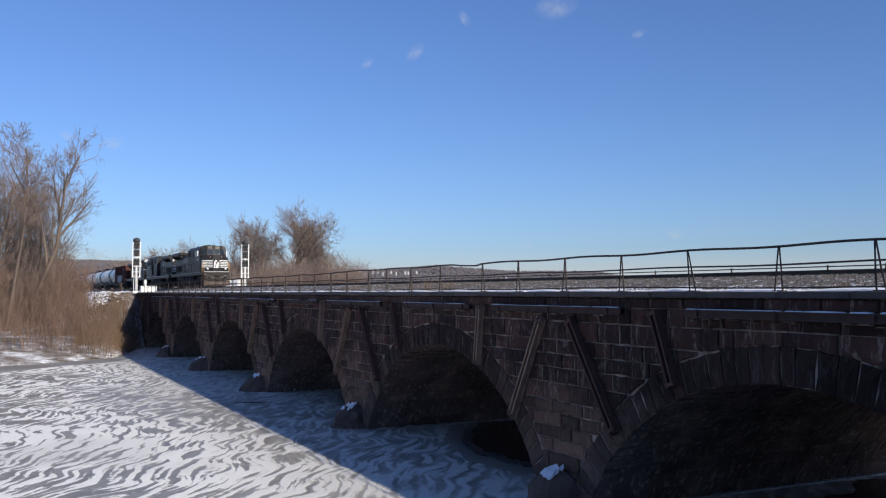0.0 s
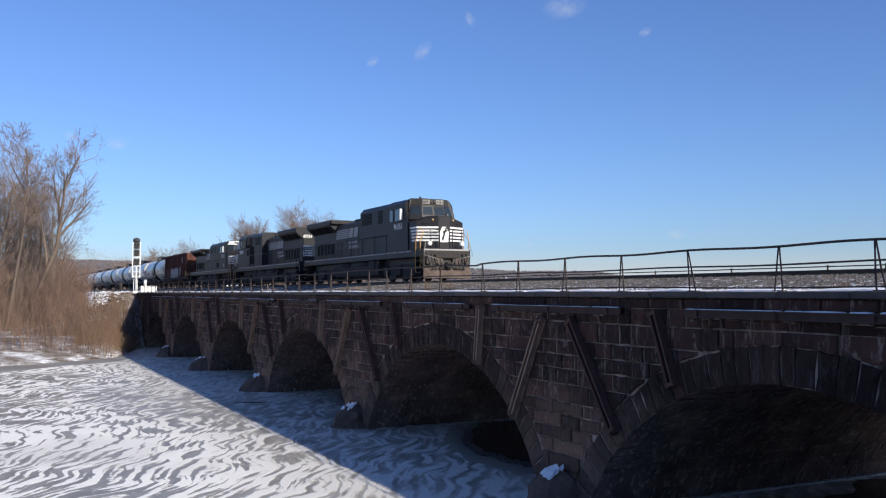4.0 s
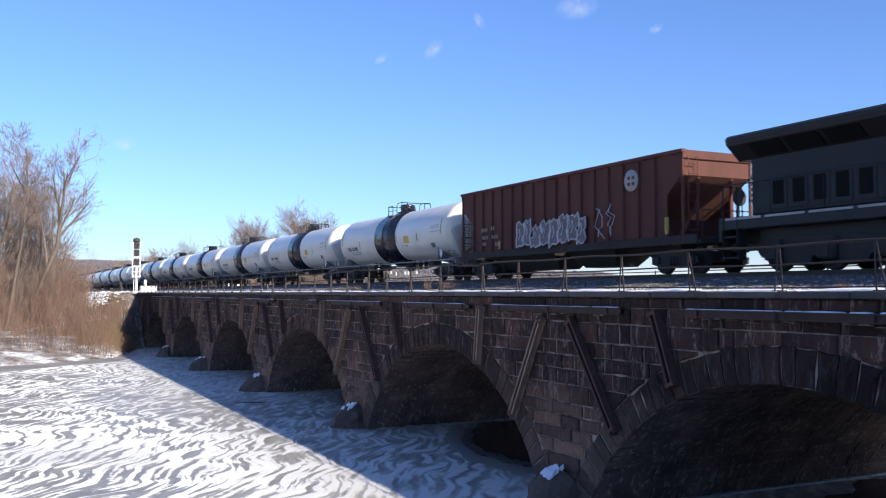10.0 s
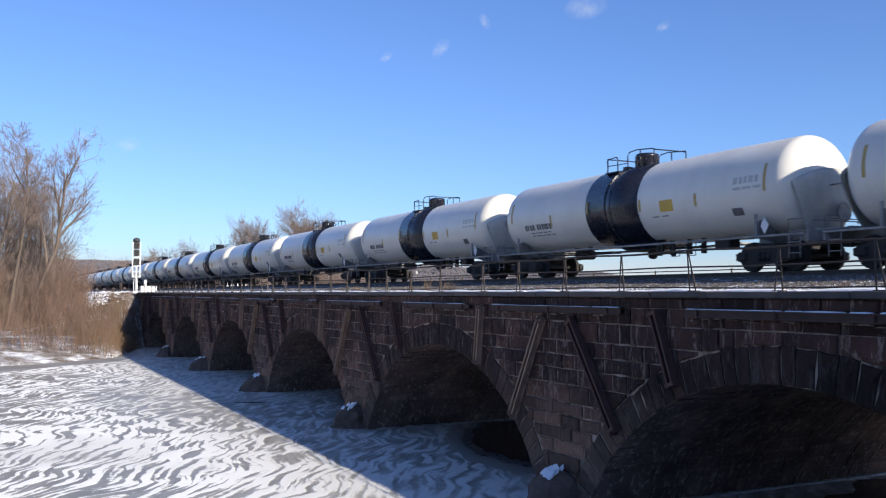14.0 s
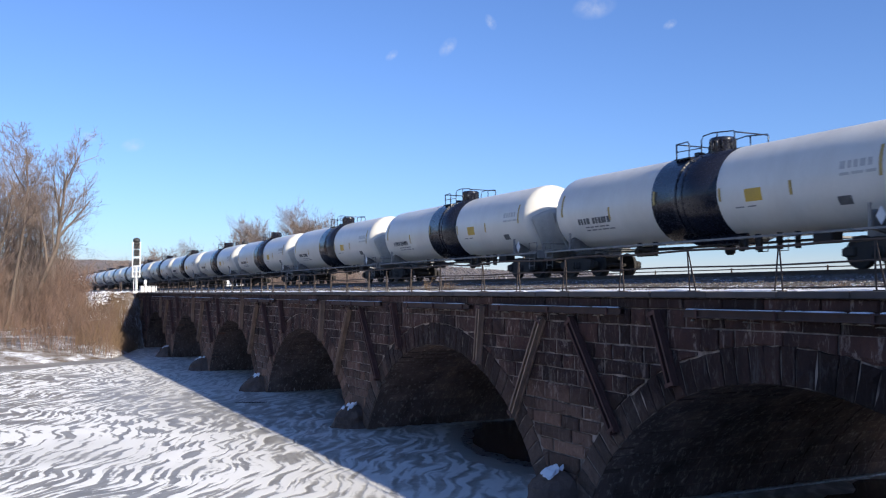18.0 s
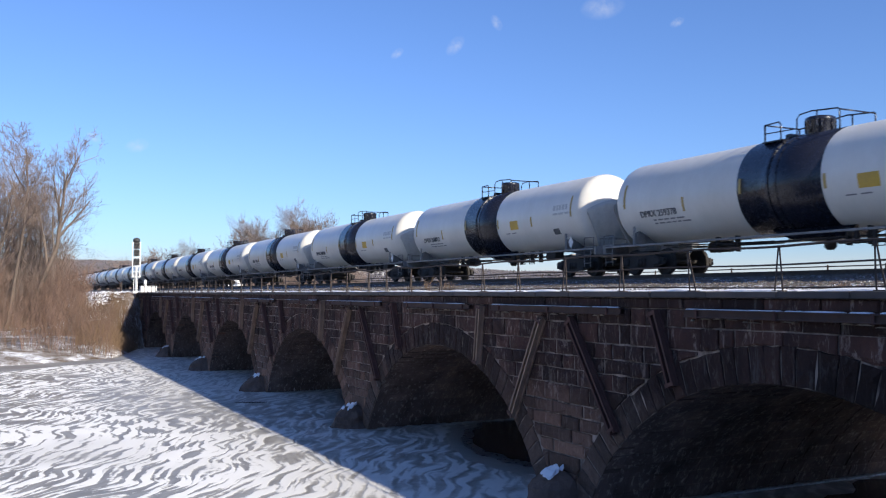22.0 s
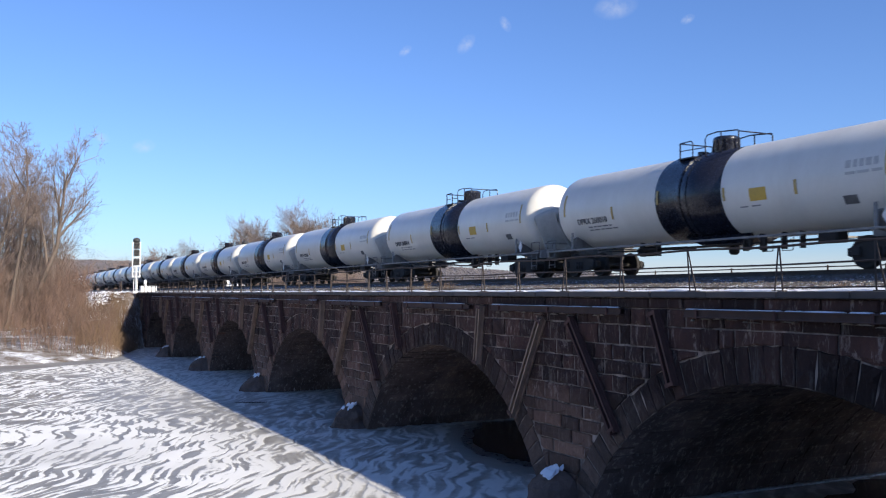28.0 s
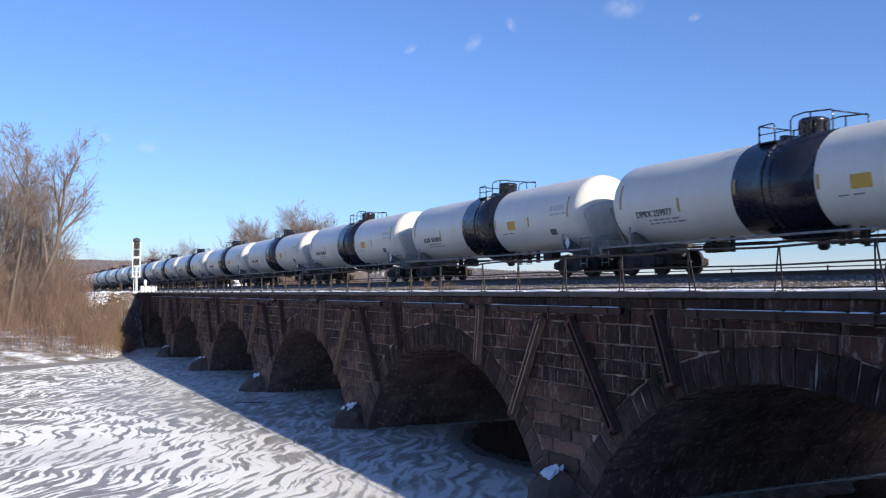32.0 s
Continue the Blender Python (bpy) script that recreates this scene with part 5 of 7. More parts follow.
def ladder(m, x, y, z0, z1, w=0.42, r=0.016, along="x"):
    for a in (-w / 2, w / 2):
        p = (x + a, y) if along == "x" else (x, y + a)
        m.tube([(*p, z0), (*p, z1)], r, 5)
    z = z0 + 0.15
    while z < z1:
        if along == "x": m.tube([(x - w / 2, y, z), (x + w / 2, y, z)], r, 5)
        else: m.tube([(x, y - w / 2, z), (x, y + w / 2, z)], r, 5)
        z += 0.32


TANK_R, TANK_Z = 1.54, 2.64
HEAD_X = 7.83


def tank_point(x, ang, out=0.0):
    """A point on the shell; ang in degrees down from the top towards the near side."""
    a = radians(ang)
    return (x, -(TANK_R + out) * math.sin(a), TANK_Z + (TANK_R + out) * math.cos(a))


def shell_patch(m, x0, x1, a0, a1, out=0.006, n=6):
    """A thin curved plate on the tank's side."""
    rings = []
    for i in range(n + 1):
        a = a0 + (a1 - a0) * i / n
        rings.append([tank_point(x0, a, out), tank_point(x1, a, out), tank_point(x1, a, -0.01), tank_point(x0, a, -0.01)])
    return m.loft(rings)


def tank_car(variant):
    rnd = random.Random(500 + variant)
    car = thing("tank_car", ("white railway tank car with a black centre band and grey stencils" if variant != 1 else "white railway tank car with a black band and offset housing"), "tank car", "tank cars of the train")
    prof = [(-HEAD_X - 0.77 * math.sin(t), max(0.02, TANK_R * math.cos(t))) for t in [radians(a) for a in (90, 80, 70, 60, 50, 40, 30, 21, 13, 6, 0)]]
    prof += [(x, TANK_R) for x in (-5.0, -2.5, 0.0, 2.5, 5.0)] + [(-a, r) for a, r in prof[::-1]]
    tank = part("tank", M().lathe(prof, "x", (0, 0, TANK_Z), 48), TANK_WHITE, car, "off-white welded tank with domed ends")
    part("band", M().lathe([(-1.86, TANK_R), (-1.86, TANK_R + 0.008), (1.38, TANK_R + 0.008), (1.38, TANK_R)], "x", (0, 0, TANK_Z), 48), TANK_BLACK, tank, "glossy black centre band")
    for x in (-0.62, -0.3):
        part("hoop", shell_patch(M(), x - 0.035, x + 0.035, 12, 150, 0.03, 14), TANK_BLACK, tank, "black steel hoop round the band")
    for s in (-1, 1):
        rows = []
        for i in range(15):
            u = -1 + 2 * i / 14
            col = []
            for j in range(11):
                f = j / 10
                z = 1.13 + f * (1.95 - 0.42 * u * u)
                y = u * (0.72 + 0.66 * min(1.0, (z - 1.13) / 1.35))
                r2 = (y * y + (z - TANK_Z) ** 2) / TANK_R ** 2
                col.append((s * (HEAD_X + 0.06 + 0.77 * math.sqrt(max(0.05, 1 - 0.66 * r2))), y, z))
            rows.append(col)
        m = M()
        back = [[(x - s * 0.03, y, z) for x, y, z in c] for c in rows]
        m.loft([c + d[::-1] for c, d in zip(rows, back)])
        m.sm = [True] * len(m.sm)
        sh = part("head_shield", m, SHIELD, car, "grimy grey steel shield before the tank's end")
        part("shield_bracket", M().box(s * 8.72 - 0.05, s * 8.72 + 0.05, -0.75, 0.75, 1.12, 1.24, 0.01), SHIELD, sh)
    m = M()
    m.tube([(8.62, 0.35, 1.15), (8.74, 0.35, 2.05)], 0.03, 6).lathe([(-0.05, 0.28), (0.0, 0.31), (0.03, 0.28)], "x", (8.76, 0.35, 1.75), 16)
    part("brake_wheel", m, TANK_FRAME, car, "grey hand-brake wheel on the end")
    part("end_pipe", M().tube([(8.66, -0.1, 2.55), (8.7, 0.25, 2.62), (8.64, 0.8, 2.6)], 0.02, 5), TANK_FRAME, car, "thin grey pipe across the shield")
    # top fittings
    dome = part("manway", M().lathe([(4.1, 0.4), (4.22, 0.41), (4.62, 0.41), (4.66, 0.44), (4.76, 0.44), (4.8, 0.36), (4.82, 0.05)], "z", (0.07, 0, 0), 24), TANK_BLACK, car, "black round protective housing")
    for k in range(8):
        a = 2 * math.pi * k / 8
        part("bolt_lug", M().tube([(0.07 + 0.43 * math.cos(a), 0.43 * math.sin(a), 4.3), (0.07 + 0.43 * math.cos(a), 0.43 * math.sin(a), 4.7)], 0.025, 5), TANK_BLACK, dome)
    m = M()
    m.box(-1.45, -0.65, -0.85, 0.85, 4.14, 4.18).box(0.85, 1.4, -0.6, 0.6, 4.16, 4.2)
    m.box(-1.0, -0.75, -0.35, 0.0, 4.18, 4.4, 0.03).tube([(-0.9, 0.3, 4.1), (-0.9, 0.3, 4.42)], 0.12, 8)
    part("top_platform", m, TANK_BLACK, car, "black steel platform with valves")
    m = M()
    for y in (-0.75, 0.75):
        m.tube([(-1.42, y, 3.98), (-1.42, y, 4.72)], 0.03, 6).tube([(-1.42, y, 4.72), (-0.85, y, 4.74), (-0.78, y, 4.66), (-0.78, y, 4.15)], 0.024, 5)
        m.tube([(-0.15, y, 4.1), (-0.15, y, 4.7), (-0.05, y, 4.82), (0.4, y, 4.86), (1.36, y, 4.78), (1.4, y, 4.72), (1.4, y, 4.1)], 0.024, 5)
        m.tube([(0.6, y, 4.05), (0.6, y, 4.84)], 0.024, 5)
    m.tube([(-1.42, -0.75, 4.72), (-1.42, 0.75, 4.72)], 0.024, 5).tube([(1.4, -0.75, 4.74), (1.4, 0.75, 4.74)], 0.024, 5)
    m.tube([(-1.42, -0.75, 4.45), (-0.15, -0.75, 4.42)], 0.018, 5)
    part("safety_railing", m, TANK_BLACK, car, "thin dark pipe railing round the manway")
    if variant == 1: part("valve_housing", M().lathe([(4.1, 0.2), (4.4, 0.2), (4.45, 0.12)], "z", (0.75, -0.1, 0), 12).tube([(0.4, -0.3, 4.15), (0.4, -0.3, 4.5), (0.65, -0.3, 4.55)], 0.03, 5), TANK_BLACK, car, "small black valve housing")
    for o in car.children:
        if o.name.split(".")[0] in ("manway", "top_platform", "safety_railing", "valve_housing"):
            o.location.z -= 0.13
            if variant == 1 and o.name.startswith("manway"): o.location.x -= 0.3
    # underframe
    for s in (-1, 1):
        m = M()
        m.box(min(s * 6.0, s * 9.0), max(s * 6.0, s * 9.0), -0.32, 0.32, 0.78, 1.2, 0.03)
        m.box(s * 8.95 - 0.06, s * 8.95 + 0.06, -1.45, 1.45, 0.82, 1.16, 0.02)
        m.box(min(s * 8.3, s * 8.9), max(s * 8.3, s * 8.9), -1.48, 1.48, 1.12, 1.16)
        part("stub_sill", m, TANK_FRAME, car, "dirty off-white stub sill and end beam")
        part("saddle", M().prism([(-1.46, 1.05), (-1.4, 1.5), (-1.28, 1.58), (-0.9, 1.4), (-0.5, 1.25), (0.5, 1.25), (0.9, 1.4), (1.28, 1.58), (1.4, 1.5), (1.46, 1.05), (0.4, 0.85), (-0.4, 0.85)], s * 7.05 - 0.07, s * 7.05 + 0.07, "x"), GRIME, car, "grimy saddle under the tank")
        for y in (-1.49, 1.49):
            part("post", M().box(s * 7.05 - 0.05, s * 7.05 + 0.05, y - 0.03, y + 0.03, 1.05, 1.75, 0.01), TANK_FRAME, car)
    for y in (-1.5, 1.5):
        m = M()
        m.box(-8.95, 8.95, y - 0.03, y + 0.03, 1.02, 1.09, 0.01)
        for x in (-6.3, -4.0, -2.0, 2.0, 4.0, 6.3):
            m.box(x - 0.03, x + 0.03, min(y, y * 0.55), max(y, y * 0.55), 1.03, 1.09)
        part("side_sill", m, TANK_FRAME, car, "slim grey side running bar")
    for s in (-1, 1):
        m = M()
        for y in (-1.47, 1.47):
            m.tube([(s * 8.92, y, 1.1), (s * 8.92, y, 1.5), (s * 8.3, y, 1.5), (s * 8.3, y, 1.12)], 0.018, 5)
        m.tube([(s * 8.97, -1.2, 1.1), (s * 8.97, -1.2, 1.45), (s * 8.97, 1.2, 1.45), (s * 8.97, 1.2, 1.1)], 0.018, 5)
        part("grab_iron", m, TANK_FRAME, car, "thin steel grab irons")
        m = M()
        ladder(m, s * 8.55, -1.5, 0.35, 1.1, 0.42)
        part("ladder", m, TANK_FRAME, car)
    m = M()
    m.lathe([(0.62, 0.1), (0.7, 0.18), (0.95, 0.2), (1.3, 0.3)], "z", (0.35, 0, 0), 12)
    m.box(-0.5, 1.2, -0.35, 0.35, 1.0, 1.2, 0.05).box(2.0, 2.1, -1.0, -0.9, 0.7, 1.1).box(2.6, 2.7, -1.0, -0.9, 0.62, 1.1)
    m.tube([(-4.8, -0.7, 0.92), (4.9, -0.7, 0.92)], 0.03, 5).tube([(1.4, -0.9, 0.75), (3.3, -0.9, 0.72)], 0.03, 5)
    for x in (-3.6, -2.7, 1.6, 2.3, 3.2, 3.9):
        m.box(x - 0.03, x + 0.03, -0.8, -0.6, 0.68, 1.2)
    m.tube([(-5.2, 0.5, 0.95), (-4.2, 0.5, 0.95)], 0.2, 10)
    m.box(4.6, 5.3, -0.9, -0.4, 0.78, 1.15, 0.04)
    part("bottom_outlet", m, DARK_STEEL, car, "dark outlet valve and brake rigging under the tank")
    part("bottom_skid", M().loft([[(-1.2, -0.75, 1.26), (1.9, -0.75, 1.26), (1.9, 0.75, 1.26), (-1.2, 0.75, 1.26)], [(-0.7, -0.5, 0.98), (1.4, -0.5, 0.98), (1.4, 0.5, 0.98), (-0.7, 0.5, 0.98)], [(-0.1, -0.25, 0.88), (0.8, -0.25, 0.88), (0.8, 0.25, 0.88), (-0.1, 0.25, 0.88)]]), TANK_BLACK, car, "black sloping outlet skid under the band")
    for x in (2.5, 3.3):
        part("hanger_frame", M().tube([(x, -0.95, 1.08), (x + 0.04, -0.95, 0.62), (x + 0.45, -0.95, 0.62), (x + 0.48, -0.95, 1.08)], 0.02, 5), DARK_STEEL, car)
    for y, z in ((-0.85, 0.95), (-0.45, 0.9)):
        part("brake_pipe", M().tube([(-6.2, y, z + 0.08), (-3.0, y, z), (-1.0, y, z - 0.02)], 0.022, 5), DARK_STEEL, car)
    # markings
    part("reflective_patch", shell_patch(M(), 2.58, 3.26, 93, 108), YELLOW, tank, "square yellow panel")
    for x, a, e in ((-7.55, 64, 98), (-4.4, 92, 110), (-1.74, 80, 98), (1.5, 88, 104), (4.4, 90, 106), (7.45, 66, 98)):
        part("reflective_strip", shell_patch(M(), x - 0.05, x + 0.05, a, e, 0.012), FADED_YELLOW, tank, "narrow yellow reflective strip")
    m = bars = M()
    x = -6.5
    for w in (0.22, 0.2, 0.22, 0.24, 0, 0.2, 0.22, 0.2, 0.22, 0.2, 0.22):
        if w: shell_patch(m, x, x + w * rnd.uniform(0.55, 0.8), 104, 113, 0.006, 2)
        x += 0.19
    m = M()
    for r in range(2):
        x = -6.1
        while x < -4.6:
            w = rnd.uniform(0.15, 0.4)
            shell_patch(m, x, x + w, 117 + 5 * r, 118.8 + 5 * r, 0.006, 1)
            x += w + 0.09
    for x in (3.0, 3.5):
        shell_patch(m, x - 0.9, x - 0.55, 113, 114.5, 0.006, 1)
    part("stencil", m, GREY_STENCIL, tank, "dark grey stencilled lettering bars")
    part("car_number", bars, BLACK_STENCIL, tank, "dark grey stencilled number")
    part("placard", shell_patch(M(), 5.95, 6.4, 114, 124), BLACK_STENCIL, tank, "small dark consolidated stencil panel")
    m = M()
    for r in range(2):
        x = 6.15
        while x < 7.2:
            w = rnd.uniform(0.12, 0.2) if r == 0 else rnd.uniform(0.2, 0.4)
            shell_patch(m, x, x + w, 78 + 12 * r, 86 + 7 * r, 0.006, 1)
            x += w + 0.08
    part("faded_logo", m, PALE_STENCIL, tank, "faded pale grey lettering")
    part("hazard_placard", M().prism([(7.4, 1.12), (7.56, 1.38), (7.4, 1.64), (7.24, 1.38)], -1.5, -1.48), WHITE_PAINT, car, "white diamond placard")
    coupler(9.25, car)
    coupler(-9.25, car)
    truck(-7.05, car, 2, 0.46, 1.78, False)
    truck(7.05, car, 2, 0.46, 1.78, False)
    return car


def hopper_car():
    car = thing("hopper_car", "weathered oxide-red ribbed hopper car with grey graffiti", "hopper car")
    b = 7.72
    for s in (-1, 1):
        part("side_sheet", M().prism([(-7.45, 1.28), (6.9, 1.28), (6.9, 2.7), (b, 3.45), (b, 4.15), (-8.42, 4.15), (-8.42, 3.45), (-7.45, 2.65)], s * 1.5 - 0.03, s * 1.5 + 0.03), HOPPER, car, "oxide-red steel side sheet")
    m = M()
    for s in (-1, 1):
        b = 7.72 if s > 0 else 8.42
        m.prism([(s * b, 4.15), (s * b, 3.35), (s * (b - 1.9), 2.0), (s * (b - 1.95), 2.05), (s * (b - 0.06), 3.4), (s * (b - 0.06), 4.15)], -1.5, 1.5)
        part("end_sheet", m, HOPPER, car, "sloping red end sheet")
        m = M()
        part("end_cap", M().box(s * (b + 0.02) - 0.06, s * (b + 0.02) + 0.06, -1.58, 1.58, 3.9, 4.2, 0.02), HOPPER, car)
        for y in (-1.52, 1.52):
            part("corner_post", M().box(s * b - 0.05, s * b + 0.05, y - 0.05, y + 0.05, 1.0, 4.16, 0.02), HOPPER, car)
        for y in (-0.75, 0.75):
            part("end_post", M().tube([(s * (b - 0.2), y, 1.15), (s * (b - 0.1), y, 3.4)], 0.06, 6), HOPPER, car)
        part("end_brace", M().tube([(s * (b - 0.1), -1.45, 1.3), (s * (b - 0.9), -0.1, 2.6)], 0.05, 6), HOPPER, car)
    for i in range(16):
        x = -7.2 + 0.9 * i
        for s in (-1, 1):
            m2 = SHARED.get("rib")
            if m2 is None:
                m2 = M().prism([(-0.075, 0), (-0.05, -0.1), (0.05, -0.1), (0.075, 0)], 1.3, 4.1, "z").mesh("rib")
                m2.materials.append(HOPPER)
                SHARED["rib"] = m2
            r = part("rib", m2, None, car, at=(x, s * 1.53, 0))
            if s > 0: r.rotation_euler.z = math.pi
    for y in (-1.55, 1.55):
        part("top_chord", M().box(-8.5, 7.82, y - 0.1, y + 0.1, 4.1, 4.23, 0.02), HOPPER, car)
    m = M()
    m.box(-8.3, 8.3, -0.3, 0.3, 1.0, 1.3, 0.03)
    for y in (-1.5, 1.5):
        m.box(-8.4, 8.4, y - 0.06, y + 0.06, 0.98, 1.3, 0.02)
    for s in (-1, 1):
        e = 8.15 if s > 0 else -8.55
        m.box(e - 0.4, e + 0.4, -1.5, 1.5, 1.0, 1.12)
    part("side_sill", m, LOCO_GEAR, car, "dark rusty side sill")
    for i, x in enumerate((-3.6, 1.65, 5.9)):
        m = M()
        ha, hb = ((2.8, 2.3), (1.9, 1.05), (1.2, 0.7))[i]
        m.loft([[(x - ha, -1.3, 1.3), (x + ha, -1.3, 1.3), (x + ha, 1.3, 1.3), (x - ha, 1.3, 1.3)], [(x - hb, -0.5, 0.36), (x + hb, -0.5, 0.36), (x + hb, 0.5, 0.36), (x - hb, 0.5, 0.36)]])
        part("discharge_chute", m, DARK_STEEL, car, "dark sloping discharge hopper")
    for s in (-1, 1):
        m = M()
        ladder(m, s * (7.95 if s < 0 else 7.4), -1.56, 0.5, 3.0 if s < 0 else 1.5, 0.42)
        ladder(m, s * (7.86 if s > 0 else 8.55), -1.2, 1.0, 4.0, 0.4, along="y")
        e = 8.5 if s > 0 else -8.85
        m.tube([(e, -1.4, 1.1), (e, -1.4, 2.1), (e, 1.4, 2.1), (e, 1.4, 1.1)], 0.02, 5)
        part("ladder", m, HOPPER, car, "steel end ladder and grab rails")
    m = M()
    m.tube([(8.2, 0.5, 1.1), (8.2, 0.5, 2.6)], 0.04, 6).lathe([(-0.02, 0.3), (0.02, 0.3)], "x", (8.25, 0.5, 2.6), 14)
    part("brake_wheel", m, DARK_STEEL, car, "dark hand-brake wheel")
    # emblem, lettering bars and graffiti
    part("emblem", M().lathe([(-1.665, 0.0), (-1.665, 0.4), (-1.655, 0.4)], "y", (5.1, 0, 3.42), 24), GREY_LETTER, car, "faded white round emblem")
    m = M()
    for x, z in ((4.97, 3.52), (5.23, 3.52), (4.97, 3.3), (5.23, 3.3)):
        m.box(x - 0.07, x + 0.07, -1.675, -1.666, z - 0.06, z + 0.06)
    part("emblem_mark", m, HOPPER, car)
    rnd = random.Random(5)
    m = M()
    for x, z, n in ((-6.3, 2.2, 3), (-5.4, 2.25, 2), (-6.2, 1.85, 3), (-5.3, 1.85, 3), (-6.2, 1.55, 2), (-5.0, 1.5, 2)):
        for i in range(n):
            m.box(x + 0.2 * i, x + 0.2 * i + 0.13, -1.645, -1.638, z, z + 0.17)
    for x, z0, z1 in ((-4.62, 1.36, 1.72), (6.95, 1.36, 1.95)):
        part("reflective_strip", M().box(x - 0.05, x + 0.05, -1.642, -1.53, z0, z1, 0.005), FADED_YELLOW, car, "narrow yellow reflective strip")
    part("lettering", m, FADED_LETTER, car, "faded white stencilled bars")
    m, o = M(), M()
    x = -3.15
    for k in range(8):
        w, h = rnd.uniform(0.6, 0.85), rnd.uniform(0.85, 1.2)
        z = 1.3 + rnd.uniform(-0.04, 0.1) + 0.02 * x
        # an angular letter-like outline with an inner stroke
        pts = [(0.05, 0.0), (0.3, 0.12), (0.42, 0.02), (0.7, 0.0), (0.95, 0.15), (0.78, 0.42), (1.0, 0.62), (0.85, 1.0), (0.55, 0.85), (0.4, 1.02), (0.12, 0.95), (0.2, 0.55), (0.0, 0.4)]
        pts = [(x + w * (a + rnd.uniform(-0.09, 0.09) + 0.12 * b), z + h * (b + rnd.uniform(-0.07, 0.07))) for a, b in pts]
        m.prism(pts, -1.645 - 0.0015 * k, -1.638)
        o.tube([(p[0], -1.655 - 0.002 * k, p[1]) for p in pts + pts[:1]], 0.04, 4)
        o.tube([(x + w * 0.35, -1.657 - 0.002 * k, z + h * 0.3), (x + w * 0.55, -1.657 - 0.002 * k, z + h * 0.5), (x + w * 0.45, -1.657 - 0.002 * k, z + h * 0.75)], 0.03, 4)
        x += w * 0.88
    for k in range(4):
        x0 = 2.9 + 0.35 * k
        o.tube([(x0 + rnd.uniform(-0.25, 0.25), -1.655, 1.5 + 0.22 * j + rnd.uniform(-0.1, 0.1)) for j in range(6)], 0.02, 4)
    g = part("graffiti", m, GRAFFITI, car, "faded grey spray-painted scrawl")
    part("graffiti_outline", o, surface("pale_spray_outline", (0.62, 0.62, 0.63), (0.4, 0.4, 0.42), 0.7, grain=10, stain=2, bump=0), g)
    coupler(8.82, car)
    coupler(-9.2, car)
    truck(-7.0, car, 2, 0.46, 1.78, False)
    truck(6.8, car, 2, 0.46, 1.78, False)
    return car


def rail_run(m, x0, x1, y, z0, z1, step):
    """A handrail on stanchions."""
    n = max(1, round(abs(x1 - x0) / step))
    for i in range(n + 1):
        x = x0 + (x1 - x0) * i / n
        m.tube([(x, y, z0), (x, y, z1)], 0.018, 5)
    m.tube([(x0, y, z1), (x1, y, z1)], 0.02, 5)


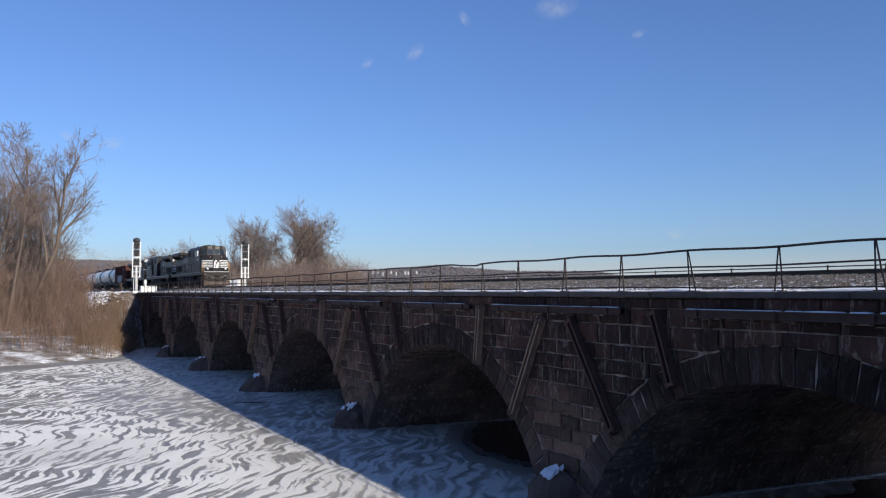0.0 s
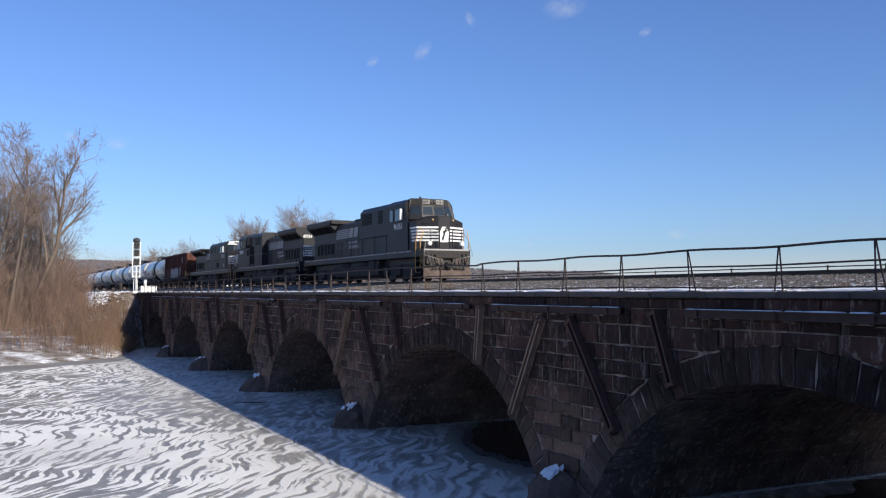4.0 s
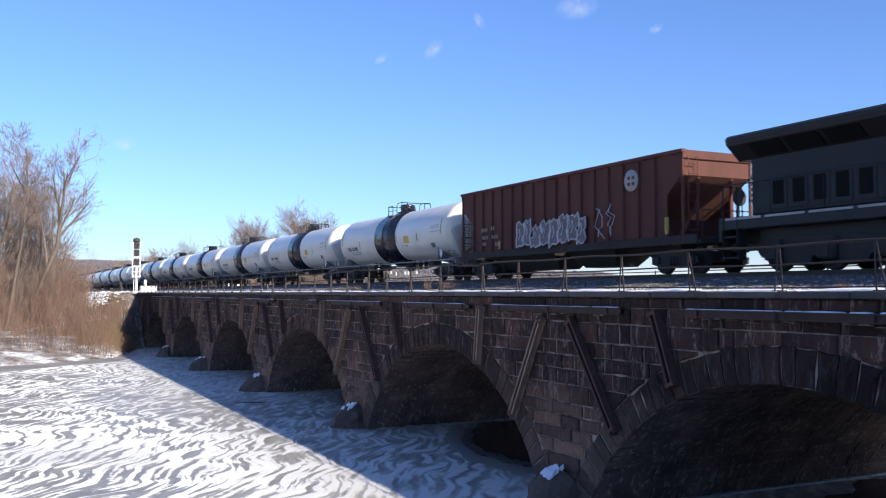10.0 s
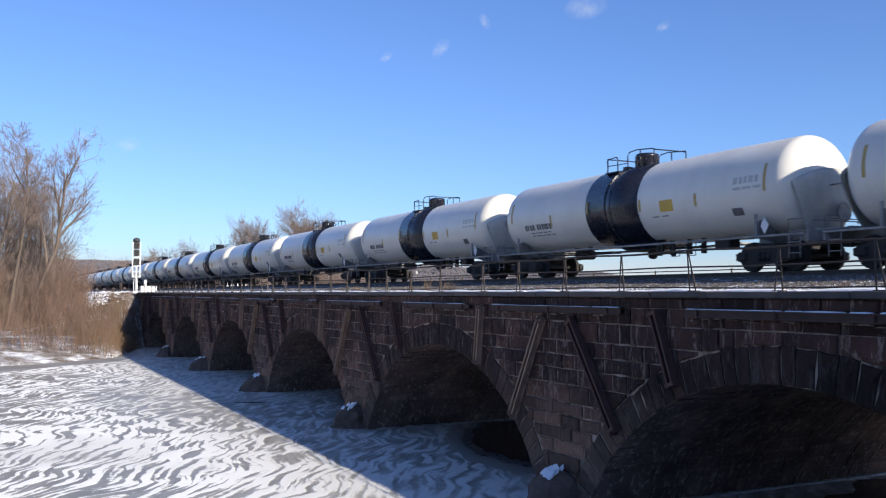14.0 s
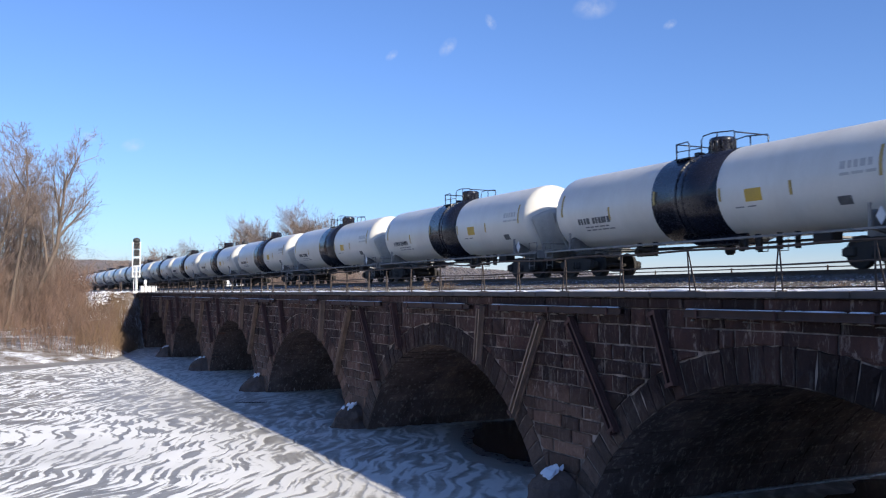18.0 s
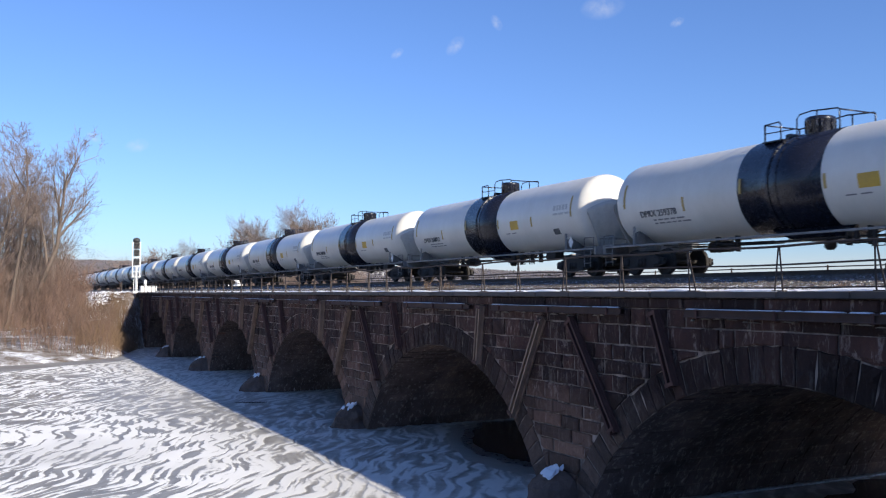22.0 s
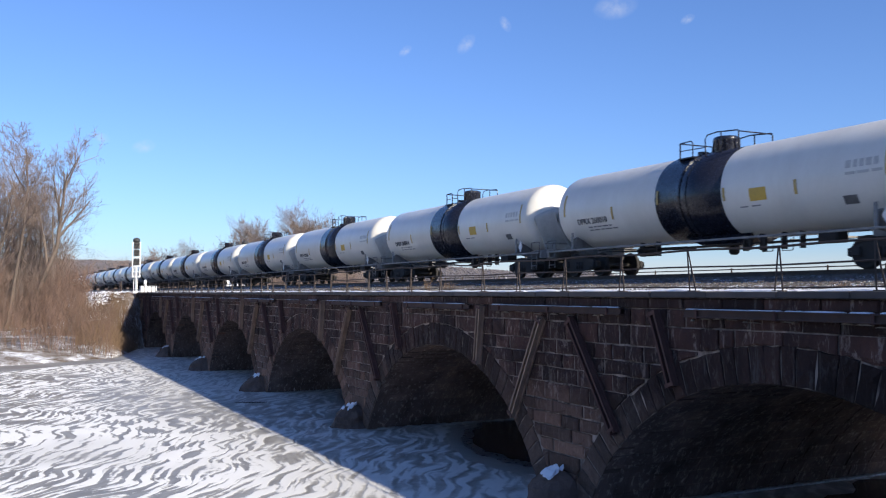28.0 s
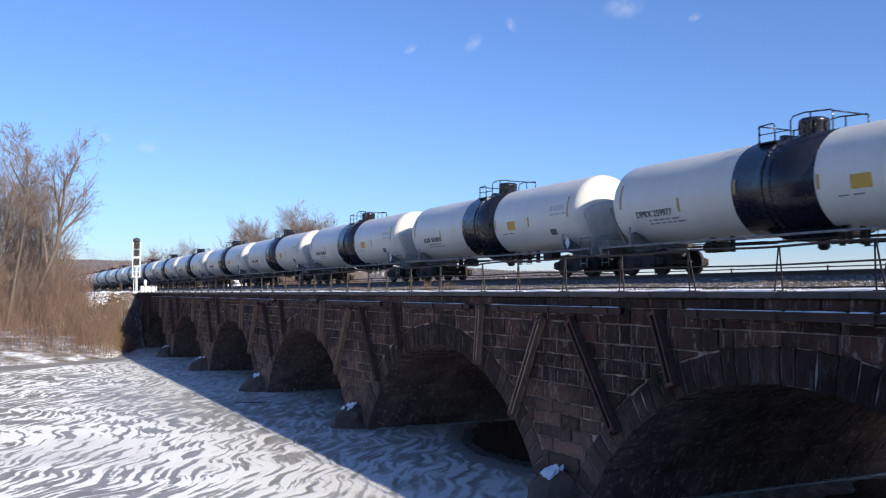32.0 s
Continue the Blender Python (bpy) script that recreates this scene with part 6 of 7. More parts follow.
def locomotive(number, modern, label, ahead=0.0):
    """A six-axle diesel: sill, hood, radiator wings, wide cab and nose."""
    lo = thing("diesel_locomotive", label, "locomotive", "locomotives of the train")
    # frame and walkway
    m = M().box(-10.6, 10.5 + ahead, -1.5, 1.5, 1.32, 1.72, 0.03)
    m.box(-9.4, 9.2, -0.95, 0.95, 0.75, 1.34, 0.03)
    for s in (-1, 1):
        e = s * 10.55 + (ahead if s > 0 else 0)
        m.box(e - 0.08, e + 0.08, -1.5, 1.5, 0.95, 1.74, 0.03)
    part("frame", m, BLACK_PAINT, lo, "black side sill and end plates")
    x = -10.3
    while x < 8.9:
        w = 1.5 if x < 3.5 else 0.78
        for y in (-1.508, 1.502):
            part("sill_stripe", M().box(x, x + w, y, y + 0.006, 1.63, 1.7), GREY_LETTER, lo, "thin white sill stripe")
        x += w + 0.16
    # hoods
    hood = part("long_hood", M().box(-9.75, 1.1, -0.98, 0.98, 1.72, 4.05, 0.09), BLACK_PAINT, lo, "long black engine hood")
    for i in range(12):
        x = -8.9 + 0.78 * i
        for s in (-1, 1):
            m = M().box(x, x + 0.66, min(s * 0.98, s * 1.0), max(s * 0.98, s * 1.0), 1.9, 3.1 if i > 6 else 2.9, 0.008)
            part("hood_door", m, BLACK_PAINT, hood)
            if i in (0, 1, 2, 3, 4):
                part("louvre_panel", M().box(x + 0.1, x + 0.56, min(s * 0.985, s * 1.008), max(s * 0.985, s * 1.008), 2.05, 2.78, 0.01), LOUVRE, hood, "black louvred panel")
    hi = 4.58 if modern else 4.66
    part("auxiliary_cab", M().prism([(-1.42, 1.72), (1.42, 1.72), (1.42, hi - 0.26), (1.2, hi), (-1.2, hi), (-1.42, hi - 0.26)], 0.2 if modern else 1.05 - 0.8 * ahead, 5.75 + ahead, "x"), BLACK_PAINT, lo, "tall black equipment compartment behind the cab")
    if modern:
        for x in (3.7, 4.6):
            part("body_panel", M().box(x, x + 0.7, -1.44, -1.41, 1.95, 2.5, 0.01), LOUVRE, lo, "dark recessed panel low on the side")
        part("access_plate", M().box(7.1, 7.45, -1.515, -1.5, 2.0, 2.3, 0.005), GREY_LETTER, lo, "small pale plate")
    for x0, x1, z0, z1 in (((1.3, 3.0, 3.6, 4.3), (4.1, 4.8, 3.55, 4.35)) if not modern else ((0.9, 1.9, 3.62, 4.15), (2.75, 3.3, 3.6, 4.2), (4.6, 5.15, 3.62, 4.22))):
        for s in (-1, 1):
            k = 8
            m = M()
            for i in range(k):
                zz = z0 + (z1 - z0) * i / k
                m.box(x0, x1, min(s * 1.41, s * 1.435), max(s * 1.41, s * 1.435), zz, zz + (z1 - z0) / k * 0.6)
            part("air_grille", m, LOUVRE, lo, "black louvred air intake")
    # the far side of the compartment: slatted intakes, sand pipes and a painted recess
    m = M()
    for i in range(9):
        m.box(4.35, 5.0, 1.41, 1.44, 3.78 + 0.07 * i, 3.82 + 0.07 * i).box(3.55, 4.1, 1.41, 1.44, 3.78 + 0.07 * i, 3.82 + 0.07 * i)
    part("intake_slats", m, LEDGER, lo, "rusty brown slatted intake")
    # flat black plates paint the shade inside the open recess
    part("equipment_recess", M().box(3.0, 4.25, 1.41, 1.432, 1.95, 3.5, 0.01).box(4.0, 5.68, 1.41, 1.43, 3.45, 3.74, 0.005), LOUVRE, lo, "flat black plates painting the shade of the equipment recess behind the cab")
    part("cabinet_window", M().box(4.6, 5.25, 1.5, 1.512, 2.75, 3.28, 0.005), LOUVRE, lo, "dark screened panel")
    part("side_cabinet", M().box(4.3, 5.72, 1.38, 1.5, 1.74, 3.44, 0.02), BLACK_PAINT, lo, "black cabinet flush with the cab")
    part("sand_pipe", M().tube([(4.28, 1.46, 3.55), (4.28, 1.48, 4.25), (4.18, 1.46, 4.4), (4.1, 1.44, 4.4)], 0.035, 6).tube([(4.18, 1.46, 3.55), (4.18, 1.48, 4.1)], 0.03, 6), PLOW, lo, "brown pipes beside the intake")
    part("warning_label", M().box(3.15, 3.27, 1.432, 1.437, 2.4, 2.62), YELLOW, lo, "small yellow label")
    # radiator wings
    top, tail = (4.32, -10.2) if modern else (4.42, -9.8)
    m = M().prism([(-0.98, 3.55), (-1.5, 4.0), (-1.55, 4.12), (-1.55, top - 0.08), (-1.45, top), (1.45, top), (1.55, top - 0.08), (1.55, 4.12), (1.5, 4.0), (0.98, 3.55)], tail, -4.6 if not modern else -4.1, "x")
    rad = part("radiator_housing", m, BLACK_PAINT, lo, "overhanging black radiator wings")
    for s in (-1, 1):
        for x in (-9.3, -7.9, -6.5):
            m = M().loft([[(x, s * 1.06, 3.6), (x + 1.2, s * 1.06, 3.6), (x + 1.2, s * 1.47, 3.95), (x, s * 1.47, 3.95)], [(x, s * 1.08, 3.585), (x + 1.2, s * 1.08, 3.585), (x + 1.2, s * 1.49, 3.935), (x, s * 1.49, 3.935)]])
            part("radiator_grille", m, LOUVRE, rad, "dark radiator grille")
    part("radiator_end", M().prism([(-1.45, top - 0.05), (1.45, top - 0.05), (1.5, 4.15), (-1.5, 4.15)], -4.62 if not modern else -4.12, -4.3 if not modern else -3.7, "x"), DARK_STEEL, rad, "sunlit grey radiator end")
    # exhaust, horn, roof clutter
    part("exhaust_stack", M().box(-2.6, -1.3, -0.45, 0.45, 4.0, 4.32, 0.03), DARK_STEEL, lo, "square grey exhaust stack")
    m = M()
    for i, y in enumerate((-0.3, -0.1, 0.12, 0.32)):
        m.lathe([(0.0, 0.05), (0.3, 0.05), (0.42, 0.13)], "x", (-0.5 + 0.1 * i, y, 4.32 + 0.06 * (i % 2)), 8)
    m.box(-0.6, 0.2, -0.4, 0.4, 4.02, 4.25, 0.03)
    part("air_horn", m, SIGNAL_BLACK, lo, "cluster of black air horns")
    # cab
    z0 = 1.72
    ring0 = lambda x, w, zt: [(x, -w, z0), (x, w, z0), (x, w, zt - 0.28), (x, w * 0.8, zt - 0.02), (x, 0, zt + 0.03), (x, -w * 0.8, zt - 0.02), (x, -w, zt - 0.28)]
    roof = 4.72
    m = M()
    m.loft([ring0(5.7, 1.5, roof), ring0(8.3, 1.5, roof), [(8.75, -1.5, z0), (8.75, 1.5, z0), (8.7, 1.5, 3.6), (8.45, 1.25, roof - 0.05), (8.45, 0, roof), (8.45, -1.25, roof - 0.05), (8.7, -1.5, 3.6)]])
    cab = part("cab", m, BLACK_PAINT, lo, "black wide crew cab")
    m = M()
    low = [(8.3, -1.48, 3.5), (8.72, -1.42, 3.5), (9.08, -0.75, 3.5), (9.12, 0, 3.5), (9.08, 0.75, 3.5), (8.72, 1.42, 3.5), (8.3, 1.48, 3.5)]
    mid = [(8.2, -1.32, 4.32), (8.5, -1.24, 4.32), (8.86, -0.7, 4.32), (8.9, 0, 4.32), (8.86, 0.7, 4.32), (8.5, 1.24, 4.32), (8.2, 1.32, 4.32)]
    upp = [(8.2, -1.12, 4.76), (8.5, -1.1, 4.72), (8.84, -0.68, 4.7), (8.87, 0, 4.7), (8.84, 0.68, 4.7), (8.5, 1.1, 4.72), (8.2, 1.12, 4.76)]
    m.loft([low, mid])
    part("cab_front", m, BLACK_PAINT, cab, "black windshield surround")
    part("number_board_fairing", M().loft([mid, upp]), WHITE_PAINT if modern else DARK_STEEL, cab, "white brow over the windshield" if modern else "dark brow over the windshield")
    m = M().box(6.1, 7.3, -0.6, 0.6, 4.7, 4.86, 0.05).box(7.6, 7.8, -0.2, 0.2, 4.7, 4.84, 0.03).tube([(6.0, 0.7, 4.6), (6.0, 0.7, 5.05)], 0.02, 5).tube([(8.0, -0.4, 4.7), (8.0, -0.4, 4.9)], 0.06, 8)
    part("roof_unit", m, DARK_STEEL, cab, "dark roof unit with antennas")
    # windshields
    def pane(a, b, c, d, name="window_pane"):
        q = [Vector(p) for p in (a, b, c, d)]
        nn = (q[1] - q[0]).cross(q[2] - q[0]).normalized()
        if nn.x < 0 and abs(nn.x) > 0.3 or (abs(nn.x) <= 0.3 and nn.y * q[0].y < 0): nn = -nn
        mm = M().loft([[tuple(p + nn * 0.012) for p in q], [tuple(p - nn * 0.02) for p in q]])
        return part(name, mm, GLASS, cab, "grey reflecting cab window")
    def between(p, q, r, s, u0, u1, v0, v1):
        def at(u, v):
            a = Vector(p).lerp(Vector(q), u)
            b = Vector(s).lerp(Vector(r), u)
            return a.lerp(b, v)
        return at(u0, v0), at(u1, v0), at(u1, v1), at(u0, v1)
    for i in (1, 2, 3, 4):
        pane(*between(low[i], low[i + 1], mid[i + 1], mid[i], 0.1, 0.9, 0.34, 0.9))
    for s in (-1, 1):
        y = s * 1.5
        for x0, x1 in ((6.15, 6.6), (6.95, 7.95)):
            m = M().box(x0 - 0.05, x1 + 0.05, min(y, y + s * 0.025), max(y, y + s * 0.025), 3.45, 4.22, 0.01)
            part("window_frame", m, SIGNAL_BLACK, cab)
            part("window_pane", M().box(x0, x1, min(y, y + s * 0.03), max(y, y + s * 0.03), 3.5, 4.17), GLASS, cab, "grey reflecting cab window")
        part("mirror", M().box(8.02, 8.1, min(s * 1.52, s * 1.72), max(s * 1.52, s * 1.72), 3.5, 4.15, 0.02), WHITE_PAINT, cab, "bright sunlit mirror")
    # number boards and headlights on the brow
    for s in (-1, 1):
        part("number_board", M().loft([[(8.84, s * 0.2, 4.4), (8.82, s * 0.66, 4.4), (8.82, s * 0.66, 4.64), (8.84, s * 0.2, 4.64)], [(8.925, s * 0.2, 4.4), (8.9, s * 0.66, 4.4), (8.885, s * 0.66, 4.64), (8.905, s * 0.2, 4.64)]]), TANK_FRAME, cab, "pale number board")
        nb2 = part("board_number", letters(number, 0.2), SIGNAL_BLACK, cab, "small dark number")
        nb2.location, nb2.rotation_euler = (8.93, s * 0.43, 4.52), (radians(0), 0, radians(90))
        part("headlight", M().lathe([(8.84, 0.08), (8.95, 0.08), (8.95, 0.05)], "x", (0, s * 0.1, 4.52), 12), SIGNAL_BLACK, cab, "unlit round headlight")
    # nose
    m = M()
    plan = [(7.9, -1.44, 3.42), (9.8, -1.44, 3.34), (10.34, -0.36, 3.6), (10.34, 0.36, 3.6), (9.8, 1.44, 3.34), (7.9, 1.44, 3.42)]
    ridge = [(7.9, -0.5, 3.72), (9.8, -0.5, 3.66), (10.3, -0.34, 3.63), (10.3, 0.34, 3.63), (9.8, 0.5, 3.66), (7.9, 0.5, 3.72)]
    m.loft([[(x, y, 1.72) for x, y, z in plan], [(x, y, z - 0.05) for x, y, z in plan], [(x - 0.03, y * 0.97, z) for x, y, z in plan], ridge])
    nose = part("nose", m, BLACK_PAINT, lo, "black wide faceted nose")
    for i in range(5):
        za, zb = 2.2 + 0.18 * i, 2.3 + 0.18 * i
        for s in (-1, 1):
            m = M()
            xa = 8.95 + 0.06 * (4 - i)
            m.box(xa, 9.8, min(s * 1.43, s * 1.452), max(s * 1.43, s * 1.452), za, zb)
            m.loft([[(9.8, s * 1.455, za), (10.355, s * 0.36, za), (10.355, s * 0.36, zb), (9.8, s * 1.455, zb)], [(9.78, s * 1.42, za), (10.31, s * 0.36, za), (10.31, s * 0.36, zb), (9.78, s * 1.42, zb)]])
            part("nose_stripe", m, WHITE_PAINT, nose, "white speed stripe")
    part("nose_door", M().box(10.33, 10.357, -0.33, 0.33, 1.78, 3.5, 0.01), BLACK_PAINT, nose, "narrow black nose door")
    for s in (-1, 1):
        part("nose_marker", M().lathe([(0.0, 0.06), (0.03, 0.05)], "x", (10.2, s * 0.62, 3.4), 10), ORANGE, nose, "small amber marker lamp")
        part("nose_handle", M().tube([(9.93, s * 1.18, 3.2), (9.98, s * 1.2, 3.2), (10.17, s * 0.84, 3.2), (10.1, s * 0.84, 3.2)], 0.014, 5), BLACK_PAINT, nose)
    m = M().prism([(-0.25, 2.15), (0.25, 2.15), (0.28, 2.7), (0.1, 3.0), (-0.12, 3.02), (-0.27, 2.7)], 10.345, 10.37, "x")
    part("nose_emblem", m, WHITE_PAINT, nose, "white emblem shape")
    m = M().tube([(10.37, -0.12, 2.25), (10.37, 0.0, 2.6), (10.37, 0.1, 2.95)], 0.05, 6).tube([(10.37, -0.1, 2.7), (10.37, 0.16, 2.8)], 0.05, 6)
    part("emblem_mark", m, BLACK_PAINT, nose)
    m = M().tube([(9.4, 0.45, 3.66), (9.4, 0.45, 3.8), (9.95, 0.42, 3.76), (9.95, 0.42, 3.62)], 0.018, 5)
    part("nose_grab", m, GREY_LETTER, nose)
    for s in (-1, 1):
        part("ditch_light", M().lathe([(10.5, 0.12), (10.64, 0.12), (10.65, 0.09)], "x", (0, s * 1.0, 2.05), 12), WHITE_PAINT, lo, "pale round ditch light")
    # platform, steps, plow
    for s in (-1, 1):
        for e in (1, -1):
            m = M()
            x = 10.1 if e > 0 else -10.1
            for k in range(4):
                m.box(x - 0.3, x + 0.3, min(s * (1.2 - 0.02 * k), s * 1.5), max(s * (1.2 - 0.02 * k), s * 1.5), 0.42 + 0.33 * k, 0.46 + 0.33 * k)
            for dx in (-0.32, 0.32):
                m.box(x + dx - 0.02, x + dx + 0.02, min(s * 1.15, s * 1.5), max(s * 1.15, s * 1.5), 0.36, 1.74)
            part("step_well", m, BLACK_PAINT, lo, "black corner steps")
    pl = M()
    pl.loft([[(10.75, -1.45, 0.12), (10.75, 1.45, 0.12), (10.7, 1.45, 0.75), (10.7, -1.45, 0.75)], [(10.95, -1.0, 0.14), (10.95, 1.0, 0.14), (10.72, 1.0, 0.8), (10.72, -1.0, 0.8)], [(11.05, -0.3, 0.15), (11.05, 0.3, 0.15), (10.74, 0.3, 0.85), (10.74, -0.3, 0.85)]])
    part("plow", pl, PLOW, lo, "grimy brown steel pilot plow")
    part("pilot_plate", M().box(10.56, 10.68, -1.45, 1.45, 0.6, 1.72, 0.03), DARK_STEEL, lo, "grimy pilot plate behind the coupler")
    part("platform_edge", M().box(10.62, 10.7, -1.4, 1.4, 1.66, 1.75, 0.01), GREY_LETTER, lo, "pale front platform edge")
    part("anticlimber", M().box(10.6, 10.9, -0.8, 0.8, 1.22, 1.45, 0.05), DARK_STEEL, lo, "ribbed steel anticlimber")
    for y in (-1.2, -0.95, -0.7, -0.45, 0.45, 0.7, 0.95, 1.2):
        part("air_hose", M().tube([(10.66, y, 1.5), (10.84, y * 1.04, 1.3), (10.92, y * 0.9, 0.9), (10.9, y * 0.8, 0.6), (10.84, y * 0.7, 0.72)], 0.04, 6), SIGNAL_BLACK, lo, "black looped air hose")
    for s in (-1, 1):
        part("hose_bracket", M().box(10.66, 10.84, min(s * 1.05, s * 1.3), max(s * 1.05, s * 1.3), 0.9, 1.25, 0.03), PLOW, lo, "grimy hose bracket")
        part("coupler_guard", M().prism([(0.25 * s, 0.7), (0.75 * s, 0.95), (0.8 * s, 1.3), (0.3 * s, 1.2)], 10.68, 10.86, "x"), PLOW, lo, "rust-brown plate beside the coupler")
    # handrails
    for s in (-1, 1):
        m = M()
        for x in (9.8, 10.42):
            m.tube([(x, s * 1.5, 0.5), (x, s * 1.5, 2.2), (x + 0.1, s * 1.47, 2.6), (x + 0.3, s * 1.35, 2.95)] if x < 10 else [(x, s * 1.5, 0.7), (x, s * 1.5, 2.2), (x + 0.14, s * 1.35, 2.8)], 0.028, 6)
        part("step_handrail", m, ORANGE, lo, "sunlit yellow handrail at the steps")
        m = M().tube([(10.58, s * 0.95, 1.74), (10.58, s * 0.95, 2.85), (10.58, s * 0.4, 2.8)], 0.024, 5)
        m.tube([(10.58, s * 0.4, 1.74), (10.58, s * 0.4, 2.8)], 0.024, 5)
        part("front_handrail", m, BLACK_PAINT, lo, "black front platform handrail")
        part("cut_lever", M().tube([(10.6, s * 1.0, 2.7), (10.75, s * 1.3, 2.3), (10.85, s * 1.45, 1.7), (10.9, s * 1.5, 1.4), (10.85, s * 0.6, 1.2)], 0.02, 5), TANK_FRAME, lo, "pale bent uncoupling lever")
    for s in (-1, 1):
        m = M()
        rail_run(m, -10.45, 5.5, s * 1.46, 1.72, 2.75, 2.0)
        for x in (-10.4, -9.8):
            m.tube([(x, s * 1.5, 0.5), (x, s * 1.5, 2.7)], 0.022, 5)
        m.tube([(-10.58, s * 1.46, 2.75), (-10.58, s * 0.5, 2.75), (-10.58, s * 0.5, 1.74)], 0.022, 5)
        part("side_handrail", m, BLACK_PAINT, lo, "thin black walkway handrail")
    # rear end stripes
    m = M()
    for i in range(5):
        m.box(-9.775, -9.755, -0.95, 0.95, 2.2 + 0.18 * i, 2.3 + 0.18 * i)
    part("rear_stripes", m, WHITE_PAINT, hood, "white stripes on the rear hood end")
    part("rear_emblem", M().prism([(-0.24, 2.18), (0.24, 2.18), (0.3, 2.75), (0.05, 3.04), (-0.27, 2.8)], -9.785, -9.757, "x"), GREY_LETTER, hood, "pale emblem shape on the stripes")
    for s in (-1, 1):
        rn = part("rear_number", letters(number, 0.36), WHITE_PAINT, rad, "white road number")
        rn.location, rn.rotation_euler = (tail - 0.015, s * 0.6, 3.72), (0, 0, radians(-90))
    # fuel tank and gear
    part("fuel_tank", M().prism([(-1.3, 1.3), (-1.42, 0.95), (-1.35, 0.42), (-0.95, 0.22), (0.95, 0.22), (1.35, 0.42), (1.42, 0.95), (1.3, 1.3)], -4.1, 4.0, "x"), LOCO_GEAR, lo, "grimy brown-black fuel tank")
    for s in (-1, 1):
        for xa, xb in ((-3.6, -0.9), (-0.4, 2.3)):
            part("air_reservoir", M().tube([(xa, s * 1.3, 1.12), (xb, s * 1.3, 1.12)], 0.17, 10), LOCO_GEAR, lo, "dusty round air reservoir")
        part("battery_box", M().box(2.6, 3.5, min(s * 1.2, s * 1.48), max(s * 1.2, s * 1.48), 0.75, 1.3, 0.03), LOCO_GEAR, lo, "dark equipment box under the sill")
    # road number and railway lettering on both sides
    for s in (-1, 1):
        t = part("road_number", letters(number, 0.54), WHITE_PAINT, cab, "white road number")
        t.location, t.scale = (7.4, s * 1.512, 3.14), (1.24, 1.0, 0.9)
        if s > 0: t.rotation_euler.z = math.pi
        # logo: slanted speed bars, then a bold two-part block mark, and two lines of lettering bars
        m = M()
        y0, y1 = (-1.012, -0.99) if s < 0 else (0.99, 1.012)
        lx, ls = (0.35, 0.82) if modern else (0.0, 1.0)
        for i in range(5):
            z = 3.05 + 0.13 * i
            m.prism([(-4.75 + 0.05 * i, z), (-2.35 + 0.05 * i, z), (-2.33 + 0.05 * i, z + 0.085), (-4.73 + 0.05 * i, z + 0.085)], y0, y1)
        z = 3.05
        m.prism([(-2.2, z), (-1.5, z), (-1.3, z + 0.62), (-2.0, z + 0.62)], y0, y1)
        m.prism([(-1.35, z), (-0.6, z), (-0.4, z + 0.62), (-1.15, z + 0.62)], y0, y1)
        m.v = [((p[0] + 2.5) * ls - 2.5 + lx, p[1], p[2]) for p in m.v]
        if s > 0: m.v = [(-4.85 - p[0], p[1], p[2]) for p in m.v]
        part("side_logo", m, GREY_LETTER, hood, "dull white speed bars and block mark")
        for r, (n, zz) in enumerate(((7, 2.62), (8, 2.3))):
            for k in range(n):
                x = 0.35 * ls - 2.5 + lx + 0.235 * ls * k
                if s > 0: x = -4.85 - x - 0.15
                part("lettering_bar", M().box(x, x + 0.15 * ls, y0, y1, zz, zz + 0.21), GREY_LETTER, hood)
        m = M()
        for x, zz in ((0.0, 3.45), (-4.6, 2.4), (-4.0, 2.4), (-2.9, 2.45), (0.7, 2.6)):
            m.box(x, x + 0.1, y0, y1, zz, zz + 0.08)
        part("small_label", m, GREY_LETTER, hood)
    front = ("cab", "nose", "ditch_light", "step_handrail", "front_handrail", "cut_lever", "plow", "pilot_plate", "platform_edge", "anticlimber", "air_hose", "hose_bracket", "coupler_guard", "intake_slats", "equipment_recess", "cabinet_window", "side_cabinet", "sand_pipe", "warning_label")
    for o in lo.children:
        if o.name.split(".")[0] in front: o.location.x += ahead
    if modern:
        cab.location, cab.scale = (-0.45, 0, 1.72 * 0.04), (1, 1, 0.96)
    coupler(11.15 + ahead, lo)
    coupler(-11.15, lo)
    truck(-6.75, lo, 3, 0.53, 3.95, True)
    truck(6.75, lo, 3, 0.53, 3.95, True)
    return lo


# Positions along the train (x of each vehicle's centre at 9 s), and which way it faces
TRAIN = []
for number, modern, c, turned, label in (("9151", False, 18.42, False, "black diesel freight locomotive leading, white nose stripes"), ("8934", False, -3.88, True, "black diesel freight locomotive coupled facing backwards"), ("7522", True, -26.53, False, "black diesel freight locomotive with a white cab brow")):
    lo = locomotive(number, modern, label, 0.4 if turned else 0.0)
    TRAIN.append((lo, c, math.pi if turned else 0.0, 0.53))
TRAIN.append((hopper_car(), -46.5, 0.0, 0.46))
NUMBERS = {0: "TILX 351203", 1: "DPRX 259036", 4: "DPRX 259095", 7: "DPRX 259404", 8: "DPRX 259378", 14: "DPRX 260014", 15: "DPRX 259868", 6: "DPRX 259091", 9: "DPRX 260013", 10: "DPRX 260008", 13: "DPRX 260010", 16: "DPRX 259977"}
kinds = [tank_car(0), tank_car(1), tank_car(2)]
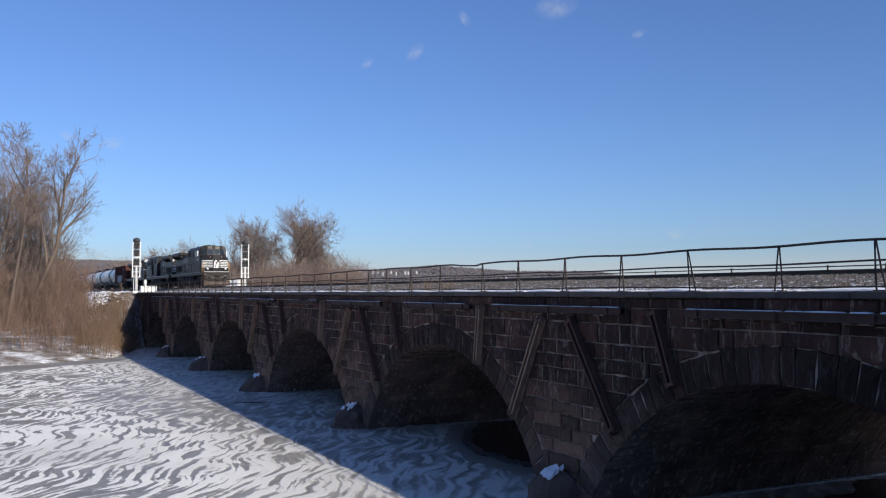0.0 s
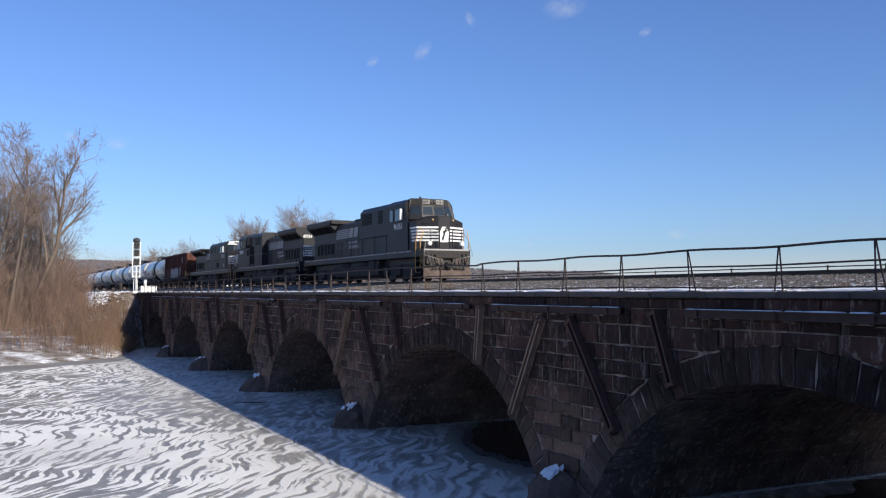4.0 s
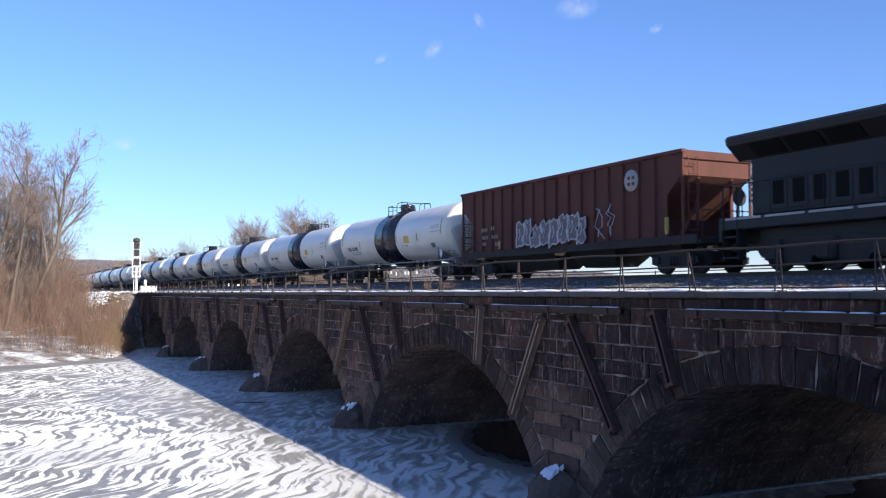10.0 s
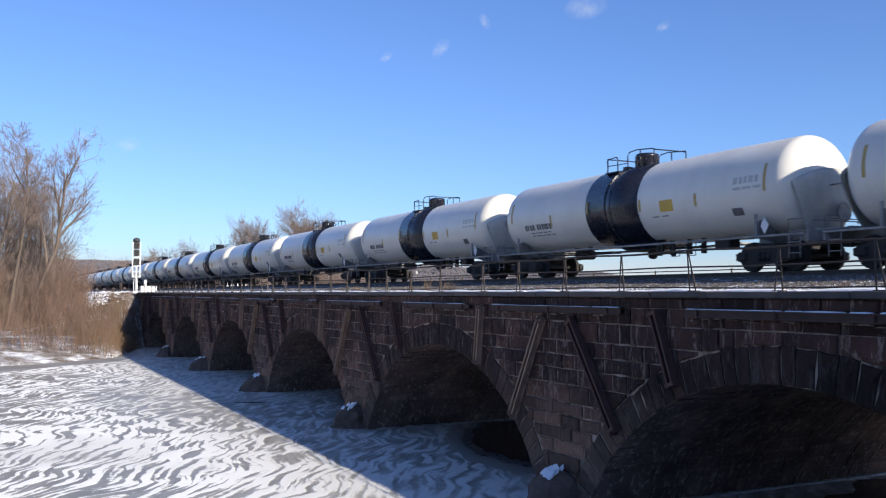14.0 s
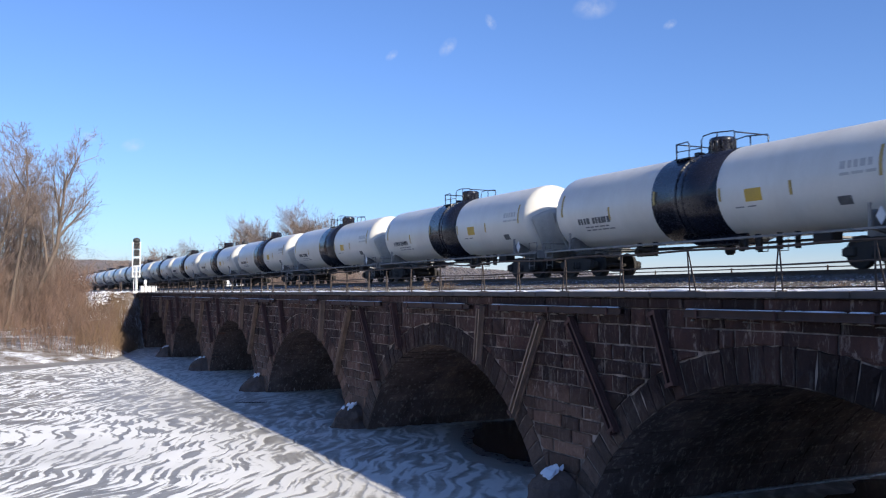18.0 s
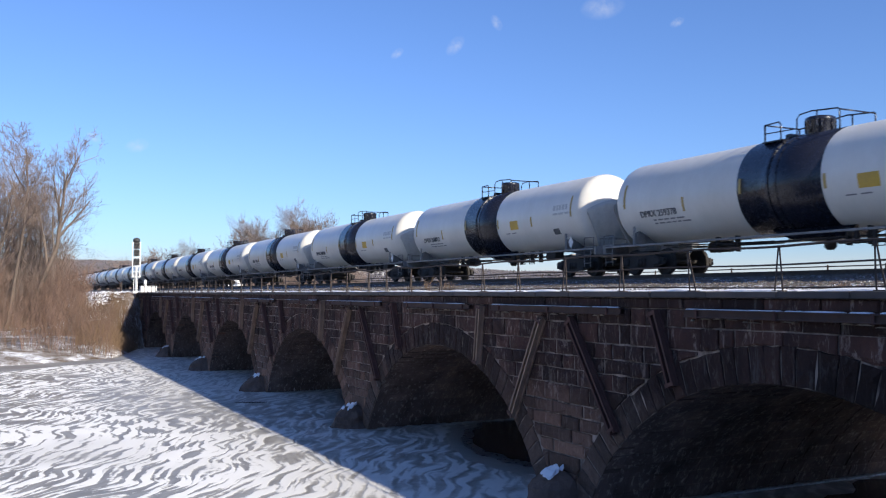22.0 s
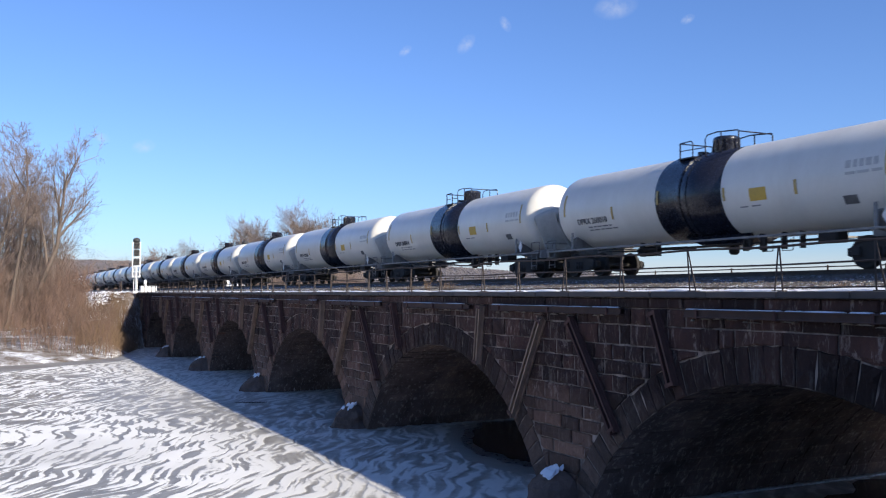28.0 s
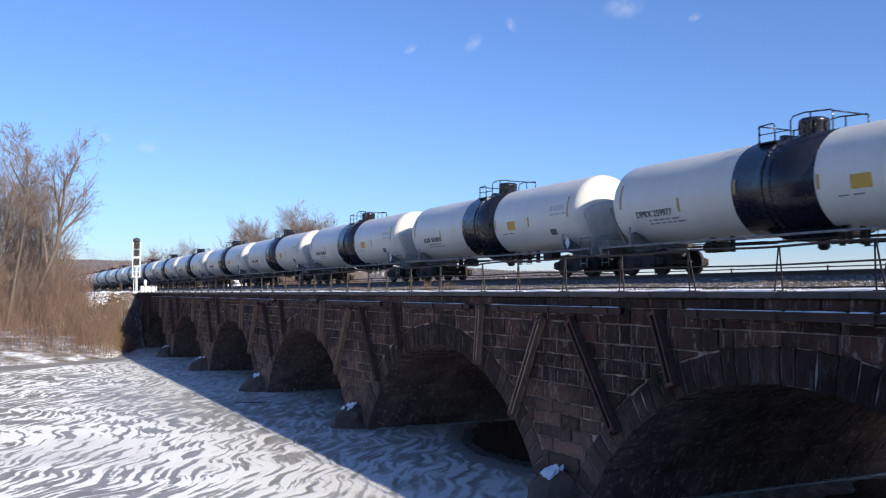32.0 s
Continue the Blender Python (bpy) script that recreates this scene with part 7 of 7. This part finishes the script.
for k in range(34):
    c = -64.92 - 18.517 * k
    car = copy_thing(kinds[1 if k in (0, 4, 20, 27) else (0, 2, 2, 0)[k % 4]], Matrix.Identity(4))
    if k in NUMBERS:
        for o in car.children_recursive:
            if o.name.startswith("car_number"):
                o.data = letters(NUMBERS[k], 0.33, 0.008)
                o.data.materials.append(BLACK_STENCIL)
                o.location = (-5.75, -1.466, TANK_Z - 0.5)
                o.rotation_euler.x = radians(19)
    TRAIN.append((car, c, 0.0, 0.46))
for car in kinds:
    for o in (*car.children_recursive, car): bpy.data.objects.remove(o)


def motions():
    """The train runs steadily across the bridge; its wheels turn while it crosses."""
    for ob, c, turn, r in TRAIN:
        rows = [(t, pose(c + SPEED * (t - 9) + gain, YT, ZR, 0, 0, math.degrees(turn))) for t, gain in ((0, 1.1), (1.5, 0.8), (3.5, 0.25), (5.5, 0.05), (9, 0.05), (13, 0.02), (17, 0.2), (20, 0.46), (23.5, 0.56), (25.2, 0.32), (28, 0.2), (32, 0.1))]
        walk(ob, rows)
        sign = -1 if turn else 1
        for ws in ob.children:
            if not ws.name.startswith("wheelset"): continue
            x, rr = ws.location.x, r
            t0 = 9 + (-62 - c) / SPEED
            t1 = 9 + (0 - c) / SPEED
            t0, t1 = max(0.0, t0), min(32.0, t1)
            keys = [(0.0, pose(x, 0, rr))]
            if t1 > t0 + 0.1:
                n = int((t1 - t0) / (1 / 30)) + 1
                for i in range(n + 1):
                    t = t0 + (t1 - t0) * i / n
                    if frame(t) > frame(keys[-1][0]):
                        keys.append((t, pose(x, 0, rr, 0, sign * math.degrees(SPEED * (frame(t) - frame(t0)) / 30 / rr), 0)))
            last = keys[-1][1]
            if frame(keys[-1][0]) < frame(32): keys.append((32, last))
            walk(ws, keys)
    # the wisps drift slowly across the sky
    for ob, a, b, turn in CLOUDS:
        rows = []
        for t in (0, 16, 32):
            p = bearing(a[0] + (b[0] - a[0]) * t / 32, a[1] + (b[1] - a[1]) * t / 32, 4300)
            rows.append((t, Matrix.Translation(p) @ CAM_POSE.to_3x3().to_4x4() @ pose(0, 0, 0, 0, 0, turn)))
        walk(ob, rows)


motions()
